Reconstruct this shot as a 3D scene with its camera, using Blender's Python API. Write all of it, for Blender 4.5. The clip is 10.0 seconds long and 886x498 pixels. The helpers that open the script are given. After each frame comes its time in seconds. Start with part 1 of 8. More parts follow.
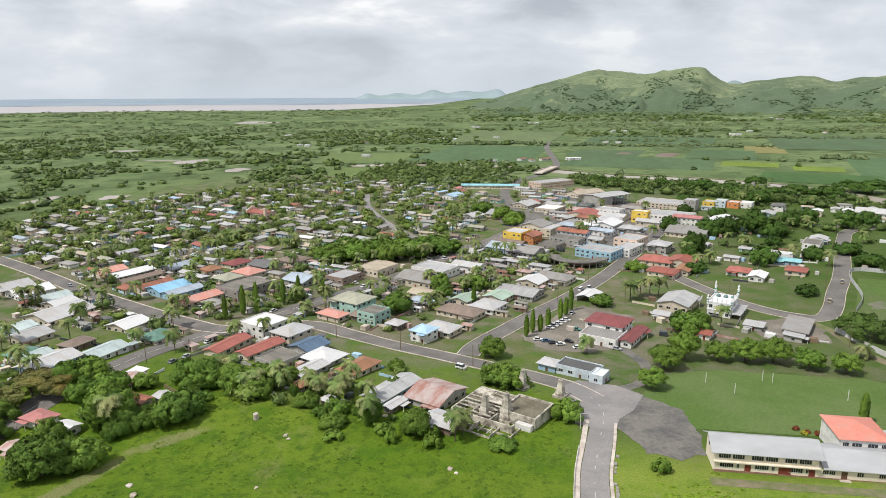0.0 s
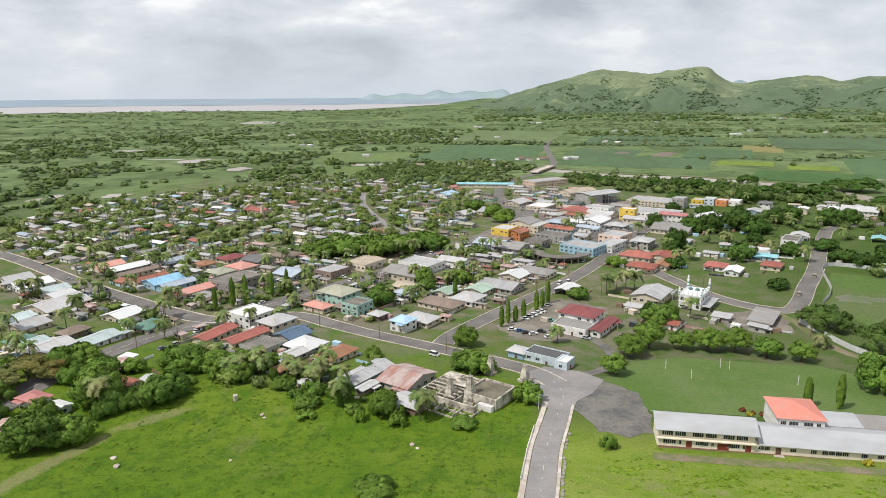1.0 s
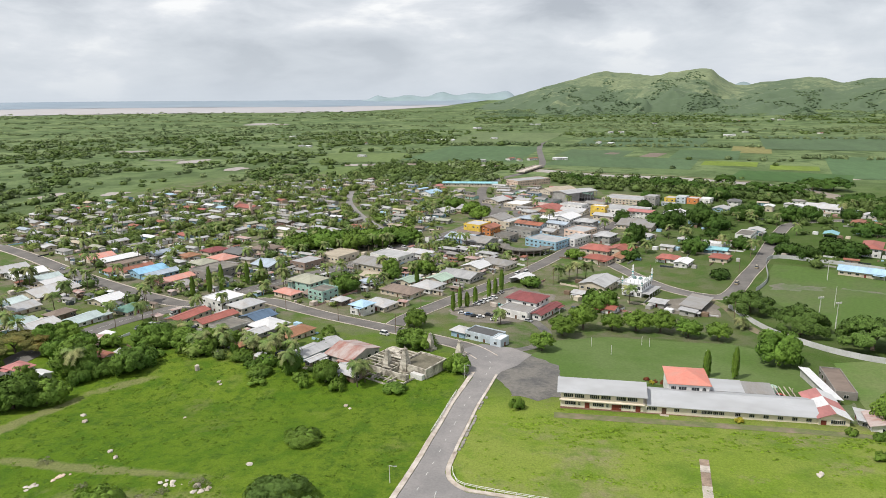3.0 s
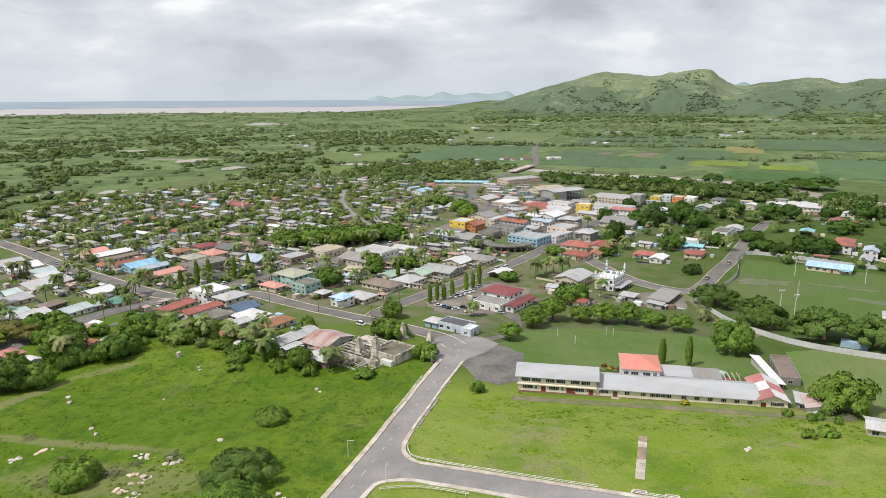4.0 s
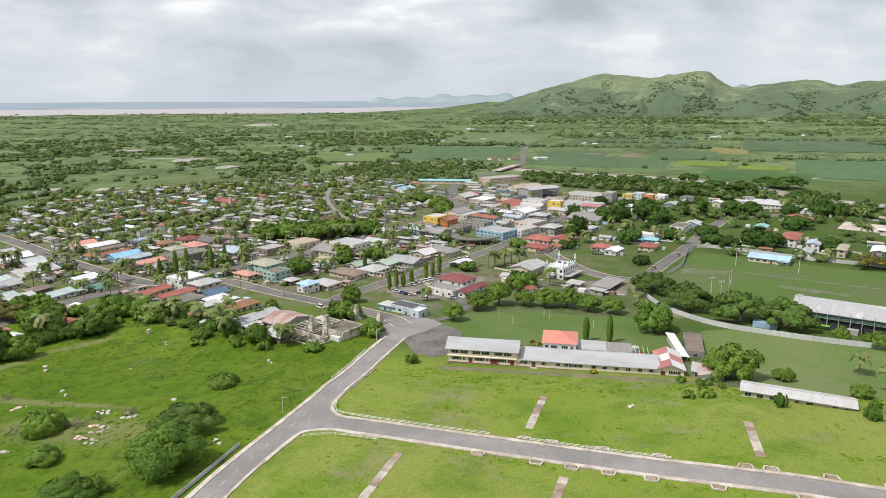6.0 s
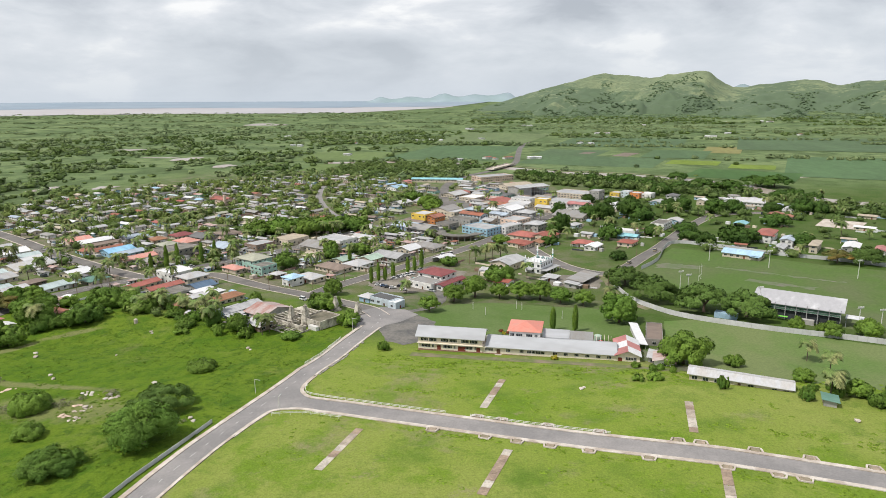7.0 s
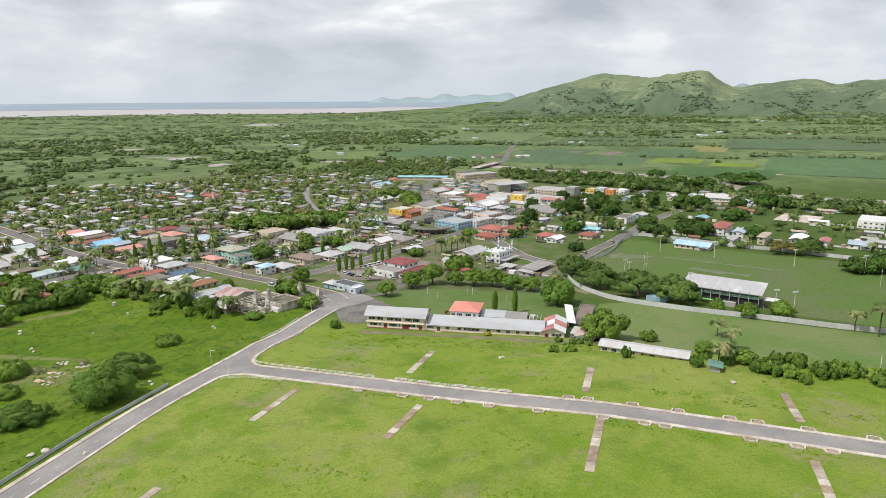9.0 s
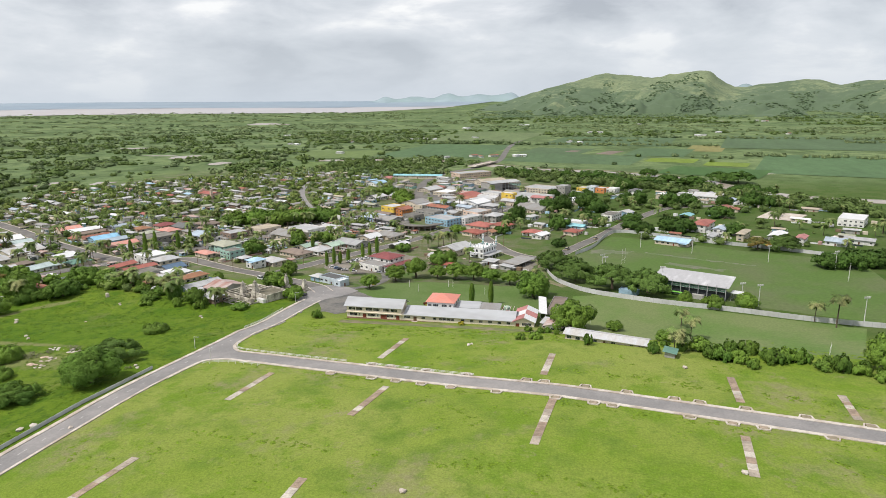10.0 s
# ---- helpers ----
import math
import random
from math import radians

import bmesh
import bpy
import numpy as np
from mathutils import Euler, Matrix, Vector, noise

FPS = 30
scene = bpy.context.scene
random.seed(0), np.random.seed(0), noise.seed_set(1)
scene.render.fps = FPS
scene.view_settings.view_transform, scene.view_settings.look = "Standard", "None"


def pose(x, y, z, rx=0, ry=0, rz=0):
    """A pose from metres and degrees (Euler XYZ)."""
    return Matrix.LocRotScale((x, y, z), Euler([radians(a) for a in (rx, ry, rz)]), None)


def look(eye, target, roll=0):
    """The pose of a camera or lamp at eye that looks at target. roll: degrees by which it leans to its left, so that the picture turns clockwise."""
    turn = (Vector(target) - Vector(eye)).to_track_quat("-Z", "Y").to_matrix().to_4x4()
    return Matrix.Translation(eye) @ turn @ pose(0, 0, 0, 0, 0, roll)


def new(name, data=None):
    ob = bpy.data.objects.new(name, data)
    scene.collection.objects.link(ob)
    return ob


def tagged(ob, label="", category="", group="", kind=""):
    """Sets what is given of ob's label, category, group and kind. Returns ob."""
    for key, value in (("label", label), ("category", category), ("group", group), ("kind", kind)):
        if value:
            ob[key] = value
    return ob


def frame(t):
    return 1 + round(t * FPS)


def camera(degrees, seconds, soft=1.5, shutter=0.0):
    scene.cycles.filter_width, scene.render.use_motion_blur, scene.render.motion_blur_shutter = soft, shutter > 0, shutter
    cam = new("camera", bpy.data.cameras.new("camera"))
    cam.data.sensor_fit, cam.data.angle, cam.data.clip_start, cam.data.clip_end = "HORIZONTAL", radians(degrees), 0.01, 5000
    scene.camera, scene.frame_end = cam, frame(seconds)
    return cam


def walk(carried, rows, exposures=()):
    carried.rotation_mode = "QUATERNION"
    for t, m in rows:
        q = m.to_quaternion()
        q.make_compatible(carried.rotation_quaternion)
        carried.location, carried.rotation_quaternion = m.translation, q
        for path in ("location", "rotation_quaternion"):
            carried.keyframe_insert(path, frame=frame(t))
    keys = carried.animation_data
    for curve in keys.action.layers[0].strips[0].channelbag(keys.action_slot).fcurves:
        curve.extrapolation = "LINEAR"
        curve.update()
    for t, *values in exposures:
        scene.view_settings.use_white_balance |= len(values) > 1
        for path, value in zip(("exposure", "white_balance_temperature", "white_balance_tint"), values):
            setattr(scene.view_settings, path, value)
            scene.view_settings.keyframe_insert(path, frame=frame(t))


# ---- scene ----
from mathutils import geometry

# ---- camera ----
cam = camera(68.0, 10.0, soft=0.75)
# seconds, place, yaw, pitch, roll
ROWS = [
    (0, 0.00, 0.00, 108.00, 9.994, -13.427, -0.664),
    (0.5, 7.76, -5.61, 107.99, 10.298, -13.419, -0.705),
    (1, 15.89, -11.24, 108.03, 10.606, -13.416, -0.750),
    (1.5, 23.89, -17.24, 108.39, 10.885, -13.381, -0.766),
    (2, 32.00, -22.77, 108.20, 11.063, -13.335, -0.787),
    (2.5, 39.86, -28.22, 108.08, 11.194, -13.277, -0.799),
    (4, 63.75, -44.15, 107.94, 11.516, -13.238, -0.728),
    (4.5, 71.47, -49.34, 107.62, 11.598, -13.196, -0.661),
    (5, 79.10, -54.87, 107.47, 11.650, -13.158, -0.626),
    (5.5, 87.03, -60.45, 107.47, 11.739, -13.125, -0.634),
    (7, 111.43, -76.38, 107.27, 12.095, -13.120, -0.656),
    (7.5, 119.48, -81.66, 107.36, 12.229, -13.137, -0.678),
    (8, 127.95, -87.25, 107.32, 12.334, -13.112, -0.744),
    (8.5, 135.89, -92.57, 107.33, 12.419, -13.099, -0.790),
    (9, 143.82, -97.73, 107.15, 12.549, -13.104, -0.802),
    (9.5, 151.57, -102.74, 107.03, 12.734, -13.110, -0.780),
    (10, 159.56, -107.94, 106.94, 12.934, -13.120, -0.716),
]
walk(cam, [(t, pose(x, y, z, 90 + pitch, 0, yaw) @ pose(0, 0, 0, 0, 0, roll)) for t, x, y, z, yaw, pitch, roll in ROWS])

# ---- light ----
SUN_ELEVATION, SUN_AZIMUTH = 56.0, -130.0  # degrees; azimuth from north (+y), clockwise
world = bpy.data.worlds.new("sky")
scene.world = world
world.use_nodes = True
wn, wl = world.node_tree.nodes, world.node_tree.links
wn.clear()


def wnode(kind, **values):
    n = wn.new(kind)
    for key, value in values.items():
        n.inputs[key].default_value = value
    return n


sky = wn.new("ShaderNodeTexSky")
sky.sky_type, sky.sun_disc = "NISHITA", False
sky.sun_elevation, sky.sun_rotation = radians(SUN_ELEVATION), radians(SUN_AZIMUTH)
dim = wnode("ShaderNodeVectorMath")
dim.operation = "SCALE"
dim.inputs["Scale"].default_value = 0.11
wl.new(sky.outputs["Color"], dim.inputs[0])
# layered cloud: broad decks, flattened towards the horizon, with finer billows in them
way = wn.new("ShaderNodeTexCoord")
flat = wn.new("ShaderNodeMapping")
flat.inputs["Scale"].default_value = (1.0, 1.0, 3.0)
flat.inputs["Location"].default_value = (0.35, 0.2, 0.1)
wl.new(way.outputs["Generated"], flat.inputs["Vector"])
deck = wnode("ShaderNodeTexNoise", Scale=2.6, Detail=8.0, Roughness=0.52, Distortion=0.35)
wl.new(flat.outputs["Vector"], deck.inputs["Vector"])
billow = wnode("ShaderNodeTexNoise", Scale=7.0, Detail=8.0, Roughness=0.55, Distortion=0.25)
wl.new(flat.outputs["Vector"], billow.inputs["Vector"])
both = wnode("ShaderNodeMix", Factor=0.42)
wl.new(deck.outputs["Fac"], both.inputs[2])
wl.new(billow.outputs["Fac"], both.inputs[3])
tone = wn.new("ShaderNodeValToRGB")
ramp = tone.color_ramp
ramp.elements[0].position, ramp.elements[0].color = 0.39, (0.47, 0.50, 0.55, 1)
ramp.elements[1].position, ramp.elements[1].color = 0.61, (0.98, 0.98, 0.98, 1)
for at, tint in ((0.45, (0.58, 0.61, 0.66)), (0.51, (0.68, 0.71, 0.755)), (0.56, (0.78, 0.80, 0.84))):
    ramp.elements.new(at).color = (*tint, 1)
wl.new(both.outputs[0], tone.inputs["Fac"])
mist = wnode("ShaderNodeMix")
mist.data_type = "RGBA"
mist.inputs["Factor"].default_value = 0.9
wl.new(dim.outputs[0], mist.inputs[6])
wl.new(tone.outputs["Color"], mist.inputs[7])
# the low sky is an even veil
split = wn.new("ShaderNodeSeparateXYZ")
wl.new(way.outputs["Generated"], split.inputs[0])
low = wn.new("ShaderNodeMapRange")
low.inputs["From Min"].default_value, low.inputs["From Max"].default_value = -0.01, 0.12
low.inputs["To Min"].default_value, low.inputs["To Max"].default_value = 0.85, 0.0
wl.new(split.outputs["Z"], low.inputs["Value"])
veil = wnode("ShaderNodeMix")
veil.data_type = "RGBA"
veil.inputs[7].default_value = (0.60, 0.66, 0.73, 1)
wl.new(low.outputs["Result"], veil.inputs["Factor"])
wl.new(mist.outputs[2], veil.inputs[6])
glow = wnode("ShaderNodeBackground", Strength=1.05)
wl.new(veil.outputs[2], glow.inputs["Color"])
wl.new(glow.outputs[0], wn.new("ShaderNodeOutputWorld").inputs["Surface"])

lamp = bpy.data.lights.new("sun", "SUN")
lamp.energy, lamp.angle, lamp.color = 3.9, radians(1.2), (1.0, 0.95, 0.87)
sun = new("sun", lamp)
a, e = radians(SUN_AZIMUTH), radians(SUN_ELEVATION)
sun.matrix_world = look((math.sin(a) * math.cos(e), math.cos(a) * math.cos(e), math.sin(e)), (0, 0, 0))


def lerp_table(v, xs, ys):
    return float(np.interp(v, xs, ys))


def smooth(v, a, b):
    k = min(1.0, max(0.0, (v - a) / (b - a)))
    return k * k * (3 - 2 * k)


def land(x, y):
    """Height of the ground: the subdivision on its rise, the school's terrace, the town's plain, the far flats."""
    z = lerp_table(y, (-200, 60, 110, 143, 168, 177, 207, 280, 400), (13, 12, 9.6, 7.8, 3.6, 3.1, 1.5, -3.6, -5.0))
    z += min(2.5, max(-6.0, 0.035 * (x - 80))) * (1 - smooth(y, 145, 200))
    z += 4.0 * smooth(x, 90, 190) * smooth(y, 190, 260) * (1 - smooth(y, 430, 650))
    far = math.hypot(x - 80, y + 40)
    if far > 1500:
        z += (far - 1500) ** 2 * 6.75e-6
        z += 18 * smooth(math.degrees(math.atan2(80 - x, y + 40)), 16, 46) * smooth(far, 1500, 3500)
    return z

# ---- materials ----
def material(name, colour, rough=0.8, vary=0.25, grain=6.0, broad=0.4, second=None, share=0.45, metal=0.0, bump=0.15, object_vary=0.0, island=0.0, stretch=(1, 1, 1), spec=0.3, world_space=False):
    """A surface whose colour wanders at two scales, towards a second colour where given."""
    m = bpy.data.materials.new(name)
    m.use_nodes = True
    nodes, links = m.node_tree.nodes, m.node_tree.links
    out = nodes["Principled BSDF"]
    out.inputs["Roughness"].default_value, out.inputs["Metallic"].default_value = rough, metal
    out.inputs["Specular IOR Level"].default_value = spec
    if world_space:
        place = nodes.new("ShaderNodeNewGeometry").outputs["Position"]
    else:
        place = nodes.new("ShaderNodeTexCoord").outputs["Object"]
    mapping = nodes.new("ShaderNodeMapping")
    mapping.inputs["Scale"].default_value = stretch
    links.new(place, mapping.inputs["Vector"])
    fine, wide = nodes.new("ShaderNodeTexNoise"), nodes.new("ShaderNodeTexNoise")
    for n, scale in ((fine, grain), (wide, broad)):
        n.inputs["Scale"].default_value, n.inputs["Detail"].default_value, n.inputs["Roughness"].default_value = scale, 6.0, 0.62
        links.new(mapping.outputs["Vector"], n.inputs["Vector"])
    blend = nodes.new("ShaderNodeMix")
    blend.data_type = "RGBA"
    blend.inputs[6].default_value = (*colour, 1)
    blend.inputs[7].default_value = (*(second or [c * 0.7 for c in colour]), 1)
    ramp = nodes.new("ShaderNodeMapRange")
    ramp.inputs["From Min"].default_value, ramp.inputs["From Max"].default_value = 0.62 - share * 0.5, 0.82 - share * 0.5
    links.new(wide.outputs["Fac"], ramp.inputs["Value"])
    links.new(ramp.outputs["Result"], blend.inputs["Factor"])
    light = nodes.new("ShaderNodeMapRange")
    light.inputs["From Min"].default_value, light.inputs["From Max"].default_value = 0.25, 0.75
    light.inputs["To Min"].default_value, light.inputs["To Max"].default_value = 1 - vary, 1 + vary
    links.new(fine.outputs["Fac"], light.inputs["Value"])
    value = light.outputs["Result"]
    for amount, node, socket in ((object_vary, "ShaderNodeObjectInfo", "Random"), (island, "ShaderNodeNewGeometry", "Random Per Island")):
        if amount:
            r = nodes.new("ShaderNodeMapRange")
            r.inputs["To Min"].default_value, r.inputs["To Max"].default_value = 1 - amount, 1 + amount
            links.new(nodes.new(node).outputs[socket], r.inputs["Value"])
            times = nodes.new("ShaderNodeMath")
            times.operation = "MULTIPLY"
            links.new(value, times.inputs[0])
            links.new(r.outputs["Result"], times.inputs[1])
            value = times.outputs[0]
    shade = nodes.new("ShaderNodeVectorMath")
    shade.operation = "SCALE"
    links.new(blend.outputs[2], shade.inputs[0])
    links.new(value, shade.inputs["Scale"])
    links.new(shade.outputs[0], out.inputs["Base Color"])
    if bump:
        b = nodes.new("ShaderNodeBump")
        b.inputs["Strength"].default_value, b.inputs["Distance"].default_value = bump, 0.1
        links.new(fine.outputs["Fac"], b.inputs["Height"])
        links.new(b.outputs["Normal"], out.inputs["Normal"])
    return m


def ground_material():
    """Grass in several greens with worn earth; drier and more trodden among the houses, cane and scrub on the far flats."""
    m = bpy.data.materials.new("grassland")
    m.use_nodes = True
    nodes, links = m.node_tree.nodes, m.node_tree.links
    out = nodes["Principled BSDF"]
    out.inputs["Roughness"].default_value, out.inputs["Specular IOR Level"].default_value = 0.9, 0.1
    place = nodes.new("ShaderNodeNewGeometry").outputs["Position"]

    def noise_at(scale, detail=6.0, rough=0.6):
        n = nodes.new("ShaderNodeTexNoise")
        n.inputs["Scale"].default_value, n.inputs["Detail"].default_value, n.inputs["Roughness"].default_value = scale, detail, rough
        links.new(place, n.inputs["Vector"])
        return n.outputs["Fac"]

    def span(value, lo, hi, a=0.0, b=1.0):
        n = nodes.new("ShaderNodeMapRange")
        for key, v in (("From Min", lo), ("From Max", hi), ("To Min", a), ("To Max", b)):
            n.inputs[key].default_value = v
        links.new(value, n.inputs["Value"])
        return n.outputs["Result"]

    def mix(fac, one, two):
        n = nodes.new("ShaderNodeMix")
        n.data_type = "RGBA"
        links.new(fac, n.inputs["Factor"])
        for socket, v in ((n.inputs[6], one), (n.inputs[7], two)):
            if isinstance(v, tuple):
                socket.default_value = (*v, 1)
            else:
                links.new(v, socket)
        return n.outputs[2]

    def product(one, two):
        n = nodes.new("ShaderNodeMath")
        n.operation = "MULTIPLY"
        links.new(one, n.inputs[0])
        links.new(two, n.inputs[1])
        return n.outputs[0]

    broad, middle, fine, tuft = noise_at(0.012), noise_at(0.06), noise_at(0.35, 8.0, 0.7), noise_at(1.6, 5.0, 0.7)
    near = mix(span(broad, 0.38, 0.62), (0.158, 0.221, 0.030), (0.212, 0.247, 0.060))
    near = mix(span(middle, 0.5, 0.7), near, (0.10, 0.165, 0.022))
    near = mix(span(fine, 0.56, 0.75, 0.0, 0.55), near, (0.055, 0.115, 0.014))
    near = mix(span(noise_at(0.028, 8.0, 0.7), 0.52, 0.64, 0.0, 0.85), near, (0.215, 0.20, 0.105))
    near = mix(span(noise_at(0.045, 9.0, 0.72), 0.50, 0.60, 0.0, 0.8), near, (0.118, 0.196, 0.017))
    near = mix(span(noise_at(0.07, 9.0, 0.74), 0.60, 0.68, 0.0, 0.6), near, (0.24, 0.20, 0.13))
    near = mix(span(noise_at(0.11, 7.0, 0.7), 0.58, 0.68, 0.0, 0.6), near, (0.09, 0.158, 0.018))
    town = mix(span(middle, 0.42, 0.62), (0.074, 0.124, 0.030), (0.118, 0.130, 0.055))
    town = mix(span(noise_at(0.09), 0.44, 0.60, 0.0, 0.85), town, (0.175, 0.155, 0.118))
    # extra blue in the flats' greens takes the place of aerial haze
    flats = mix(span(noise_at(0.005, 8.0), 0.42, 0.58), (0.110, 0.160, 0.066), (0.16, 0.21, 0.092))
    flats = mix(span(noise_at(0.011, 9.0, 0.66), 0.48, 0.58, 0.0, 0.9), flats, (0.08, 0.115, 0.047))
    flats = mix(span(noise_at(0.035, 9.0, 0.7), 0.51, 0.62, 0.0, 0.8), flats, (0.05, 0.082, 0.03))
    axes = nodes.new("ShaderNodeSeparateXYZ")
    links.new(place, axes.inputs[0])
    # rank, unmown grass west of the road; cropped darker turf beyond the school
    rank = mix(span(broad, 0.40, 0.60), (0.083, 0.147, 0.010), (0.122, 0.178, 0.018))
    rank = mix(span(noise_at(0.09, 8.0, 0.72), 0.47, 0.62, 0.0, 0.85), rank, (0.056, 0.118, 0.009))
    rank = mix(span(noise_at(0.035, 8.0, 0.7), 0.56, 0.68, 0.0, 0.6), rank, (0.17, 0.19, 0.05))
    rank = mix(span(noise_at(0.25, 8.0, 0.75), 0.51, 0.62, 0.0, 0.75), rank, (0.042, 0.088, 0.010))
    rank = mix(span(noise_at(0.016, 8.0, 0.72), 0.57, 0.66, 0.0, 0.45), rank, (0.20, 0.185, 0.08))
    # trodden tracks and a dumping place in the rank grass
    for x0, y0, x1, y1, half, much in ((-139, 104, -128, 166, 3.6, 0.75), (-128, 166, -112, 180, 3.2, 0.7), (-140, 113.5, -46, 114.5, 2.6, 0.7), (-84, 95, -34, 97, 11.0, 0.6), (-122, 82, -96, 90, 7.0, 0.5)):
        long = math.hypot(x1 - x0, y1 - y0)
        turned = nodes.new("ShaderNodeMapping")
        turned.vector_type = "TEXTURE"
        turned.inputs["Location"].default_value = ((x0 + x1) / 2, (y0 + y1) / 2, 0)
        turned.inputs["Rotation"].default_value = (0, 0, math.atan2(y1 - y0, x1 - x0))
        turned.inputs["Scale"].default_value = (long / 2 + half, half, 1000)
        links.new(place, turned.inputs["Vector"])
        size = nodes.new("ShaderNodeVectorMath")
        size.operation = "LENGTH"
        links.new(turned.outputs[0], size.inputs[0])
        edge_noise = nodes.new("ShaderNodeMath")
        edge_noise.operation = "MULTIPLY_ADD"
        links.new(noise_at(0.22, 8.0, 0.7), edge_noise.inputs[0])
        edge_noise.inputs[1].default_value = 1.7
        links.new(size.outputs["Value"], edge_noise.inputs[2])
        rank = mix(span(edge_noise.outputs[0], 1.9, 1.45, 0.0, much), rank, (0.19, 0.19, 0.085))
    turf = mix(span(middle, 0.42, 0.60), (0.054, 0.096, 0.018), (0.076, 0.108, 0.032))
    edge = nodes.new("ShaderNodeMath")
    edge.operation = "MULTIPLY_ADD"
    links.new(fine, edge.inputs[0])
    edge.inputs[1].default_value = 6.0
    links.new(axes.outputs["X"], edge.inputs[2])
    near = mix(span(edge.outputs[0], 13.0, 9.0), near, rank)
    near = mix(span(axes.outputs["Y"], 172.0, 200.0), near, mix(span(edge.outputs[0], 13.0, 9.0), turf, rank))
    y = nodes.new("ShaderNodeMath")
    y.operation = "MULTIPLY_ADD"
    links.new(broad, y.inputs[0])
    y.inputs[1].default_value = 120.0
    links.new(axes.outputs["Y"], y.inputs[2])
    colour = mix(product(span(y.outputs[0], 270.0, 340.0), product(span(axes.outputs["X"], 170.0, 60.0), span(axes.outputs["X"], -540.0, -450.0))), near, town)
    colour = mix(span(axes.outputs["X"], -440.0, -520.0), colour, flats)
    colour = mix(span(y.outputs[0], 780.0, 960.0), colour, flats)
    shade = nodes.new("ShaderNodeVectorMath")
    shade.operation = "SCALE"
    links.new(colour, shade.inputs[0])
    links.new(span(tuft, 0.3, 0.7, 0.76, 1.22), shade.inputs["Scale"])
    links.new(shade.outputs[0], out.inputs["Base Color"])
    b = nodes.new("ShaderNodeBump")
    b.inputs["Strength"].default_value, b.inputs["Distance"].default_value = 0.9, 0.5
    links.new(fine, b.inputs["Height"])
    links.new(b.outputs["Normal"], out.inputs["Normal"])
    return m


GRASS = ground_material()
ASPHALT = material("asphalt", (0.268, 0.252, 0.246), 0.9, 0.14, 1.5, 0.06, (0.205, 0.196, 0.194), 0.5, world_space=True)
TOWN_ASPHALT = material("town asphalt", (0.178, 0.165, 0.154), 0.9, 0.16, 1.2, 0.08, (0.128, 0.120, 0.113), 0.5, world_space=True)
OLD_ASPHALT = material("worn asphalt", (0.100, 0.098, 0.096), 0.85, 0.2, 0.8, 0.1, (0.165, 0.155, 0.14), 0.5, world_space=True)
CONCRETE = material("concrete", (0.55, 0.50, 0.45), 0.9, 0.22, 2.0, 0.25, (0.38, 0.32, 0.27), 0.45, world_space=True)
PAINT_LINE = material("road paint", (0.46, 0.45, 0.43), 0.7, 0.2, 3.0, 0.5, (0.35, 0.35, 0.34), 0.3, world_space=True)
EARTH = material("bare earth", (0.22, 0.175, 0.13), 0.95, 0.25, 1.2, 0.15, (0.13, 0.15, 0.06), 0.55, world_space=True)
GRAVEL = material("gravel yard", (0.235, 0.21, 0.18), 0.95, 0.25, 1.0, 0.08, (0.16, 0.145, 0.12), 0.5, world_space=True)
MOWN = material("mown grass", (0.076, 0.132, 0.026), 0.95, 0.2, 0.9, 0.035, (0.102, 0.150, 0.045), 0.5, world_space=True)
PLAY_GRASS = material("playing field grass", (0.094, 0.158, 0.036), 0.95, 0.2, 0.9, 0.03, (0.135, 0.17, 0.062), 0.5, world_space=True)
PITCH = material("pitch grass", (0.074, 0.128, 0.025), 0.95, 0.22, 0.6, 0.022, (0.098, 0.124, 0.048), 0.36, world_space=True)
SEA = material("sea water", (0.20, 0.262, 0.325), 0.5, 0.08, 0.004, 0.0012, (0.24, 0.295, 0.35), 0.5, world_space=True, bump=0)
# paler and bluer than the near woods: distance haze mixed into the leaf colour
FAR_LEAF = material("haze-paled woods", (0.115, 0.165, 0.075), 0.85, 0.3, 0.08, 0.004, (0.16, 0.205, 0.09), 0.5, island=0.3, bump=0, world_space=True, spec=0.15)
HILL_LEAF = material("hillside trees", (0.070, 0.108, 0.058), 0.85, 0.3, 0.08, 0.004, (0.095, 0.135, 0.07), 0.5, island=0.25, bump=0, world_space=True, spec=0.1)
SILT = material("silty shallows", (0.40, 0.375, 0.375), 0.6, 0.06, 0.003, 0.001, (0.385, 0.375, 0.39), 0.5, world_space=True, bump=0)
MUD_WATER = material("muddy water", (0.30, 0.25, 0.20), 0.25, 0.1, 0.05, 0.01, (0.36, 0.31, 0.26), 0.5, world_space=True, bump=0)
LEAF = material("mango leaves", (0.127, 0.213, 0.032), 0.7, 0.3, 1.2, 0.25, (0.071, 0.140, 0.023), 0.5, object_vary=0.22, island=0.16, bump=0, spec=0.15)
BRIGHT_LEAF = material("bright leaves", (0.160, 0.254, 0.035), 0.65, 0.3, 1.2, 0.25, (0.097, 0.171, 0.029), 0.5, object_vary=0.2, island=0.16, bump=0, spec=0.15)
RAIN_LEAF = material("rain tree leaves", (0.107, 0.178, 0.037), 0.7, 0.3, 1.0, 0.25, (0.069, 0.121, 0.025), 0.5, object_vary=0.15, island=0.16, bump=0, spec=0.15)
FLAME_LEAF = material("flame tree crown", (0.13, 0.14, 0.04), 0.7, 0.3, 0.9, 0.22, (0.25, 0.14, 0.035), 0.36, object_vary=0.1, island=0.3, bump=0, spec=0.15)
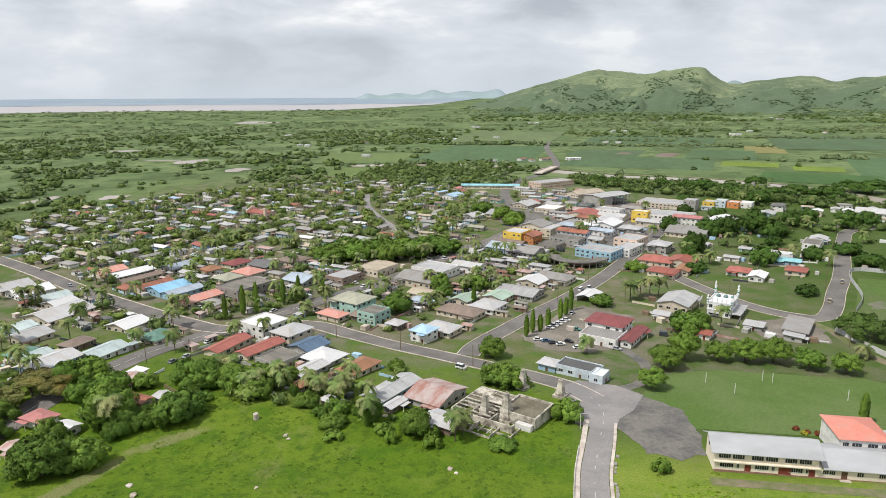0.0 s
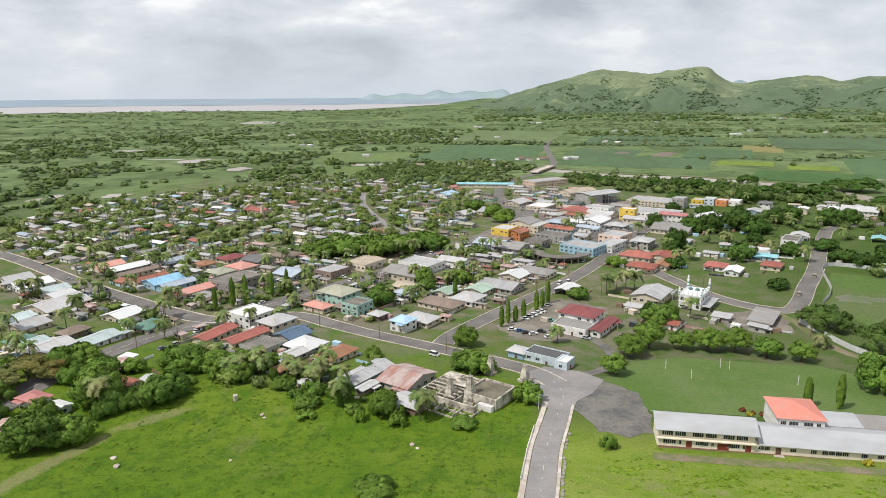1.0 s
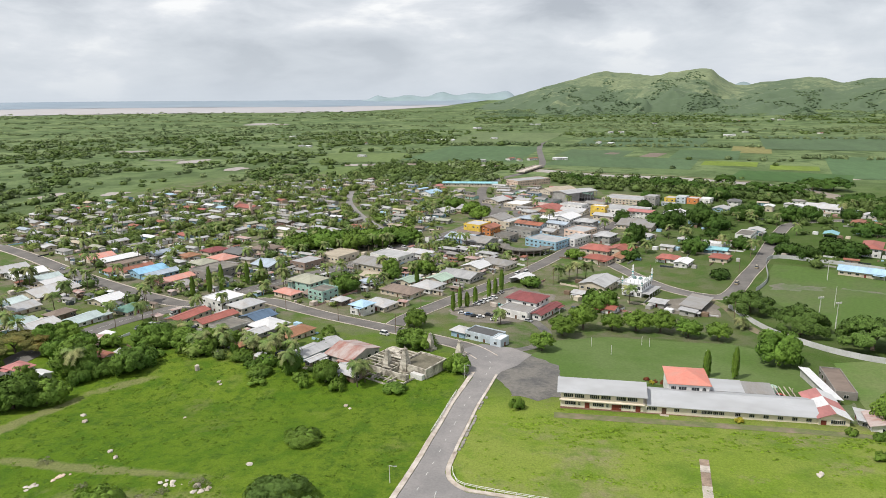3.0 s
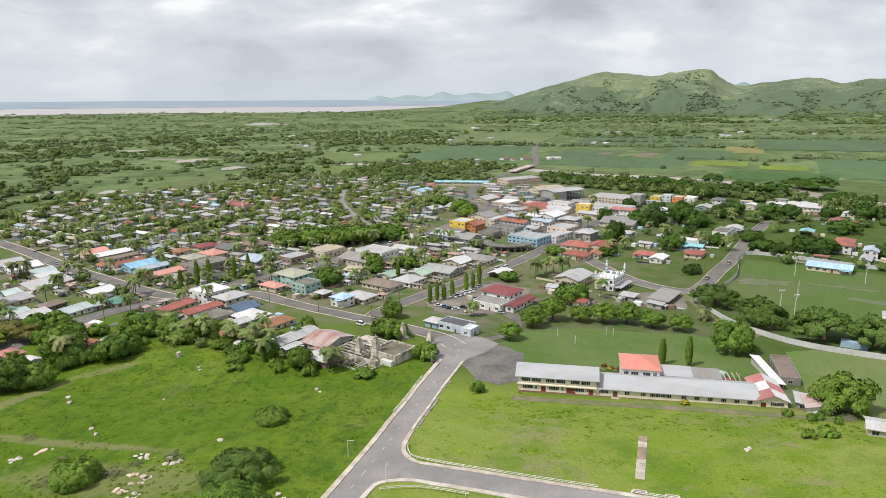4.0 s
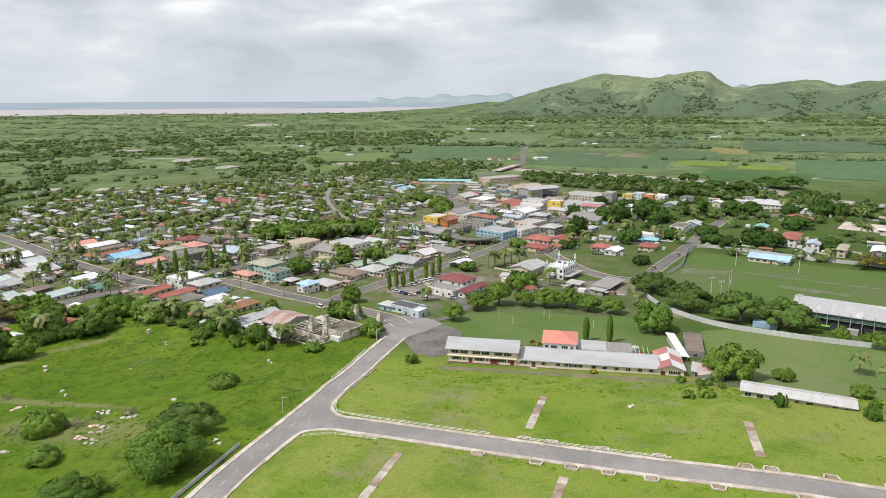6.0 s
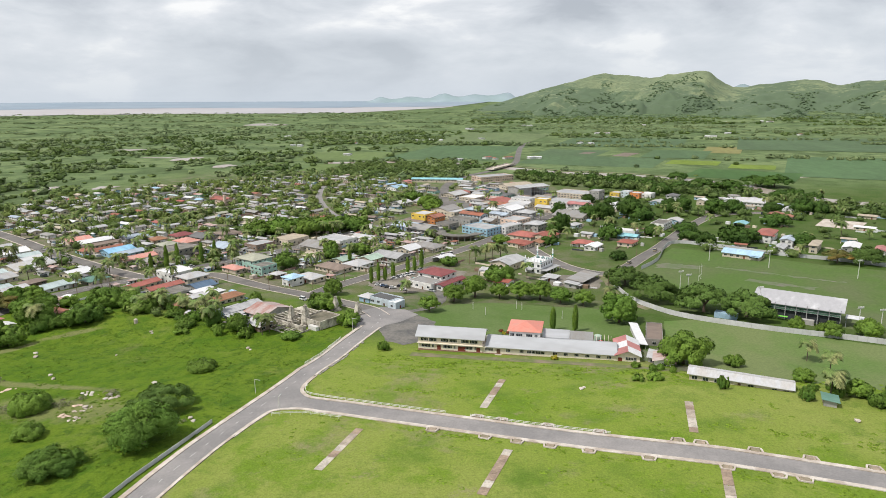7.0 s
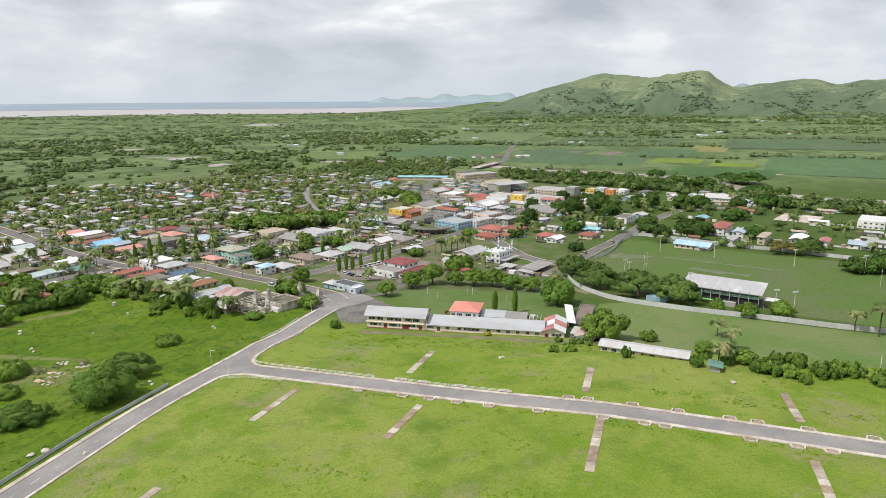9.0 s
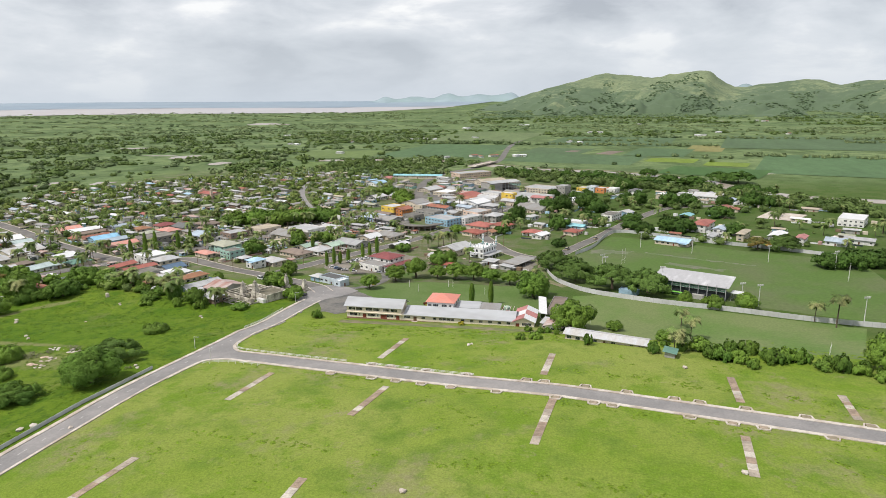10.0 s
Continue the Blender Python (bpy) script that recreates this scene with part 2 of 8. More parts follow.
PALM_LEAF = material("palm fronds", (0.115, 0.175, 0.048), 0.6, 0.3, 0.8, 0.3, (0.20, 0.20, 0.085), 0.36, spec=0.15, object_vary=0.25, island=0.25, bump=0)
WOOD_LEAF = material("woodland leaves", (0.073, 0.120, 0.031), 0.75, 0.35, 0.3, 0.012, (0.112, 0.159, 0.045), 0.5, island=0.2, bump=0, world_space=True, spec=0.15)
SCRUB = material("weeds", (0.105, 0.172, 0.018), 0.9, 0.2, 1.0, 0.05, (0.085, 0.145, 0.016), 0.5, spec=0.05, island=0.15, bump=0, world_space=True)
# mango green darkened: the crowns' heavy shade is put into the leaf colour
SHADED_LEAF = material("shade-darkened broad leaves", (0.069, 0.130, 0.022), 0.75, 0.3, 1.2, 0.25, (0.042, 0.088, 0.017), 0.5, object_vary=0.25, island=0.16, bump=0, spec=0.15)
GARDEN_LEAF = material("garden leaves", (0.105, 0.168, 0.031), 0.75, 0.35, 0.3, 0.03, (0.165, 0.21, 0.055), 0.5, island=0.2, bump=0, world_space=True, spec=0.15)
DRY_LEAF = material("dry twigs", (0.21, 0.19, 0.135), 0.9, 0.3, 1.0, 0.3, (0.15, 0.17, 0.075), 0.5, island=0.3, bump=0)
LOT_WEED = material("lot weeds", (0.160, 0.245, 0.026), 0.9, 0.2, 1.0, 0.05, (0.14, 0.215, 0.022), 0.5, spec=0.05, island=0.15, bump=0, world_space=True)
BARK = material("bark", (0.13, 0.10, 0.075), 0.95, 0.3, 4.0, 0.8)
TIMBER = material("timber", (0.20, 0.14, 0.095), 0.85, 0.25, 3.0, 0.5, object_vary=0.1)
GLASS = material("window glass", (0.035, 0.042, 0.05), 0.15, 0.3, 1.5, 0.4, spec=0.6, bump=0, object_vary=0.5)
FRAME_WHITE = material("white frames", (0.72, 0.71, 0.68), 0.6, 0.08, 3.0, 0.5, bump=0)
STEEL = material("galvanised steel", (0.46, 0.47, 0.48), 0.55, 0.12, 2.0, 0.3, metal=0.3)
RED_DOOR = material("dark red door", (0.20, 0.045, 0.03), 0.6, 0.15, 3.0, 0.5)
BROWN_DOOR = material("brown door", (0.14, 0.08, 0.05), 0.6, 0.15, 3.0, 0.5)

ROOF_COLOURS = {
    "aqua": (0.24, 0.47, 0.52), "brightblue": (0.27, 0.50, 0.70), "brown": (0.22, 0.17, 0.14), "concrete": (0.20, 0.18, 0.155),
    "darkflat": (0.10, 0.10, 0.10), "darkgrey": (0.14, 0.14, 0.14), "green": (0.13, 0.25, 0.20), "grey": (0.27, 0.265, 0.26),
    "maroon": (0.23, 0.07, 0.07), "maroonpink": (0.42, 0.18, 0.17), "navy": (0.09, 0.14, 0.21), "olive": (0.33, 0.33, 0.26),
    "paleaqua": (0.46, 0.54, 0.54), "palegreen": (0.35, 0.45, 0.37), "palegrey": (0.385, 0.385, 0.39), "palesteel": (0.37, 0.43, 0.50),
    "red": (0.36, 0.125, 0.10), "rust": (0.33, 0.13, 0.085), "rustbrown": (0.30, 0.15, 0.085), "rustred": (0.30, 0.10, 0.075),
    "rusty": (0.43, 0.36, 0.34), "salmon": (0.55, 0.24, 0.19), "silver": (0.44, 0.445, 0.46), "skyblue": (0.36, 0.52, 0.66),
    "tan": (0.42, 0.36, 0.28), "white": (0.60, 0.60, 0.615)}
ROOF_WEAR = {"rusty": ((0.33, 0.16, 0.13), 0.42), "rust": ((0.20, 0.09, 0.06), 0.4), "silver": ((0.40, 0.38, 0.36), 0.4), "white": ((0.60, 0.60, 0.60), 0.35),
             "concrete": ((0.12, 0.115, 0.10), 0.5), "grey": ((0.24, 0.22, 0.20), 0.4), "salmon": ((0.50, 0.30, 0.26), 0.4)}
ROOFS = {}
for key, c in ROOF_COLOURS.items():
    wear, share = ROOF_WEAR.get(key, ([v * 0.78 for v in c], 0.4))
    ROOFS[key] = material("roof sheets " + key, c, 0.6, 0.12, 1.6, 0.22, wear, share, object_vary=0.1, stretch=(1, 0.35, 1), bump=0.05)
WALL_COLOURS = {
    "blue": (0.33, 0.48, 0.60), "brick": (0.27, 0.20, 0.165), "brownwall": (0.21, 0.165, 0.125), "concrete": (0.27, 0.25, 0.23), "cream": (0.58, 0.51, 0.41),
    "darkwood": (0.15, 0.12, 0.10), "grey": (0.36, 0.35, 0.33), "mint": (0.36, 0.55, 0.48), "openpost": (0.45, 0.44, 0.42), "orange": (0.60, 0.24, 0.09),
    "palesteel": (0.26, 0.31, 0.36), "palesteelwall": (0.52, 0.59, 0.64), "peach": (0.66, 0.50, 0.41), "skyblue": (0.30, 0.48, 0.60), "white": (0.72, 0.71, 0.69), "yellow": (0.68, 0.48, 0.09)}
WALLS = {key: material("painted wall " + key, c, 0.85, 0.1, 2.0, 0.3, [v * 0.78 for v in c], 0.4, object_vary=0.08, bump=0.05) for key, c in WALL_COLOURS.items()}


# ---- building blocks ----
def mesh_of(name, verts, faces, mat=None, smooth_faces=False):
    me = bpy.data.meshes.new(name)
    me.from_pydata([tuple(v) for v in verts], [], faces)
    if mat:
        me.materials.append(mat)
    if smooth_faces:
        me.polygons.foreach_set("use_smooth", [True] * len(me.polygons))
    me.update()
    return me


def part(name, me, parent, m=None, label=""):
    ob = new(name, me)
    ob.parent = parent
    if m is not None:
        ob.matrix_basis = m
    return tagged(ob, label)


def empty(name, m, label, category, group="", kind=""):
    ob = new(name)
    ob.empty_display_size = 0.5
    ob.matrix_basis = m
    return tagged(ob, label, category, group, kind)


def boxes(*specs):
    """Vertices and faces of boxes, each (x0, x1, y0, y1, z0, z1)."""
    verts, faces = [], []
    for x0, x1, y0, y1, z0, z1 in specs:
        k = len(verts)
        verts += [(x0, y0, z0), (x1, y0, z0), (x1, y1, z0), (x0, y1, z0), (x0, y0, z1), (x1, y0, z1), (x1, y1, z1), (x0, y1, z1)]
        faces += [[k + i for i in f] for f in ((0, 3, 2, 1), (4, 5, 6, 7), (0, 1, 5, 4), (1, 2, 6, 5), (2, 3, 7, 6), (3, 0, 4, 7))]
    return verts, faces


def box_mesh(name, mat, *specs):
    return mesh_of(name, *boxes(*specs), mat)


SHARED = {}


def shared(key, build):
    if key not in SHARED:
        SHARED[key] = build()
    return SHARED[key]


def line_through(points, step=4.0):
    """A smooth line through plan points, walked in even steps."""
    pts = [Vector((*p, 0)) for p in points]
    fine = []
    for i in range(len(pts) - 1):
        p0, p1, p2, p3 = pts[max(0, i - 1)], pts[i], pts[i + 1], pts[min(len(pts) - 1, i + 2)]
        n = max(2, int((p2 - p1).length / 1.5))
        for k in range(n):
            s = k / n
            fine.append(0.5 * (2 * p1 + (p2 - p0) * s + (2 * p0 - 5 * p1 + 4 * p2 - p3) * s * s + (3 * p1 - p0 - 3 * p2 + p3) * s**3))
    fine.append(pts[-1])
    line, gone = [fine[0]], 0.0
    for a, b in zip(fine, fine[1:]):
        gone += (b - a).length
        if gone >= step:
            line.append(b)
            gone = 0.0
    if (line[-1] - fine[-1]).length > 0.5:
        line.append(fine[-1])
    return line


def ribbon(name, points, left, right, lift, mat, label, category, kind="structure", thick=0.25, step=4.0, across=3, parent=None):
    """A band along a line, from `left` to `right` metres across it, laid on the ground."""
    line = line_through(points, step)
    verts, faces = [], []
    n = across + 1
    for i, p in enumerate(line):
        d = (line[min(i + 1, len(line) - 1)] - line[max(i - 1, 0)]).normalized()
        side = Vector((-d.y, d.x, 0))
        row = [p + side * (left + (right - left) * k / across) for k in range(n)]
        verts += [(q.x, q.y, land(q.x, q.y) + lift) for q in row]
        verts += [(row[0].x, row[0].y, land(row[0].x, row[0].y) + lift - thick), (row[-1].x, row[-1].y, land(row[-1].x, row[-1].y) + lift - thick)]
    w = n + 2
    for i in range(len(line) - 1):
        a, b = i * w, (i + 1) * w
        for k in range(across):
            faces.append([a + k, a + k + 1, b + k + 1, b + k])
        faces.append([a + n, a, b, b + n])
        faces.append([a + n - 1, a + n + 1, b + n + 1, b + n - 1])
    me = mesh_of(name, verts, faces, mat)
    if parent:
        return part(name, me, parent)
    return tagged(new(name, me), label, category, "", kind)


def ragged(outline, amount, step=2.5):
    """A plan outline with an uneven, worn edge."""
    out = []
    for (x0, y0), (x1, y1) in zip(outline, outline[1:] + outline[:1]):
        n = max(1, int(math.hypot(x1 - x0, y1 - y0) / step))
        for k in range(n):
            x, y = x0 + (x1 - x0) * k / n, y0 + (y1 - y0) * k / n
            out.append((x + amount * noise.noise(Vector((x / 5, y / 5, 1))), y + amount * noise.noise(Vector((x / 5, y / 5, 7)))))
    return out


def sheet(name, outline, lift, mat, label, category, kind="structure", step=5.0):
    """A patch of ground cover inside a plan outline: grid cells, following the ground, with an outline cut to the edge."""
    bm = bmesh.new()
    xs, ys = [p[0] for p in outline], [p[1] for p in outline]
    rim = [bm.verts.new((x, y, 0)) for x, y in outline]
    for tri in geometry.tessellate_polygon([[Vector((x, y, 0)) for x, y in outline]]):
        bm.faces.new([rim[k] for k in tri])
    for axis, lo, hi in ((0, min(xs), max(xs)), (1, min(ys), max(ys))):
        for k in range(1, int((hi - lo) / step) + 1):
            at = lo + k * step
            co, no = [(at, 0, 0), (0, at, 0)][axis], [(1, 0, 0), (0, 1, 0)][axis]
            bmesh.ops.bisect_plane(bm, geom=bm.verts[:] + bm.edges[:] + bm.faces[:], plane_co=co, plane_no=no)
    for v in bm.verts:
        v.co.z = land(v.co.x, v.co.y) + lift
    bmesh.ops.recalc_face_normals(bm, faces=bm.faces)
    me = bpy.data.meshes.new(name)
    bm.to_mesh(me)
    bm.free()
    me.materials.append(mat)
    if len(me.polygons) and me.polygons[0].normal.z < 0:
        me.flip_normals()
    return tagged(new(name, me), label, category, "", kind)

# ---- the land ----
def spread(lo, hi, fine_lo, fine_hi, step, grow=1.16):
    """Grid lines, even between fine_lo and fine_hi and wider and wider beyond."""
    inner = list(np.arange(fine_lo, fine_hi + 0.1, step))
    below, above, s = [], [], step
    at = fine_lo
    while at > lo:
        s = min(s * grow, 160)
        at -= s
        below.append(at)
    at, s = inner[-1], step
    while at < hi:
        s = min(s * grow, 160)
        at += s
        above.append(at)
    return below[::-1] + inner + above


def build_ground():
    xs, ys = spread(-4950, 4950, -360, 420, 4.0), spread(-4950, 4950, -120, 640, 4.0)
    verts = [(x, y, land(x, y)) for y in ys for x in xs]
    n, faces = len(xs), []
    for j in range(len(ys) - 1):
        for i in range(n - 1):
            if math.hypot(xs[i] - 80, ys[j] + 40) < 4700:
                faces.append([j * n + i, j * n + i + 1, (j + 1) * n + i + 1, (j + 1) * n + i])
    return tagged(new("ground", mesh_of("ground", verts, faces, GRASS, True)), "green grassland and coastal plain with worn earth patches", "ground", "", "structure")


build_ground()


def polar_sheet(name, az0, az1, near, far, lift, mat, label, category, rings=14, cols=80):
    verts, faces = [], []
    for j in range(rings + 1):
        for i in range(cols + 1):
            az = radians(az0 + (az1 - az0) * i / cols)
            lo = near(math.degrees(az))
            d = lo + (far - lo) * j / rings
            x, y = 80 + d * math.sin(az), -40 + d * math.cos(az)
            verts.append((x, y, land(x, y) + lift))
    for j in range(rings):
        for i in range(cols):
            k = j * (cols + 1) + i
            faces.append([k, k + 1, k + cols + 2, k + cols + 1])
    return tagged(new(name, mesh_of(name, verts, faces, mat, True)), label, category, "", "structure")


def shore(az):
    return lerp_table(az, (-46, -25, -19.6, -11.6, -8.4, -6.5), (3500, 3540, 3550, 3985, 4530, 4900)) + 30 * noise.noise(Vector((az * 0.35, 2.0, 0)))


polar_sheet("water", -85, -10.8, shore, 4200, 1.2, SILT, "pinkish silty shallow water along a flat shore", "water")
polar_sheet("water", -85, -6.6, lambda az: max(4130 + 30 * noise.noise(Vector((az * 0.2, 7, 0))), shore(az)), 4930, 2.0, SEA, "calm grey-blue sea reaching to the horizon", "water")


def hill_material():
    """Grass slopes, paler on the spurs, with dark scrub in the gullies."""
    # greens are greyed so that the base colour carries the distance haze
    m = material("haze-greyed hill grass", (0.185, 0.22, 0.120), 0.95, 0.25, 0.06, 0.006, (0.138, 0.175, 0.098), 0.5, world_space=True, bump=0)
    nodes, links = m.node_tree.nodes, m.node_tree.links
    out = nodes["Principled BSDF"]
    was = out.inputs["Base Color"].links[0].from_socket
    place = nodes.new("ShaderNodeNewGeometry").outputs["Position"]
    a, b = nodes.new("ShaderNodeTexNoise"), nodes.new("ShaderNodeTexNoise")
    for n, scale, detail in ((a, 0.0045, 8.0), (b, 0.04, 8.0)):
        n.inputs["Scale"].default_value, n.inputs["Detail"].default_value, n.inputs["Roughness"].default_value = scale, detail, 0.68
        links.new(place, n.inputs["Vector"])
    axes = nodes.new("ShaderNodeSeparateXYZ")
    links.new(place, axes.inputs[0])
    low = nodes.new("ShaderNodeMapRange")
    for key, v in (("From Min", 40.0), ("From Max", 210.0), ("To Min", 0.15), ("To Max", -0.09)):
        low.inputs[key].default_value = v
    links.new(axes.outputs["Z"], low.inputs["Value"])
    total = nodes.new("ShaderNodeMath")
    links.new(a.outputs["Fac"], total.inputs[0])
    links.new(low.outputs["Result"], total.inputs[1])
    plus = nodes.new("ShaderNodeMath")
    plus.operation = "MULTIPLY_ADD"
    links.new(b.outputs["Fac"], plus.inputs[0])
    plus.inputs[1].default_value = 0.6
    links.new(total.outputs[0], plus.inputs[2])
    step = nodes.new("ShaderNodeMapRange")
    step.inputs["From Min"].default_value, step.inputs["From Max"].default_value = 0.765, 0.855
    links.new(plus.outputs[0], step.inputs["Value"])
    mix = nodes.new("ShaderNodeMix")
    mix.data_type = "RGBA"
    mix.inputs[7].default_value = (0.088, 0.127, 0.072, 1)
    links.new(step.outputs["Result"], mix.inputs["Factor"])
    links.new(was, mix.inputs[6])
    links.new(mix.outputs[2], out.inputs["Base Color"])
    return m


HILL = hill_material()
CREST_AZ = (-14.0, -9.0, -6.9, -6.0, -4.5, -3.1, -1.3, 0.1, 1.2, 2.0, 2.8, 4.1, 5.5, 6.1, 6.9, 7.6, 8.2, 9.0, 9.7, 10.0, 10.5, 11.2, 11.8, 12.6, 13.6, 14.6, 15.7, 16.8, 17.7, 18.5, 19.0, 19.7, 20.7, 21.7, 25.0, 31.0, 45.0)
CREST_UP = (-1.6, -1.1, -0.66, -0.37, 0.08, 0.48, 0.91, 1.30, 1.60, 1.67, 1.57, 1.46, 1.26, 1.29, 1.53, 1.52, 1.60, 1.71, 1.74, 1.64, 1.20, 0.72, 0.45, 0.40, 0.60, 0.66, 0.81, 0.91, 0.85, 0.55, 0.46, 0.57, 0.75, 0.73, 1.40, 1.10, 0.70)


def hill_height(az, d):
    """Height of the hill range at an azimuth (degrees) and a distance from the town's edge."""
    x, y = 80 + d * math.sin(radians(az)), -40 + d * math.cos(radians(az))
    crest = 4150 + 160 * noise.noise(Vector((az * 0.16, 0.4, 0)))
    foot = 2950 - 12 * max(0, az - 8) + 120 * noise.noise(Vector((az * 0.2, 3.1, 0)))
    top = 108 + crest * math.tan(radians(lerp_table(az, CREST_AZ, CREST_UP)))
    base = land(x, y)
    gully = noise.fractal(Vector((x / 260, y / 420, 0.7)), 1.0, 2.0, 5)
    fine = noise.fractal(Vector((x / 70, y / 70, 4.0)), 1.0, 2.1, 4)
    k = (d - foot) / (crest - foot)
    if k < 0:
        return base - 8
    top = max(top, base - 3)
    if k <= 1:
        rise = k**1.35 * (0.75 + 0.25 * k)
        body = base - 4 + (top - base + 4) * rise
        slope = 6.75 * k * (1 - k) ** 2
        return body + slope * (top - base) * (0.38 * gully - 0.30 * abs(noise.fractal(Vector((x / 330 + 5, y / 520, 2.0)), 1.0, 2.0, 4)) + 0.09 * fine - 0.13 * abs(noise.fractal(Vector((x / 120 + 3, y / 190, 6.0)), 1.0, 2.0, 4))) + 2.2 * fine * k
    return top - (d - crest) * 0.25 + 1.2 * fine


def build_hills():
    cols, rings = 340, 70
    verts, faces = [], []
    for j in range(rings + 1):
        for i in range(cols + 1):
            az, d = -15 + 62 * i / cols, 2750 + 1950 * j / rings
            verts.append((80 + d * math.sin(radians(az)), -40 + d * math.cos(radians(az)), hill_height(az, d)))
    for j in range(rings):
        for i in range(cols):
            k = j * (cols + 1) + i
            faces.append([k, k + 1, k + cols + 2, k + cols + 1])
    return tagged(new("hill_range", mesh_of("hill_range", verts, faces, HILL, True)), "grassy green hill range with dark scrub in its gullies", "hill", "", "structure")


build_hills()
# the blue-grey base colour stands in for the haze of distance
FAR_HILL = material("far hills tinted with haze", (0.28, 0.345, 0.385), 1.0, 0.08, 0.01, 0.003, (0.25, 0.325, 0.34), 0.5, world_space=True, bump=0)


def far_ridge(az0, az1, d, low, peaks, seed):
    """A far headland: a ridge with depth, highest at its peaks (azimuth, degrees up, width)."""
    verts, faces, cols = [], [], 90
    for j, back in enumerate((0, 140, 200)):
        for i in range(cols + 1):
            az = az0 + (az1 - az0) * i / cols
            up = low + sum(h * math.exp(-(((az - c) / w) ** 2)) for c, h, w in peaks) + 0.035 * noise.fractal(Vector((az * 1.3, seed, 0)), 1.0, 2.0, 4)
            up *= smooth(i, 0, 8) * smooth(cols - i, 0, 8)
            dd = d + back
            z = 52 if j != 1 else max(56.0, 108 + dd * math.tan(radians(up - 0.42)))
            verts.append((80 + dd * math.sin(radians(az)), -40 + dd * math.cos(radians(az)), z))
    for j in range(2):
        for i in range(cols):
            k = j * (cols + 1) + i
            faces.append([k, k + 1, k + cols + 2, k + cols + 1])
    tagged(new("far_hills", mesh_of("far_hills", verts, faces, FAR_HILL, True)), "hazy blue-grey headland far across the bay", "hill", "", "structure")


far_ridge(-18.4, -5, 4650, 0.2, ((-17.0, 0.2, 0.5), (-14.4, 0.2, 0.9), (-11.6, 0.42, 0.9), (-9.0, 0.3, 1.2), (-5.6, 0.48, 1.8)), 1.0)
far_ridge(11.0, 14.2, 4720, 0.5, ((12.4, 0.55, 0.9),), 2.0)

# ---- roads ----
ROAD_LINES = []
MUD = material("wet trampled mud", (0.150, 0.140, 0.105), 0.6, 0.25, 0.8, 0.15, (0.09, 0.125, 0.045), 0.5, world_space=True)


def road(points, half, label, mat=ASPHALT, lift=0.10, paths=0.0, name="road"):
    ROAD_LINES.append(([Vector(p) for p in points], half + paths + 1.0))
    ribbon(name, points, -half, half, lift, mat, label, "road")
    if paths:
        for side in (-1, 1):
            a, b = sorted((side * (half + 0.15), side * (half + paths)))
            ribbon("pavement", points, a, b, lift + 0.14, CONCRETE, "pale concrete kerb and footpath along the road", "pavement", thick=0.4, across=2)


def dashes(points, length, gap, wide, offset=0.0, lift=0.125):
    """Painted dashes along a road's middle, one mesh."""
    line = line_through(points, 1.0)
    verts, faces, gone, on = [], [], 0.0, None
    for i in range(len(line) - 1):
        p, d = line[i], (line[i + 1] - line[i]).normalized()
        if gone % (length + gap) < length:
            s = Vector((-d.y, d.x, 0))
            q = line[i + 1]
            k = len(verts)
            for c in (p + s * (offset - wide / 2), p + s * (offset + wide / 2), q + s * (offset + wide / 2), q + s * (offset - wide / 2)):
                verts.append((c.x, c.y, land(c.x, c.y) + lift))
            faces.append([k, k + 3, k + 2, k + 1])
        gone += (line[i + 1] - line[i]).length
    tagged(new("road_marking", mesh_of("road_marking", verts, faces, PAINT_LINE)), "worn white painted line on grey asphalt", "road marking", "", "structure")


MAIN_ROAD = [(2, -130), (2.2, -60), (2.8, 0), (4.1, 30), (5.6, 55), (6.2, 76), (7.9, 94), (10.4, 118), (11.9, 138), (12.3, 156), (12.9, 172), (15.0, 188), (17.6, 212), (12, 228)]
LOT_ROAD = [(29, 111.2), (36, 110.3), (71, 104.5), (115, 97.7), (153, 93.3), (190, 87.7), (241, 79.7), (330, 65), (430, 49)]
SCHOOL_STREET = [(15, 222), (6, 233), (-4, 239.5), (-18, 246.5), (-45, 259), (-70, 270), (-96, 283), (-120, 293), (-150, 284), (-160, 279)]
MAIN_STREET = [(-186, 120), (-179, 190), (-174, 237), (-165, 263), (-157, 282), (-146, 301), (-122, 343), (-103, 376), (-84, 418), (-72, 458), (-54, 488), (-38, 533), (-20, 600)]
PARK_STREET = [(-36, 262), (-33, 278), (-21, 303), (-6, 332), (6, 354), (27, 398), (54, 467), (93, 574), (104, 610)]
FIELD_STREET = [(64, 428), (75, 408), (89, 378), (103, 354), (118, 339), (131, 335), (141, 350), (153, 378), (171, 418), (209, 516), (235, 565), (285, 590)]
HIGHWAY = [(-20, 560), (-45, 660), (-60, 760), (-50, 850), (-36, 890), (-27, 915), (-15, 960), (-4, 1003), (-3, 1080), (-12, 1200), (-24, 1390), (-20, 1600), (0, 1800)]

road(LOT_ROAD, 3.75, "pale grey asphalt road through the empty lots", paths=1.7)
road(MAIN_ROAD, 3.9, "grey asphalt road with a worn broken centre line", lift=0.13)
NEAR_ROAD, FAR_ROAD = MAIN_ROAD[:6] + [(7.2, 87)], [(11.75, 136)] + MAIN_ROAD[9:12] + [(16.6, 203)]
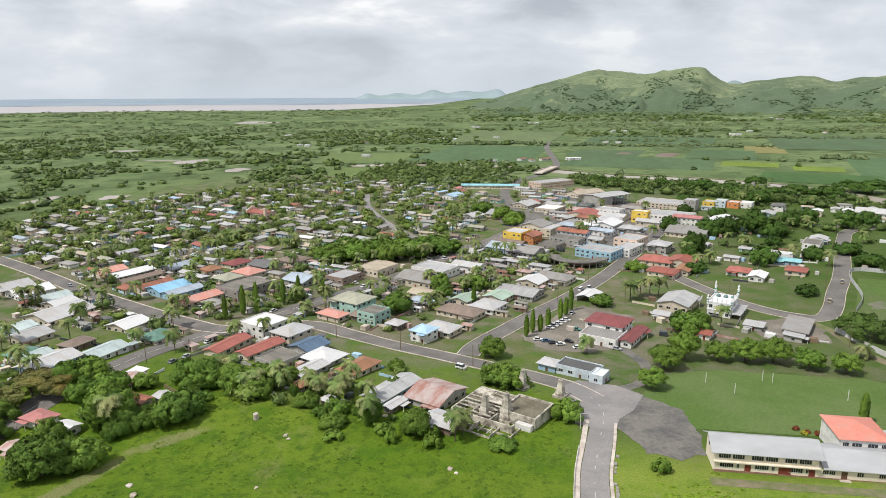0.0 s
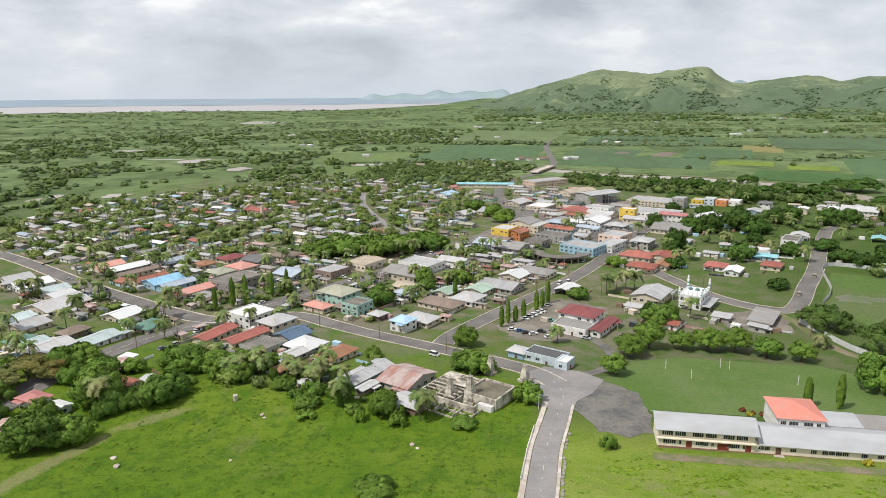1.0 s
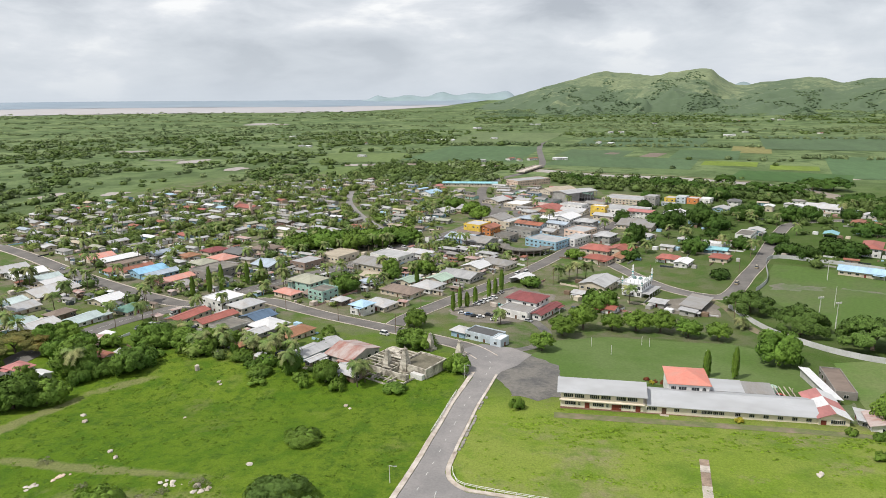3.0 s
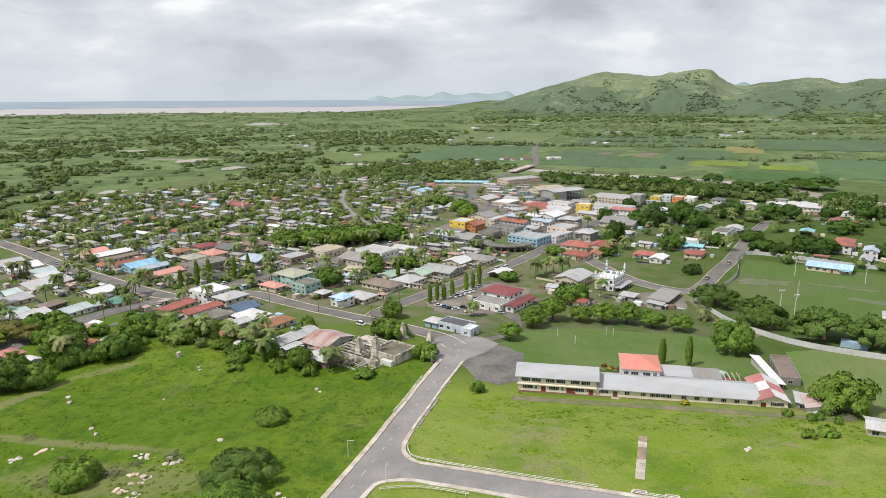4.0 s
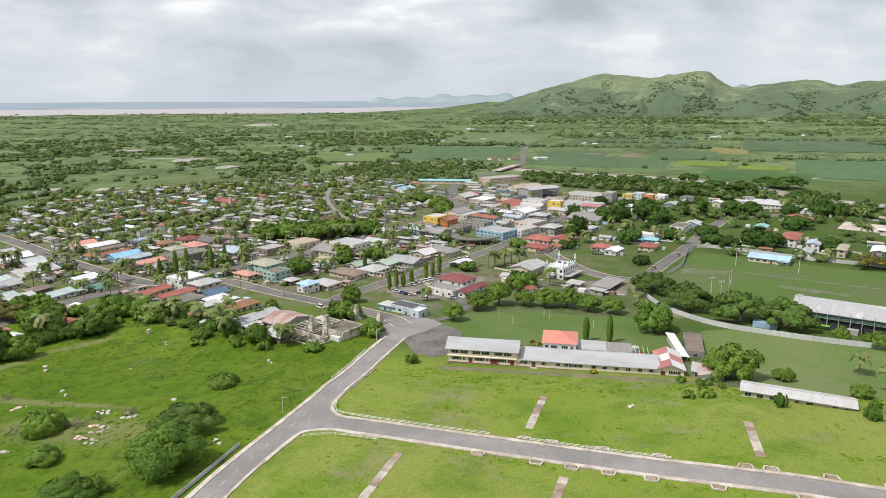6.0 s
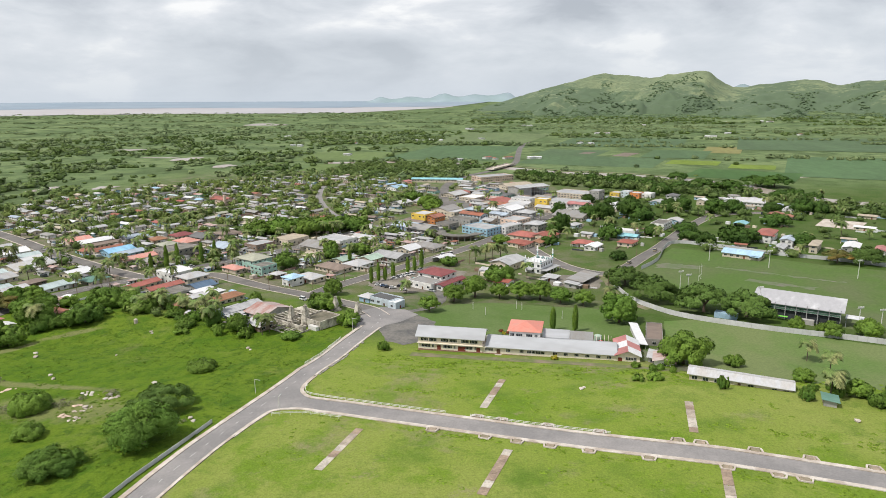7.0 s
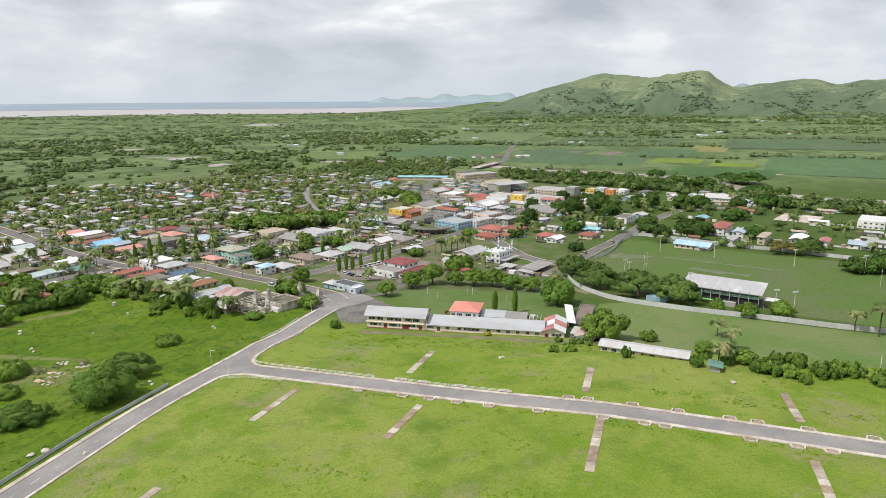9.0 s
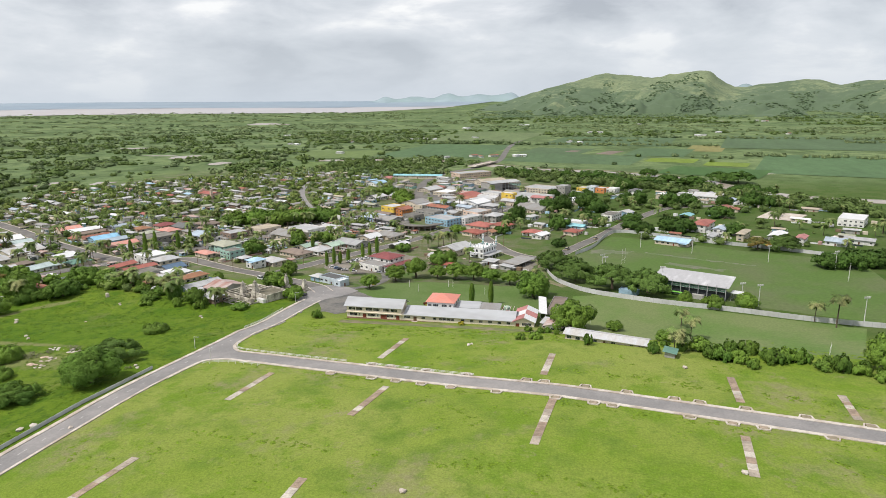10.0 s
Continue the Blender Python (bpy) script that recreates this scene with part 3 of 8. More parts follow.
for a0, a1, line in ((4.05, 5.7, MAIN_ROAD[:12] + [(16.6, 203)]), (-5.0, -4.05, NEAR_ROAD), (-5.0, -4.05, FAR_ROAD)):
    ribbon("pavement", line, a0, a1, 0.27, CONCRETE, "pale concrete kerb and footpath along the road", "pavement", thick=0.4, across=2)
road(SCHOOL_STREET, 4.6, "grey asphalt street curving past the houses", TOWN_ASPHALT, lift=0.11, paths=0.7)
road([(-120, 293), (-157, 280), (-182, 286.5), (-219, 303), (-275, 331), (-341, 368), (-400, 398)], 5.0, "grey asphalt cross street with parked cars", TOWN_ASPHALT, lift=0.14, paths=0.9)
road(MAIN_STREET, 6.2, "wide grey asphalt main street", TOWN_ASPHALT, lift=0.17)
road(PARK_STREET, 4.6, "grey asphalt street lined with columnar trees", TOWN_ASPHALT, lift=0.12, paths=0.6)
road(FIELD_STREET, 4.4, "grey asphalt street beside the sports ground", TOWN_ASPHALT, lift=0.12, paths=0.5)
road(HIGHWAY, 5.5, "grey highway leading to the river bridge", TOWN_ASPHALT, lift=0.2)
road([(120, 336), (128, 318), (130, 300), (135, 276), (147, 256)], 2.2, "brown dirt track along the fence", EARTH, 0.1, name="track")
road([(24, 233), (34, 242), (38, 262), (30, 284)], 2.4, "worn grey driveway", OLD_ASPHALT, 0.1, name="track")
road([(44, 171.5), (80, 171), (120, 170.5), (150, 168)], 2.0, "brown dirt track in front of the school", EARTH, 0.07, name="track")
road([(-72, 458), (-110, 500), (-150, 560), (-190, 640), (-215, 720)], 3.6, "narrow asphalt street among the houses", lift=0.12)
road([(-400, 398), (-470, 430), (-560, 480)], 4.0, "grey asphalt street", lift=0.12)
dashes(MAIN_ROAD, 1.7, 5.5, 0.24, lift=0.165)
for a0, a1, line in ((0.1, 1.5, [(15.7, 137), (15.4, 130), (15.7, 125.2), (17.2, 121.3), (19.9, 118.1), (23.4, 116.1), (29.8, 115.1)]), (-1.5, -0.1, [(10.8, 85), (11.8, 94), (12.6, 98.6), (13.3, 102.8), (15, 105.6), (18.6, 107.3), (23.3, 108.1), (28.6, 107.6)])):
    ribbon("pavement", line, a0, a1, 0.27, CONCRETE, "pale concrete kerb rounding the road corner", "pavement", thick=0.4, across=2, step=1.5)
dashes(MAIN_STREET, 9.0, 3.0, 0.3, lift=0.21)
sheet("road_mouth", [(8, 200), (7.5, 214), (2, 230), (10, 240), (24, 237), (33, 229), (28, 214), (22.5, 206), (20.5, 196)], 0.16, ASPHALT, "wide grey asphalt junction mouth", "road")
sheet("road_mouth", [(7, 86), (10.9, 86), (11.8, 94), (12.6, 98.6), (13.3, 102.8), (15, 105.6), (18.6, 107.3), (23.3, 108.1), (30, 107.4), (30, 114.8), (23.3, 115.8), (19.9, 118.1), (17.2, 121.3), (15.7, 125.2), (15.4, 130), (15.7, 136), (11, 136)], 0.16, ASPHALT, "grey asphalt road junction", "road")
sheet("forecourt", ragged([(13, 217), (23, 236), (31, 229), (44, 219), (47, 196), (45.5, 186), (38, 181), (29, 184), (22, 200)], 2.6), 0.06, OLD_ASPHALT, "cracked dark asphalt forecourt before the school", "pavement")
sheet("car_park", ragged([(-15, 292), (-3, 316), (14, 344), (40, 330), (36, 300), (27, 282), (14, 274), (-4, 276)], 2.5), 0.05, GRAVEL, "dusty gravel car park with puddles", "car park")
sheet("dirt_yard", ragged([(95, 306), (92, 330), (118, 336), (126, 318), (122, 300)], 2.5), 0.05, GRAVEL, "dirt yard with scrap", "yard")
sheet("plaza", [(-70, 400), (-55, 395), (-20, 425), (-10, 470), (-52, 480), (-66, 452)], 0.06, OLD_ASPHALT, "worn asphalt bus station yard", "yard")
sheet("plaza", [(-30, 560), (40, 470), (95, 560), (110, 640), (60, 720), (-30, 760)], 0.06, OLD_ASPHALT, "paved ground among the shops", "yard")
sheet("school_field", [(31, 226), (43, 252), (66, 262), (118, 259), (133, 246), (140, 205), (44, 203)], 0.05, MOWN, "mown school playing field", "field")
sheet("playing_field", [(146, 180), (152, 236), (165, 239), (232, 219), (283, 208), (262, 150), (200, 160)], 0.05, PLAY_GRASS, "mown football field beside the stadium fence", "field")
sheet("stadium_pitch", [(150, 345), (176, 408), (208, 398), (262, 372), (330, 352), (322, 240), (292, 216), (240, 232), (180, 268), (160, 300)], 0.05, PITCH, "green stadium rugby pitch", "field")

# trampled wet ground on the pitch and around the school
for outline in ([(158, 350), (170, 346), (186, 349), (190, 356), (176, 358), (164, 362)], [(206, 322), (222, 314), (240, 309), (243, 313), (226, 320), (210, 327)], [(196, 352), (230, 338), (262, 326), (263, 328), (231, 341), (198, 355)], [(137, 178), (143, 174), (152, 168), (157, 172), (148, 181), (146, 198), (139, 198)]):
    sheet("mud_patch", ragged(outline, 3.0, 1.5), 0.09, MUD, "wet trampled mud showing through the grass", "mud")

# footpath strips between the lots
STRIP = [((147.3, 129.5), (145.5, 106.9)), ((150.2, 87.5), (146.8, 55)), ((208.3, 118), (207.3, 96)), ((203.6, 72), (201.4, 50)), ((239.8, 109), (238.2, 90)), ((48, 96), (45, 70.5)),
         ((94, 89), (90, 65)), ((39.5, 32.5), (36, 10)), ((90.5, 30), (89.5, 14)), ((86, 141.5), (82.8, 116)), ((289, 98), (287, 80)), ((250, 60), (247, 38)), ((298, 52), (295, 30))]
for a, b in STRIP:
    slabs = empty("footpath", Matrix.Identity(4), "narrow stained concrete footpath strip between grassy lots", "footpath", "footpath strips", "structure")
    span = (Vector(b) - Vector(a))
    n = 7
    for k in range(n):
        p, q = Vector(a) + span * k / n, Vector(a) + span * (k + 0.97) / n
        side = Vector((-span.y, span.x)).normalized() * 1.25
        lift = 0.10 + 0.03 * random.random()
        corners = [p - side, p + side, q + side, q - side]
        verts = [(c.x, c.y, land(c.x, c.y) + lift) for c in corners] + [(c.x, c.y, land(c.x, c.y) - 0.2) for c in corners]
        part("slab", mesh_of("slab", verts, [[3, 2, 1, 0], [0, 1, 5, 4], [1, 2, 6, 5], [2, 3, 7, 6], [3, 0, 4, 7]], shared("slab%d" % random.randrange(3), lambda: material("slab concrete", random.choice(((0.40, 0.34, 0.28), (0.33, 0.25, 0.19), (0.50, 0.45, 0.39))), 0.95, 0.25, 1.5, 0.3, world_space=True))), slabs)

# driveway crossings along the lot road: a stained slab between two flared kerb wings
SLAB_BROWN = material("stained slab concrete", (0.34, 0.27, 0.21), 0.95, 0.25, 1.5, 0.3, (0.22, 0.19, 0.13), 0.45, world_space=True)
lot_line = line_through(LOT_ROAD, 1.0)


def driveway(at, side, wide):
    k = int(at * (len(lot_line) - 1) / 407)
    p, d = lot_line[k], (lot_line[k + 1] - lot_line[k]).normalized()
    s = Vector((-d.y, d.x, 0)) * side
    root = empty("driveway_apron", Matrix.Identity(4), "stained concrete driveway slab between pale flared kerbs", "driveway", "driveway aprons", "structure")

    def slab(name, corners, top, mat):
        pts = [p + s * out + d * along for out, along in corners]
        verts = [(c.x, c.y, land(c.x, c.y) + top) for c in pts] + [(c.x, c.y, land(c.x, c.y) - 0.3) for c in pts]
        turn = [[0, 1, 2, 3], [0, 4, 5, 1], [1, 5, 6, 2], [2, 6, 7, 3], [3, 7, 4, 0]]
        part(name, mesh_of(name, verts, turn if side < 0 else [f[::-1] for f in turn], mat), root)

    slab("slab", ((5.2, -wide), (5.2, wide), (7.3, wide), (7.3, -wide)), 0.30, SLAB_BROWN)
    for q in (-1, 1):
        a, b = sorted((q * wide, q * (wide + 0.5)))
        lean = 0.5 * q
        slab("kerb_wing", ((5.3, a + lean), (5.3, b + lean), (7.5, b), (7.5, a)), 0.36, CONCRETE)
    slab("lip", ((7.3, -wide), (7.3, wide), (7.6, wide), (7.6, -wide)), 0.36, CONCRETE)


for at in (51, 57.5, 72.5, 87.5, 109, 115, 129, 143, 158, 166, 181, 198, 212, 228, 246, 262):
    driveway(at, 1, 1.15)
for at in (40, 57, 66, 76, 86, 102, 122, 135, 141, 162, 177, 186, 203, 219, 236):
    driveway(at, -1, 1.15)

# ---- water and fields of the plain ----
ribbon("river", [(-330, 1010), (-200, 1035), (-58, 1008), (-8, 962), (77, 905), (177, 878), (282, 812), (320, 745), (352, 690), (420, 650), (560, 640)], -14, 14, 0.35, MUD_WATER, "muddy brown river", "water", step=10)
ribbon("riverbank", [(-40, 1000), (0, 978), (80, 922), (180, 894), (270, 836)], 6, 13, 0.5, EARTH, "bare earth river bank", "bank", step=10)


def oval(cx, cy, rx, ry, turn=0.0, n=22, rough=0.18, seed=0.0):
    pts = []
    for i in range(n):
        a = 2 * math.pi * i / n
        r = 1 + rough * 2 * noise.noise(Vector((math.cos(a) * 1.5, math.sin(a) * 1.5, seed)))
        x, y = rx * r * math.cos(a), ry * r * math.sin(a)
        c, s = math.cos(radians(turn)), math.sin(radians(turn))
        pts.append((cx + c * x - s * y, cy + s * x + c * y))
    return pts


for i, (x, y, rx, ry) in enumerate(((-627, 1052, 26, 34), (-488, 940, 18, 26), (-900, 1250, 40, 22), (-570, 640, 12, 26), (-500, 670, 14, 18), (-1100, 2300, 80, 60), (-700, 1075, 50, 8), (385, 905, 30, 22))):
    sheet("pond", oval(x, y, rx, ry, seed=i * 1.7, rough=0.3), 0.4, MUD_WATER if i < 7 else CONCRETE, "muddy pond among scrub" if i < 7 else "pale gravel bar beside the river", "water" if i < 7 else "gravel bar", step=30)


FIELD_LIFT = [0.12]


def field(x0, y0, x1, y1, turn, colour, label, second=None):
    mat = material("crop " + label, colour, 0.95, 0.2, 0.12, 0.012, second or [c * 0.85 for c in colour], 0.5, world_space=True, bump=0, stretch=(1, 0.3, 1))
    cx, cy, c, s = (x0 + x1) / 2, (y0 + y1) / 2, math.cos(radians(turn)), math.sin(radians(turn))
    pts = [(cx + c * (x - cx) - s * (y - cy), cy + s * (x - cx) + c * (y - cy)) for x, y in ((x0, y0), (x1, y0), (x1, y1), (x0, y1))]
    FIELD_LIFT[0] += 0.03
    sheet("field", pts, FIELD_LIFT[0], mat, label, "field", step=60)


# the cane greens are desaturated, with a little haze put into the crop colour
field(-240, 1090, -30, 1420, -6, (0.078, 0.135, 0.058), "dark green sugar cane field")
field(-60 + 75, 1010, 240, 1180, -14, (0.078, 0.13, 0.058), "green sugar cane field in rows")
field(25, 1190, 150, 1330, -14, (0.078, 0.125, 0.058), "mid green cane field")
field(250, 1040, 330, 1110, -16, (0.155, 0.22, 0.03), "bright yellow-green young crop")
field(335, 985, 400, 1050, -16, (0.15, 0.215, 0.03), "yellow-green young crop field")
field(175, 1180, 205, 1262, -20, (0.20, 0.16, 0.13), "ploughed brown plot")
field(108, 1230, 130, 1270, -20, (0.19, 0.155, 0.125), "small ploughed plot")
field(350, 1260, 420, 1420, -14, (0.20, 0.19, 0.07), "tan stubble field")
field(230, 1150, 340, 1330, -14, (0.078, 0.135, 0.058), "even green cane field")
field(420, 860, 640, 1180, -16, (0.078, 0.14, 0.058), "wide green cane field")
field(260, 850, 400, 960, -22, (0.055, 0.12, 0.03), "green riverside cane field")
field(60, 1400, 340, 1700, -10, (0.078, 0.13, 0.058), "pale green far field")
field(-420, 1050, -260, 1230, 8, (0.12, 0.17, 0.055), "pale green meadow")
field(-330, 880, -200, 990, 6, (0.12, 0.175, 0.05), "light green meadow behind the houses")
field(-250, 1500, 0, 1900, -8, (0.125, 0.17, 0.07), "pale meadow on the plain")
field(450, 1300, 900, 1700, -12, (0.078, 0.125, 0.058), "green far cane field")
field(-400, 830, -300, 880, 0, (0.16, 0.15, 0.09), "dry brown paddock")

# ---- houses ----
FOOT = []  # footprints: x, y, radius
ROOF_WORD = {"silver": "weathered silver", "palegrey": "pale grey", "palesteel": "pale steel-blue", "paleaqua": "pale aqua", "palegreen": "pale green", "brightblue": "bright blue", "skyblue": "sky blue",
             "rustbrown": "rusty brown", "rustred": "rusty red", "rusty": "rust-streaked", "maroonpink": "faded maroon", "darkgrey": "dark grey", "darkflat": "dark", "concrete": "stained concrete"}
WALL_WORD = {"palesteel": "steel-grey", "palesteelwall": "pale blue", "brownwall": "brown timber", "darkwood": "dark timber", "skyblue": "sky blue", "concrete": "bare concrete", "openpost": "open"}


def window_mesh(w, h):
    def build():
        me = mesh_of("window", *boxes((-w / 2 - 0.08, w / 2 + 0.08, -0.05, 0.02, -h / 2 - 0.08, h / 2 + 0.08), (-w / 2, -0.04, -0.08, 0.0, -h / 2, h / 2), (0.04, w / 2, -0.08, 0.0, -h / 2, h / 2)), FRAME_WHITE)
        me.materials.append(GLASS)
        me.polygons.foreach_set("material_index", [0] * 6 + [1] * 12)
        return me
    return shared(("window", w, h), build)


def door_mesh(mat):
    return shared(("door", mat.name), lambda: box_mesh("door", mat, (-0.5, 0.5, -0.07, 0.02, 0.0, 2.05), (0.36, 0.42, -0.12, -0.07, 0.95, 1.05)))


def gable_roof(w, d, h, rise, thick=0.14):
    """Two sloping slabs that meet at a ridge along x."""
    y, x = d / 2, w / 2
    verts = []
    for z in (0.0, -thick):
        verts += [(-x, -y, h + z + thick), (x, -y, h + z + thick), (x, 0, h + rise + z + thick), (-x, 0, h + rise + z + thick), (x, y, h + z + thick), (-x, y, h + z + thick)]
    f = [[0, 1, 2, 3], [3, 2, 4, 5], [9, 8, 7, 6], [11, 10, 8, 9], [0, 6, 7, 1], [4, 10, 11, 5], [1, 7, 8, 2], [2, 8, 10, 4], [3, 9, 6, 0], [5, 11, 9, 3]]
    return verts, f


def hip_roof(w, d, h, rise, thick=0.16):
    x, y = w / 2, d / 2
    r = max(0.3, x - y) if x >= y else 0.15
    s = 0.0 if x >= y else y - x
    verts = [(-x, -y, h), (x, -y, h), (x, y, h), (-x, y, h), (-x, -y, h + thick), (x, -y, h + thick), (x, y, h + thick), (-x, y, h + thick)]
    faces = [[3, 2, 1, 0], [0, 1, 5, 4], [1, 2, 6, 5], [2, 3, 7, 6], [3, 0, 4, 7]]
    if x >= y:
        verts += [(-r, 0, h + rise + thick), (r, 0, h + rise + thick)]
        faces += [[4, 5, 9, 8], [5, 6, 9], [6, 7, 8, 9], [7, 4, 8]]
    else:
        verts += [(0, -s, h + rise + thick), (0, s, h + rise + thick)]
        faces += [[4, 5, 8], [5, 6, 9, 8], [6, 7, 9], [7, 4, 8, 9]]
    return verts, faces


def house(x, y, turn, w, d, h, roof, ridge, roof_key, wall_key, storeys, simple=False, group="", name="house", label=""):
    h = h if roof == "flat" or storeys > 1 else h * 0.9
    z = min(land(x + sx * w * 0.3, y + sy * d * 0.3) for sx in (-1, 1) for sy in (-1, 1))
    if ridge == "y":
        turn, w, d = turn + 90, d, w
    FOOT.append((x, y, 0.5 * math.hypot(w, d)))
    if not label:
        rw, ww = ROOF_WORD.get(roof_key, roof_key), WALL_WORD.get(wall_key, wall_key)
        shape = {"hip": "hipped", "gable": "gabled", "flat": "flat", "shed": "lean-to"}[roof]
        label = ("%s %s house with a %s %s metal roof" % ("two-storey" if storeys > 1 else "low", ww, rw, shape)) if roof != "flat" else "%s %s building with a %s flat roof" % ("two-storey" if storeys > 1 else "low", ww, rw)
    root = empty(name, pose(x, y, z, 0, 0, turn), label, "building" if roof == "flat" else "house", group)
    over = 0.0 if roof == "flat" else 0.8
    bx, by = w / 2 - over, d / 2 - over
    rise = d / 2 * (0.3 if roof == "hip" else 0.27)
    wall, sheets = WALLS[wall_key], ROOFS[roof_key]
    # walls
    if wall_key == "openpost":
        posts = [(-bx, -by), (bx, -by), (bx, by), (-bx, by), (0, -by), (0, by)]
        for px, py in posts:
            part("post", shared(("post", h), lambda: box_mesh("post", wall, (-0.1, 0.1, -0.1, 0.1, -0.4, h))), root, pose(px, py, 0))
        part("back_wall", box_mesh("back_wall", wall, (-bx + 0.12, bx - 0.12, by - 0.1, by + 0.05, -0.4, h)), root)
    elif roof == "gable":
        top = h + 0.27 * by * 0.98
        outline = [(-by, -0.8), (by, -0.8), (by, h), (0, top + over * 0.1), (-by, h)]
        verts = [(-bx, a, b) for a, b in outline] + [(bx, a, b) for a, b in outline]
        part("wall", mesh_of("wall", verts, [[4, 3, 2, 1, 0], [5, 6, 7, 8, 9]] + [[i, (i + 1) % 5, 5 + (i + 1) % 5, 5 + i] for i in range(5)], wall), root)
    else:
        part("wall", box_mesh("wall", wall, (-bx, bx, -by, by, -0.8, h)), root)
    # roof
    if roof == "gable":
        part("roof", mesh_of("roof", *gable_roof(w, d, h - 0.06, rise), sheets), root)
        if not simple:
            part("ridge_cap", box_mesh("ridge_cap", sheets, (-w / 2, w / 2, -0.22, 0.22, h + rise + 0.03, h + rise + 0.13)), root)
    elif roof == "hip":
        part("roof", mesh_of("roof", *hip_roof(w, d, h, rise), sheets), root)
    elif roof == "shed":
        verts = [(-w / 2, -d / 2, h), (w / 2, -d / 2, h), (w / 2, d / 2, h + 0.5), (-w / 2, d / 2, h + 0.5)]
        verts += [(a, b, c + 0.12) for a, b, c in verts]
        part("roof", mesh_of("roof", verts, [[3, 2, 1, 0], [4, 5, 6, 7], [0, 1, 5, 4], [1, 2, 6, 5], [2, 3, 7, 6], [3, 0, 4, 7]], sheets), root)
    else:
        part("roof", box_mesh("roof", sheets, (-bx + 0.25, bx - 0.25, -by + 0.25, by - 0.25, h, h + 0.12)), root)
        part("parapet", box_mesh("parapet", wall, (-bx, bx, -by, -by + 0.25, h, h + 0.55), (-bx, bx, by - 0.25, by, h, h + 0.55), (-bx, -bx + 0.25, -by + 0.25, by - 0.25, h, h + 0.55), (bx - 0.25, bx, -by + 0.25, by - 0.25, h, h + 0.55)), root)
    if wall_key == "openpost":
        return root
    # windows and doors on all four sides
    level = h / storeys
    sides = ((-by, bx, 0, False), (by, bx, 180, False), (-bx, by, -90, True), (bx, by, 90, True))
    spacing = 4.4 if simple else 3.4
    rng = random.Random(int(x * 7 + y * 13))
    for at, half, spin, side in sides:
        n = max(1, int((2 * half - 1.2) / spacing))
        for storey in range(storeys):
            for k in range(n):
                along = (k + 0.5) / n * 2 * half - half
                base = storey * level
                m = pose(at, along, base, 0, 0, spin) if side else pose(along, at, base, 0, 0, spin)
                if storey == 0 and k == n // 2 and not side:
                    part("door", door_mesh(BROWN_DOOR if rng.random() < 0.7 else RED_DOOR), root, m)
                elif rng.random() < (0.55 if simple else 0.9):
                    part("window", window_mesh(rng.choice((1.4, 1.8)), 1.15), root, m @ pose(0, 0, level * 0.56))
    if not simple and roof != "flat":
        rng2 = rng.random()
        if rng2 < 0.35:  # an open porch roof at the front
            pw = min(2 * bx * 0.5, 6.0)
            px = rng.choice((-1, 1)) * (bx - pw / 2)
            porch = part("porch_roof", mesh_of("porch_roof", *boxes((px - pw / 2, px + pw / 2, -by - 2.4, -by + 0.1, h - 0.45, h - 0.33)), sheets), root)
            for q in (-1, 1):
                part("porch_post", shared(("porch", round(h, 1)), lambda: box_mesh("porch_post", FRAME_WHITE, (-0.06, 0.06, -0.06, 0.06, -0.6, h - 0.45))), root, pose(px + q * (pw / 2 - 0.15), -by - 2.2, 0))
    return root


# ---- trees ----
def unit(v):
    return v / (np.linalg.norm(v, axis=1)[:, None] + 1e-9)


def leaf_arrays(rng, n, centres, radii, parents, size, squash=1.0, lean=0.45):
    """Three-cornered leaf sprays on the skins of clumps, shaded along the clump's and its bough's outward direction."""
    pick = rng.choice(len(centres), n, p=radii**2 / np.sum(radii**2))
    bough = unit(centres[pick] - parents[pick] + 1e-4)
    v = unit(unit(rng.normal(size=(n, 3))) + bough * 0.7 + np.array([0, 0, 0.22]))
    at = centres[pick] + v * radii[pick][:, None] * rng.uniform(0.78, 1.12, n)[:, None] * np.array([1, 1, squash])
    facing = unit(v * (1 - lean) + bough * lean + rng.normal(size=(n, 3)) * 0.24 + np.array([0, 0, 0.10]))
    tip = unit(facing + rng.normal(size=(n, 3)) * 0.30)
    a = unit(np.cross(tip, rng.normal(size=(n, 3))))
    b = np.cross(tip, a)
    s = size * rng.uniform(0.6, 1.45, n)[:, None]
    tri = np.stack([at - a * s - b * s * 0.6, at + a * s - b * s * 0.55, at + a * s * rng.uniform(-0.5, 0.5, n)[:, None] + b * s], 1)
    return tri.reshape(-1, 3), np.arange(3 * n).reshape(-1, 3), np.repeat(facing, 3, axis=0)


def blob_arrays(rng, radius, squash, centre, subdivisions=1, rough=0.25):
    """An uneven inner mass of foliage."""
    bm = bmesh.new()
    bmesh.ops.create_icosphere(bm, subdivisions=subdivisions, radius=1.0)
    co = np.array([v.co for v in bm.verts])
    faces = np.array([[v.index for v in f.verts] for f in bm.faces])
    bm.free()
    out = co * (1 + rough * rng.normal(size=len(co)))[:, None] * radius * np.array([1, 1, squash])
    return out + np.array(centre), faces, unit(co * np.array([1, 1, 1 / max(squash, 0.2)]))


def joined(parts):
    """One vertex array, one face list and one array of shading directions of several."""
    verts, faces, sides, k = [], [], [], 0
    for v, f, n in parts:
        verts.append(v)
        sides.append(n)
        faces += [[int(i) + k for i in row] for row in f]
        k += len(v)
    return np.concatenate(verts), faces, np.concatenate(sides)


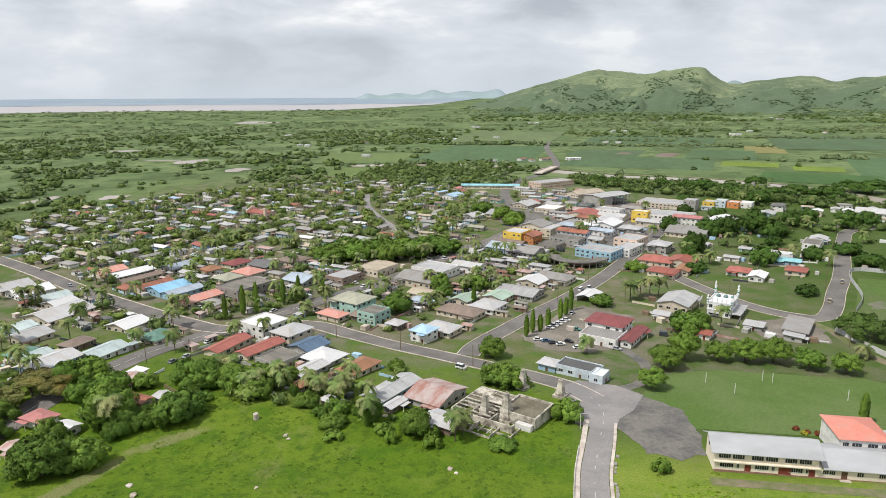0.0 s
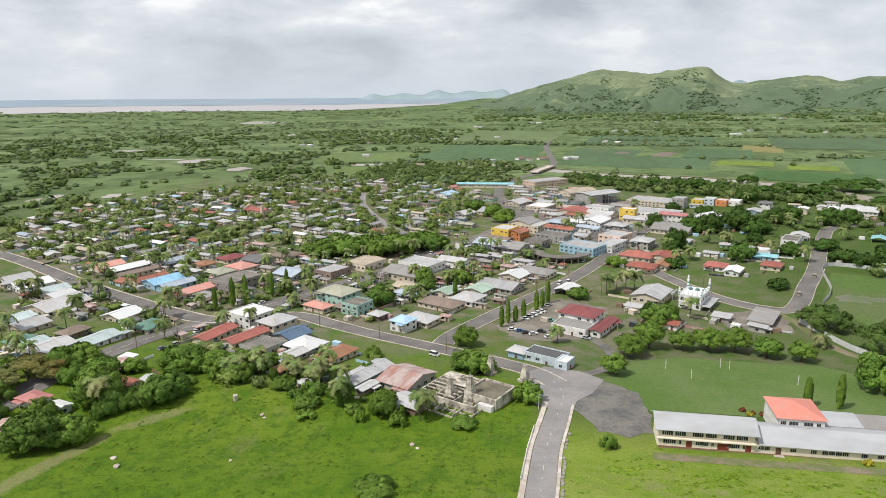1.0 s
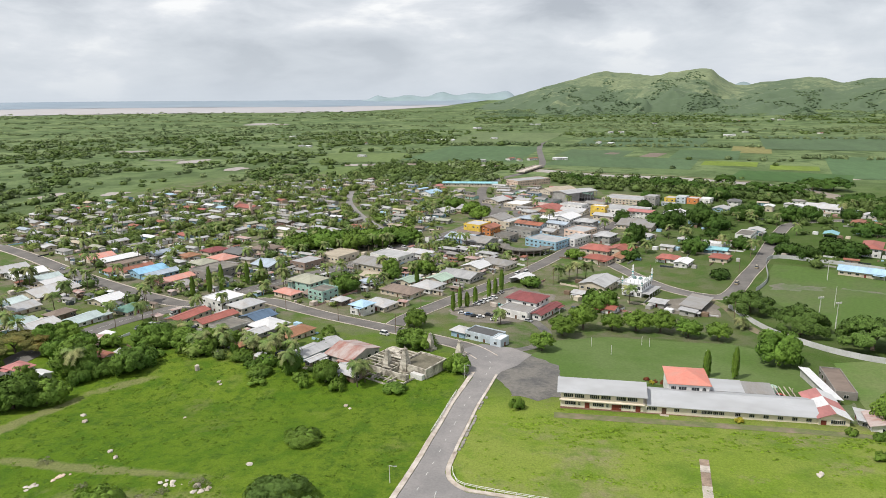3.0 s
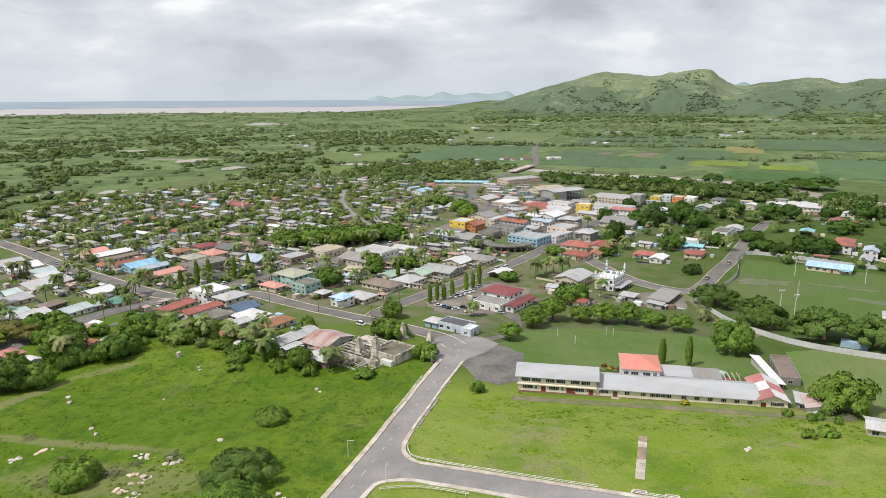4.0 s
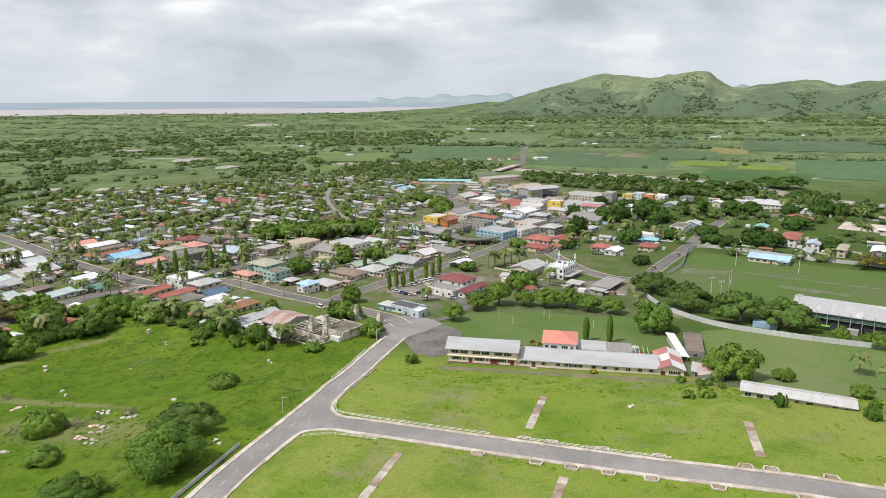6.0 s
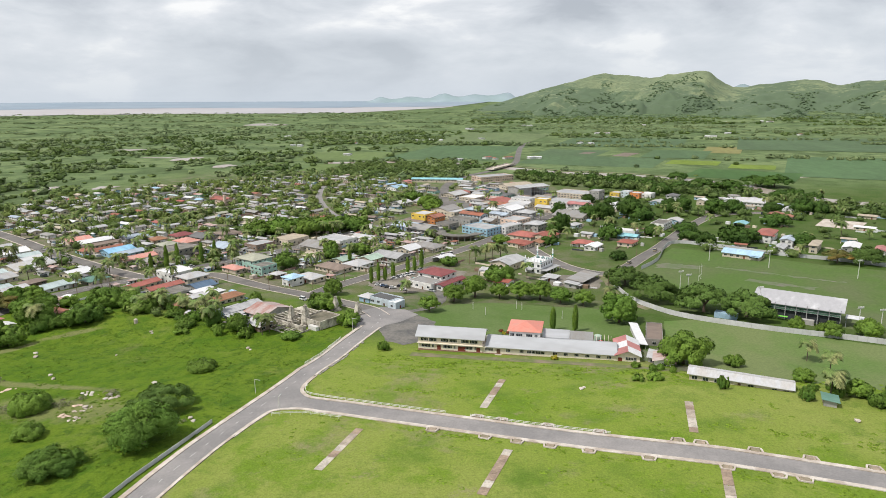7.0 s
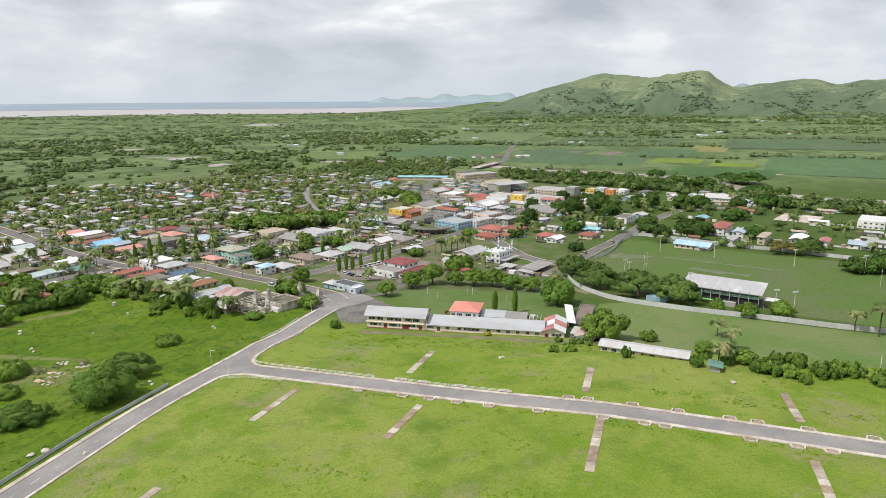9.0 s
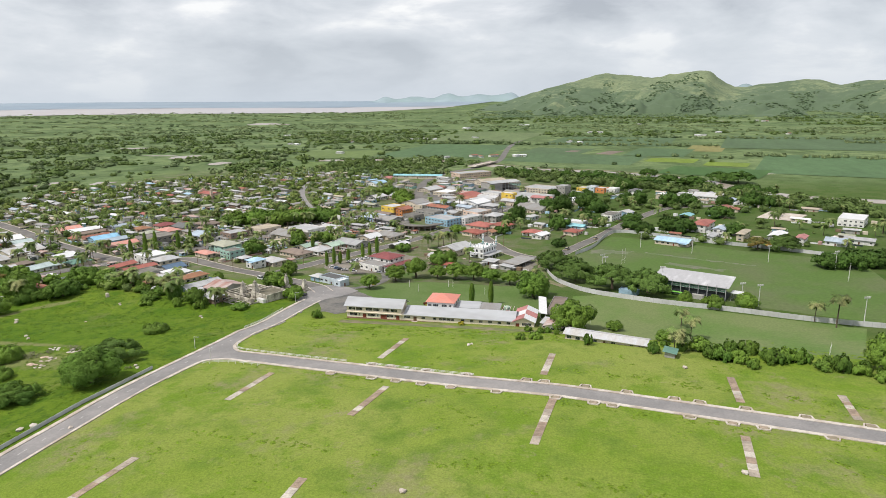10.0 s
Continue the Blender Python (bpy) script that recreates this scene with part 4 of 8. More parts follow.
def leafy(name, shape, mat):
    """A foliage mesh with its shading directions."""
    verts, faces, sides = shape
    me = mesh_of(name, verts.tolist(), faces, mat, True)
    me.normals_split_custom_set_from_vertices(sides.tolist())
    return me


def crown_shape(seed, boughs, leaves, size, height, flat=False, core=0.72, twigs=8):
    """A crown of unit radius whose foot is at z = 0 and top near `height`: boughs, each with smaller clumps of leaves."""
    rng = np.random.default_rng(seed)
    u = 2.4 * np.arange(boughs) + rng.uniform(-0.5, 0.5, boughs)
    if flat:
        r = np.sqrt(np.linspace(0.02, 0.62, boughs))
        c = np.stack([r * np.cos(u), r * np.sin(u), height * (0.76 - 0.62 * r**2 + rng.normal(size=boughs) * 0.06)], 1)
        rad, squash = rng.uniform(0.18, 0.30, boughs), 0.5
    else:
        t = np.linspace(1.0, -0.5, boughs) + rng.uniform(-0.12, 0.12, boughs)
        r = np.sqrt(np.clip(1 - t * t, 0.02, 1)) * rng.uniform(0.46, 0.70, boughs)
        c = np.stack([r * np.cos(u), r * np.sin(u), height * (0.45 + 0.27 * t * rng.uniform(0.8, 1.15, boughs))], 1)
        rad, squash = rng.uniform(0.21, 0.36, boughs), 0.85
    middle = np.array([0, 0, height * (0.3 if flat else 0.42)])
    centres, radii, parents, parts = [], [], [], []
    for k in range(boughs):
        away = unit((c[k] - middle)[None, :])[0]
        d = unit(rng.normal(size=(twigs, 3)) + away * 0.75 + np.array([0, 0, 0.3]))
        centres.append(c[k] + d * rad[k] * 0.72 * np.array([1, 1, squash]))
        radii.append(rad[k] * rng.uniform(0.30, 0.56, twigs))
        parents.append(np.repeat((c[k] - away * rad[k] * 0.5)[None, :], twigs, axis=0))
        if core:
            parts.append(blob_arrays(rng, rad[k] * core, squash, c[k], 1, 0.1))
    parts.append(leaf_arrays(rng, leaves, np.concatenate(centres), np.concatenate(radii), np.concatenate(parents), size, 0.85))
    if core and not flat:
        parts.append(blob_arrays(rng, 0.5, height * 0.5, (0, 0, height * 0.42), 1, 0.08))
    return joined(parts)


def trunk_shape(seed, limbs=5, spread=0.5):
    """A tapered trunk of unit height that forks into limbs."""
    rng = np.random.default_rng(seed)
    verts, faces = [], []

    def tube(points, radii):
        k, n = len(verts), 6
        for (x, y, z), r in zip(points, radii):
            for i in range(n):
                a = 2 * math.pi * i / n
                verts.append((x + r * math.cos(a), y + r * math.sin(a), z))
        for j in range(len(points) - 1):
            for i in range(n):
                faces.append([k + j * n + i, k + j * n + (i + 1) % n, k + (j + 1) * n + (i + 1) % n, k + (j + 1) * n + i])

    tube([(0, 0, -0.1), (0.02, 0.01, 0.25), (0.0, 0.03, 0.5)], (0.1, 0.07, 0.06))
    for i in range(limbs):
        a = 2 * math.pi * (i + rng.uniform(0, 0.6)) / limbs
        tube([(0, 0.02, 0.42), (0.4 * spread * math.cos(a), 0.4 * spread * math.sin(a), 0.75), (spread * math.cos(a), spread * math.sin(a), 1.05)], (0.05, 0.035, 0.012))
    return np.array(verts), faces


def crown_mesh(key, mat, *args, **more):
    return shared(key, lambda: leafy("crown", crown_shape(*args, **more), mat))


TREE_RNG = random.Random(11)


def tree(name, x, y, r, h, crown, label, category="tree", low=0.35, sink=0.0, trunk_wide=1.0, group="", rise=1.0):
    z = land(x, y)
    FOOT.append((x, y, r * 0.6))
    root = empty(name, pose(x, y, z - 0.05, 0, 0, TREE_RNG.uniform(0, 360)), label, category, group)
    trunk = shared(("trunk", TREE_RNG.randrange(3)), lambda: mesh_of("trunk", *trunk_shape(len(SHARED)), BARK))
    part("trunk", trunk, root, Matrix.Diagonal((h * 0.55 * trunk_wide, h * 0.55 * trunk_wide, h * 0.62, 1)))
    part("crown", crown, root, Matrix.Translation((0, 0, h * low - sink)) @ Matrix.Diagonal((r, r, h * (1 - low) / rise, 1)))
    return root


def mango(x, y, r, h):
    r *= 1.08 if y > 300 or x < 30 else 1.0
    h = max(h - 0.4 * r, 0.85 * r)
    k = TREE_RNG.randrange(8)
    row = 30 < x < 140 and 235 < y < 290
    mat, word = (LEAF, "dark green") if k < (1 if row else 4) else (BRIGHT_LEAF, "bright green")
    # eastern crowns take the leaf colour with shade darkened into it
    if x > 60 and y > 330:
        k, mat, word = k + 8, SHADED_LEAF, "dark green"
    far, rise = y > 330, 1.0 if h < 1.25 * r else 1.6
    near = y < 130
    leaves, size = (2400, 0.050) if far else (17000, 0.0195) if near else (5800, 0.034)
    crown = crown_mesh(("mango", k, far, near, rise), mat, 20 + k, 20 if rise == 1 else 28, leaves, size, rise, core=0.62 if near else 0.72, twigs=12 if near else 8)
    tree("broadleaf_tree", x, y, r, h, crown, "dense rounded %s broadleaf tree" % word, low=0.06 if row else -0.06 if rise == 1 else -0.14, rise=rise)


def bush(x, y, r, h):
    h = max(1.2, h - 0.3 * r)
    k = TREE_RNG.randrange(5)
    big = r > 5
    tree("bush", x, y, r, h, crown_mesh(("bush", k, big), BRIGHT_LEAF if k < 3 else LEAF, 50 + k, 30 if big else 12, 13000 if big else 2200, 0.021 if big else 0.052, 0.8, core=0.64), "spreading green bush in rough grass", "bush", low=0.0, sink=0.1 * h, rise=0.8)


def rain_tree(x, y, r, h):
    h = 0.82 * max(h, 0.95 * r)
    k = TREE_RNG.randrange(4)
    far, near = y > 400, y < 130
    leaves, size = (2800, 0.042) if far else (16000, 0.017) if near else (8500, 0.026)
    tree("rain_tree", x, y, r, h, crown_mesh(("rain", k, far, near), RAIN_LEAF if y < 500 else SHADED_LEAF, 70 + k, 26, leaves, size, 1.0, flat=True), "broad umbrella-shaped rain tree with feathery leaves", low=-0.08, trunk_wide=1.2)


def dry_bush(x, y, r, h):
    tree("dry_bush", x, y, r, h, crown_mesh(("dry", 0), DRY_LEAF, 95, 9, 1300, 0.03, 1.0, core=0.0), "grey leafless twiggy shrub in rough grass", "bush", low=0.0, sink=0.1 * h)


def flame_tree(x, y, r, h):
    h = max(h - 0.35 * r, 0.55 * r)
    tree("flame_tree", x, y, r, h, crown_mesh(("flame", 0), FLAME_LEAF, 90, 26, 8500, 0.026, 1.0, flat=True), "flat-topped flame tree with orange blossom", low=0.2, trunk_wide=1.3)


def column_shape():
    """A slim spire of foliage, tufted and uneven up its height."""
    rng = np.random.default_rng(5)
    n = 26
    z = np.linspace(0.06, 0.94, n)
    u = 2.4 * np.arange(n)
    wide = 0.66 * np.minimum(1, (1.02 - z) / 0.38) ** 0.6 * (0.6 + 0.4 * np.minimum(1, z / 0.2))
    c = np.stack([wide * 0.55 * np.cos(u), wide * 0.55 * np.sin(u), z], 1)
    return joined([leaf_arrays(rng, 1500, c, wide * 0.75 + 0.08, c * np.array([0, 0, 1]), 0.085, 0.1), blob_arrays(rng, 0.5, 0.9, (0, 0, 0.48), 2, 0.06)])


def column_tree(x, y, r, h):
    tree("columnar_tree", x, y, r, h, shared(("column", 0), lambda: leafy("crown", column_shape(), BRIGHT_LEAF)), "slender columnar green tree", low=0.05, trunk_wide=0.4, group="columnar street trees")


def palm_shape(seed, fronds=20, leaflets=9):
    """Drooping fronds of unit reach from the origin, each a rib with hanging leaflets on both sides."""
    rng = np.random.default_rng(seed)
    verts, faces = [], []
    for i in range(fronds):
        a = 2 * math.pi * i / fronds * 2.618 + rng.uniform(-0.2, 0.2)
        lift, reach = rng.uniform(-0.15, 1.0), rng.uniform(0.8, 1.1)
        ca, sa = math.cos(a), math.sin(a)

        def rib(s):
            return reach * s * (1 - 0.18 * s * s), lift * s * 0.8 - 0.85 * s * s * (0.75 + 0.25 * (1 - lift))

        for j in range(leaflets):
            s0, s1 = (j + 0.2) / leaflets, (j + 1.75) / leaflets
            (o0, z0), (o1, z1) = rib(s0), rib(min(1.0, s1))
            wide = 0.27 * math.sin(math.pi * min(1, 0.2 + 0.72 * s0)) + 0.03
            for side in (-1, 1):
                q, drop, ahead = side * wide * rng.uniform(0.8, 1.1), wide * rng.uniform(0.35, 0.8), rng.uniform(0.02, 0.09)
                k = len(verts)
                for o, p, z in ((o0, 0, z0), (o1, 0, z1), (o1 + ahead, q, z1 - drop)):
                    verts.append((ca * o - sa * p, sa * o + ca * p, z))
                faces.append([k, k + 1, k + 2] if side > 0 else [k + 1, k, k + 2])
    v = np.array(verts)
    sides = np.repeat(unit(v.reshape(-1, 3, 3).mean(axis=1) * np.array([1, 1, 0.5]) + np.array([0, 0, 0.75])), 3, axis=0)
    return v, faces, sides


def stem_shape():
    verts, faces = [], []
    for j in range(6):
        s = j / 5
        r = 0.022 - 0.009 * s
        for i in range(6):
            a = 2 * math.pi * i / 6
            verts.append((0.05 * s * s + r * math.cos(a), r * math.sin(a), s))
    for j in range(5):
        for i in range(6):
            faces.append([j * 6 + i, j * 6 + (i + 1) % 6, (j + 1) * 6 + (i + 1) % 6, (j + 1) * 6 + i])
    v = np.array(verts)
    return v, faces, unit(v * np.array([1, 1, 0]))


def palm(x, y, r, h):
    h = max(6.0, h - 0.4 * r)
    r = min(max(r, 4.6), 5.6)
    z = land(x, y)
    root = empty("coconut_palm", pose(x, y, z - 0.1, 0, 0, TREE_RNG.uniform(0, 360)), "tall coconut palm with drooping yellow-green fronds", "palm tree")
    part("trunk", shared("stem", lambda: leafy("trunk", stem_shape(), BARK)), root, Matrix.Diagonal((h, h, h * 0.86, 1)))
    k = TREE_RNG.randrange(4)
    part("crown", shared(("palm", k), lambda: leafy("crown", palm_shape(30 + k, 24, 11), PALM_LEAF)), root, Matrix.Translation((0.05 * h, 0, h * 0.86)) @ Matrix.Diagonal((r, r, r, 1)))

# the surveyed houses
house(-58.8, 281.0, -25, 10.7, 10.7, 5.2, "hip", "x", "skyblue", "white", 2)
house(-75.6, 295.1, -25, 8.7, 8.6, 3.0, "hip", "x", "silver", "darkwood", 1)
house(-52.2, 291.8, -25, 16.7, 12.8, 3.2, "hip", "x", "silver", "cream", 1)
house(-110.9, 303.8, -25, 16.2, 9.7, 3.2, "hip", "x", "salmon", "cream", 1)
house(-92.8, 303.4, -25, 16.1, 9.5, 3.0, "gable", "x", "brown", "darkwood", 1)
house(-136.3, 278.3, -25, 17.2, 16.0, 6.4, "flat", "x", "white", "white", 2)
house(-118.2, 268.3, -25, 13.6, 15.9, 6.0, "hip", "y", "silver", "cream", 2)
house(-105.4, 256.4, -25, 13.8, 14.3, 3.6, "gable", "y", "navy", "grey", 1)
house(-94.3, 244.8, -25, 15.8, 14.6, 3.0, "hip", "x", "white", "grey", 1)
house(-95.1, 229.4, -25, 8.8, 15.9, 3.0, "gable", "y", "silver", "grey", 1)
house(-76.3, 235.2, -25, 10.7, 17.3, 3.2, "hip", "y", "rustbrown", "cream", 1)
house(-91.6, 213.1, -25, 6.6, 6.1, 2.7, "hip", "x", "rustbrown", "grey", 1)
house(-141.6, 252.2, -15, 9.6, 22.1, 3.6, "gable", "y", "red", "cream", 1)
house(-125.3, 250.1, -25, 9.4, 21.6, 3.6, "gable", "y", "red", "cream", 1)
house(-112.0, 239.5, -25, 13.6, 13.9, 3.2, "flat", "y", "concrete", "grey", 1)
house(-57.2, 213.9, -25, 10.6, 23.5, 3.8, "gable", "y", "palegrey", "blue", 1)
house(-53.1, 201.6, -25, 4.8, 9.6, 2.8, "gable", "y", "silver", "brownwall", 1)
house(-40.4, 212.0, -25, 15.7, 18.9, 3.8, "gable", "x", "rusty", "grey", 1)
house(-34.2, 191.7, -25, 11.9, 10.0, 3.0, "gable", "x", "silver", "brownwall", 1)
house(-74.7, 200.8, -25, 8.8, 5.0, 2.4, "gable", "x", "silver", "brownwall", 1)
house(-202.7, 218.6, -15, 14.7, 22.0, 3.2, "gable", "y", "silver", "blue", 1)
house(-190.2, 235.4, -15, 12.5, 17.9, 3.2, "gable", "y", "paleaqua", "white", 1)
house(-184.0, 242.8, -15, 4.0, 11.3, 3.0, "gable", "y", "paleaqua", "grey", 1)
house(-179.9, 259.3, -15, 12.9, 14.4, 3.2, "hip", "y", "green", "cream", 1)
house(-206.2, 275.0, -15, 15.4, 16.1, 3.2, "gable", "y", "white", "cream", 1)
house(-209.1, 243.2, -15, 10.2, 13.4, 3.2, "hip", "y", "brown", "brownwall", 1)
house(-239.6, 249.8, -15, 15.8, 15.7, 3.0, "gable", "y", "silver", "cream", 1)
house(-254.4, 259.7, -15, 13.0, 13.3, 3.0, "gable", "y", "paleaqua", "blue", 1)
house(-254.0, 286.0, -15, 22.6, 27.2, 3.0, "gable", "y", "silver", "cream", 1)
house(-266.3, 301.8, -15, 15.0, 14.7, 3.0, "gable", "y", "white", "cream", 1)
house(-301.0, 319.9, -25, 18.2, 21.5, 3.0, "gable", "y", "white", "white", 1)
house(-278.3, 311.8, -25, 14.5, 14.9, 3.0, "gable", "y", "paleaqua", "grey", 1)
house(-319.9, 327.0, -25, 19.3, 19.9, 3.0, "gable", "y", "silver", "cream", 1)
house(-221.8, 226.7, -15, 11.4, 11.9, 3.0, "hip", "y", "green", "cream", 1)
house(-214.8, 224.2, -15, 9.9, 13.7, 3.0, "gable", "y", "paleaqua", "cream", 1)
house(-169.6, 175.8, -15, 11.3, 7.9, 3.2, "hip", "x", "maroonpink", "white", 1)
house(-156.8, 171.9, -15, 8.3, 7.4, 3.0, "gable", "x", "white", "white", 1)
house(-163.9, 158.6, -15, 6.6, 6.5, 2.8, "gable", "x", "rusty", "white", 1)
house(-156.3, 208.8, -15, 9.6, 8.3, 2.8, "gable", "x", "rusty", "cream", 1)
house(-159.6, 214.7, -15, 7.0, 5.3, 2.8, "shed", "x", "white", "grey", 1)
house(-145.0, 191.5, -15, 13.8, 6.2, 2.8, "gable", "x", "rust", "cream", 1)
house(-135.7, 194.8, -25, 6.2, 6.1, 2.7, "gable", "x", "silver", "cream", 1)
house(-128.1, 183.9, -25, 4.0, 4.0, 3.2, "shed", "x", "paleaqua", "blue", 1)
house(-285.4, 368.0, -25, 15.0, 19.9, 3.2, "gable", "y", "salmon", "cream", 1)
house(-267.8, 366.3, -25, 14.0, 26.8, 3.2, "gable", "y", "white", "grey", 1)
house(-254.2, 355.3, -25, 9.4, 27.1, 3.2, "gable", "y", "brown", "cream", 1)
house(-235.6, 340.6, -25, 13.0, 22.9, 3.4, "gable", "y", "rust", "cream", 1)
house(-246.7, 333.2, -25, 9.9, 9.6, 3.2, "gable", "x", "rust", "cream", 1)
house(-223.5, 336.7, -25, 16.7, 21.5, 3.8, "gable", "y", "brightblue", "skyblue", 1)
house(-211.1, 331.5, -25, 11.5, 22.6, 3.6, "gable", "y", "palesteel", "skyblue", 1)
house(-193.5, 321.1, -25, 12.6, 28.5, 3.6, "gable", "y", "salmon", "cream", 1)
house(-182.0, 313.9, -25, 13.4, 9.0, 2.9, "hip", "x", "grey", "openpost", 1)
house(-246.3, 385.3, -25, 15.5, 19.3, 3.4, "gable", "y", "palesteel", "grey", 1)
house(-221.1, 381.4, -25, 12.9, 11.8, 3.2, "hip", "x", "rustbrown", "cream", 1)
house(-199.7, 363.3, -25, 16.0, 14.7, 3.2, "hip", "x", "olive", "grey", 1)
house(-176.3, 338.5, -25, 19.3, 24.7, 6.2, "flat", "y", "concrete", "concrete", 2)
house(-212.1, 400.1, -25, 14.4, 17.3, 3.2, "hip", "y", "maroon", "cream", 1)
house(-192.8, 377.7, -25, 18.5, 15.2, 3.4, "hip", "x", "salmon", "cream", 1)
house(-190.6, 398.0, -25, 19.3, 16.5, 3.2, "gable", "x", "darkgrey", "grey", 1)
house(-176.7, 412.7, -25, 19.3, 17.8, 3.2, "hip", "x", "brown", "cream", 1)
house(-152.4, 366.9, -25, 18.8, 17.8, 3.2, "gable", "x", "palesteel", "grey", 1)
house(-128.1, 373.6, -25, 14.6, 17.8, 4.4, "flat", "y", "palegrey", "brick", 1)
house(-113.4, 397.0, -25, 18.5, 21.0, 4.4, "flat", "y", "tan", "cream", 1)
house(-105.8, 321.5, -25, 20.8, 16.7, 6.0, "hip", "x", "olive", "mint", 2)
house(-89.2, 303.4, -25, 11.6, 12.2, 5.8, "flat", "y", "concrete", "mint", 2)
house(-47.2, 318.4, -25, 23.9, 13.6, 3.2, "hip", "x", "brown", "cream", 1)
house(-34.1, 330.4, -25, 15.5, 16.7, 3.2, "hip", "y", "silver", "white", 1)
house(-19.1, 357.6, -25, 24.5, 17.0, 3.4, "gable", "x", "palegrey", "grey", 1)
house(-30.7, 347.3, -25, 13.8, 14.3, 3.2, "gable", "y", "palegreen", "cream", 1)
house(-48.4, 339.9, -25, 11.9, 13.1, 3.2, "gable", "y", "palegreen", "cream", 1)
house(-72.8, 335.1, -25, 8.7, 8.3, 3.0, "hip", "x", "palesteel", "grey", 1)
house(-73.3, 348.6, -25, 14.3, 12.7, 3.0, "gable", "x", "tan", "cream", 1)
house(-79.0, 374.5, -25, 26.5, 20.7, 5.0, "gable", "x", "grey", "cream", 1)
house(-75.0, 398.1, -25, 25.2, 18.1, 5.0, "flat", "x", "palegrey", "white", 1)
house(-54.9, 407.8, -25, 21.3, 13.0, 5.0, "gable", "x", "silver", "white", 1)
house(-0.2, 391.7, -25, 23.8, 15.5, 3.6, "hip", "x", "grey", "cream", 1)
house(-12.9, 382.1, -25, 15.8, 16.2, 3.2, "gable", "y", "white", "cream", 1)
house(-29.5, 500.7, -25, 15.8, 17.5, 8.0, "flat", "y", "silver", "yellow", 2)
house(-19.2, 497.5, -25, 13.8, 17.2, 6.0, "gable", "y", "rust", "orange", 2)
house(-35.5, 466.6, -25, 24.6, 19.8, 4.0, "gable", "x", "palesteel", "blue", 1)
house(-21.0, 456.2, -25, 22.9, 18.8, 4.0, "gable", "x", "grey", "grey", 1)
house(-16.4, 535.6, -25, 21.1, 22.8, 6.5, "gable", "y", "grey", "cream", 2)
house(22.8, 603.9, -25, 22.2, 27.7, 5.0, "gable", "y", "red", "cream", 1)
house(40.8, 574.2, -25, 22.3, 27.8, 4.5, "gable", "y", "silver", "white", 1)
house(104.7, 538.3, -25, 30.9, 30.0, 4.0, "gable", "x", "grey", "cream", 1)
house(131.1, 574.0, -25, 15.8, 19.8, 4.0, "gable", "y", "silver", "cream", 1)
house(67.2, 442.7, -25, 22.4, 17.9, 3.6, "hip", "x", "red", "cream", 1)
house(83.3, 443.0, -25, 17.4, 20.6, 3.6, "gable", "y", "rustred", "cream", 1)
house(81.7, 423.4, -25, 9.7, 21.2, 3.2, "gable", "y", "rustbrown", "cream", 1)
house(113.2, 420.9, -25, 13.7, 13.2, 3.3, "hip", "x", "red", "white", 1)
house(121.0, 409.0, -25, 9.9, 15.3, 3.3, "gable", "y", "white", "white", 1)
house(145.9, 419.6, -25, 12.6, 13.5, 3.3, "hip", "y", "rustred", "cream", 1)
house(148.2, 443.4, -25, 16.6, 9.8, 3.3, "gable", "x", "aqua", "blue", 1)
house(148.4, 457.3, -25, 15.0, 9.5, 4.0, "flat", "x", "white", "white", 1)
house(176.7, 484.5, -25, 10.9, 21.1, 5.5, "flat", "y", "concrete", "white", 2)
house(190.5, 511.4, -25, 12.3, 13.9, 3.5, "gable", "y", "silver", "blue", 1)
house(64.7, 348.1, -25, 16.9, 22.8, 5.0, "gable", "y", "palegrey", "cream", 1)
house(26.0, 303.7, -25, 19.3, 16.1, 6.2, "hip", "x", "maroon", "white", 2)
house(36.6, 293.9, -25, 6.4, 23.7, 3.6, "gable", "y", "maroon", "white", 1)
house(19.1, 356.0, -25, 10.4, 15.0, 3.4, "gable", "y", "white", "openpost", 1)
house(-0.8, 251.2, -25, 9.0, 8.1, 3.5, "hip", "x", "silver", "blue", 1)
house(10.8, 247.3, -25, 16.4, 8.7, 3.8, "flat", "x", "darkflat", "palesteelwall", 1)
house(18.0, 240.9, -25, 5.4, 7.3, 3.5, "flat", "y", "white", "palesteelwall", 1)
house(113.9, 317.3, -25, 11.6, 24.5, 3.5, "shed", "y", "grey", "openpost", 1)
house(108.4, 305.1, -25, 9.0, 9.5, 3.0, "shed", "y", "palegrey", "grey", 1)
house(94.9, 318.7, -25, 9.4, 8.0, 2.6, "shed", "x", "palegrey", "grey", 1)
house(67.6, 303.7, -25, 11.0, 8.7, 3.0, "gable", "x", "rustred", "white", 1)
house(54.1, 328.5, -25, 9.0, 8.4, 3.0, "gable", "x", "silver", "cream", 1)
house(-116.0, 756.5, -25, 11.0, 13.7, 4.0, "gable", "y", "maroonpink", "cream", 1)
house(-113.3, 702.3, -25, 18.9, 23.6, 4.0, "gable", "y", "skyblue", "white", 1)
house(104.5, 673.5, -25, 44.5, 30.0, 5.0, "flat", "x", "palegrey", "cream", 2)
house(127.2, 655.2, -25, 11.4, 14.2, 10.0, "flat", "y", "palegrey", "grey", 2)
house(149.5, 679.3, -25, 11.0, 13.7, 5.0, "flat", "y", "silver", "yellow", 1)
house(160.0, 677.9, -25, 9.9, 12.3, 6.5, "flat", "y", "silver", "palesteelwall", 2)
house(170.9, 674.6, -25, 10.7, 13.4, 5.5, "flat", "y", "silver", "orange", 1)
house(182.9, 675.8, -25, 11.1, 13.9, 5.0, "flat", "y", "white", "white", 1)
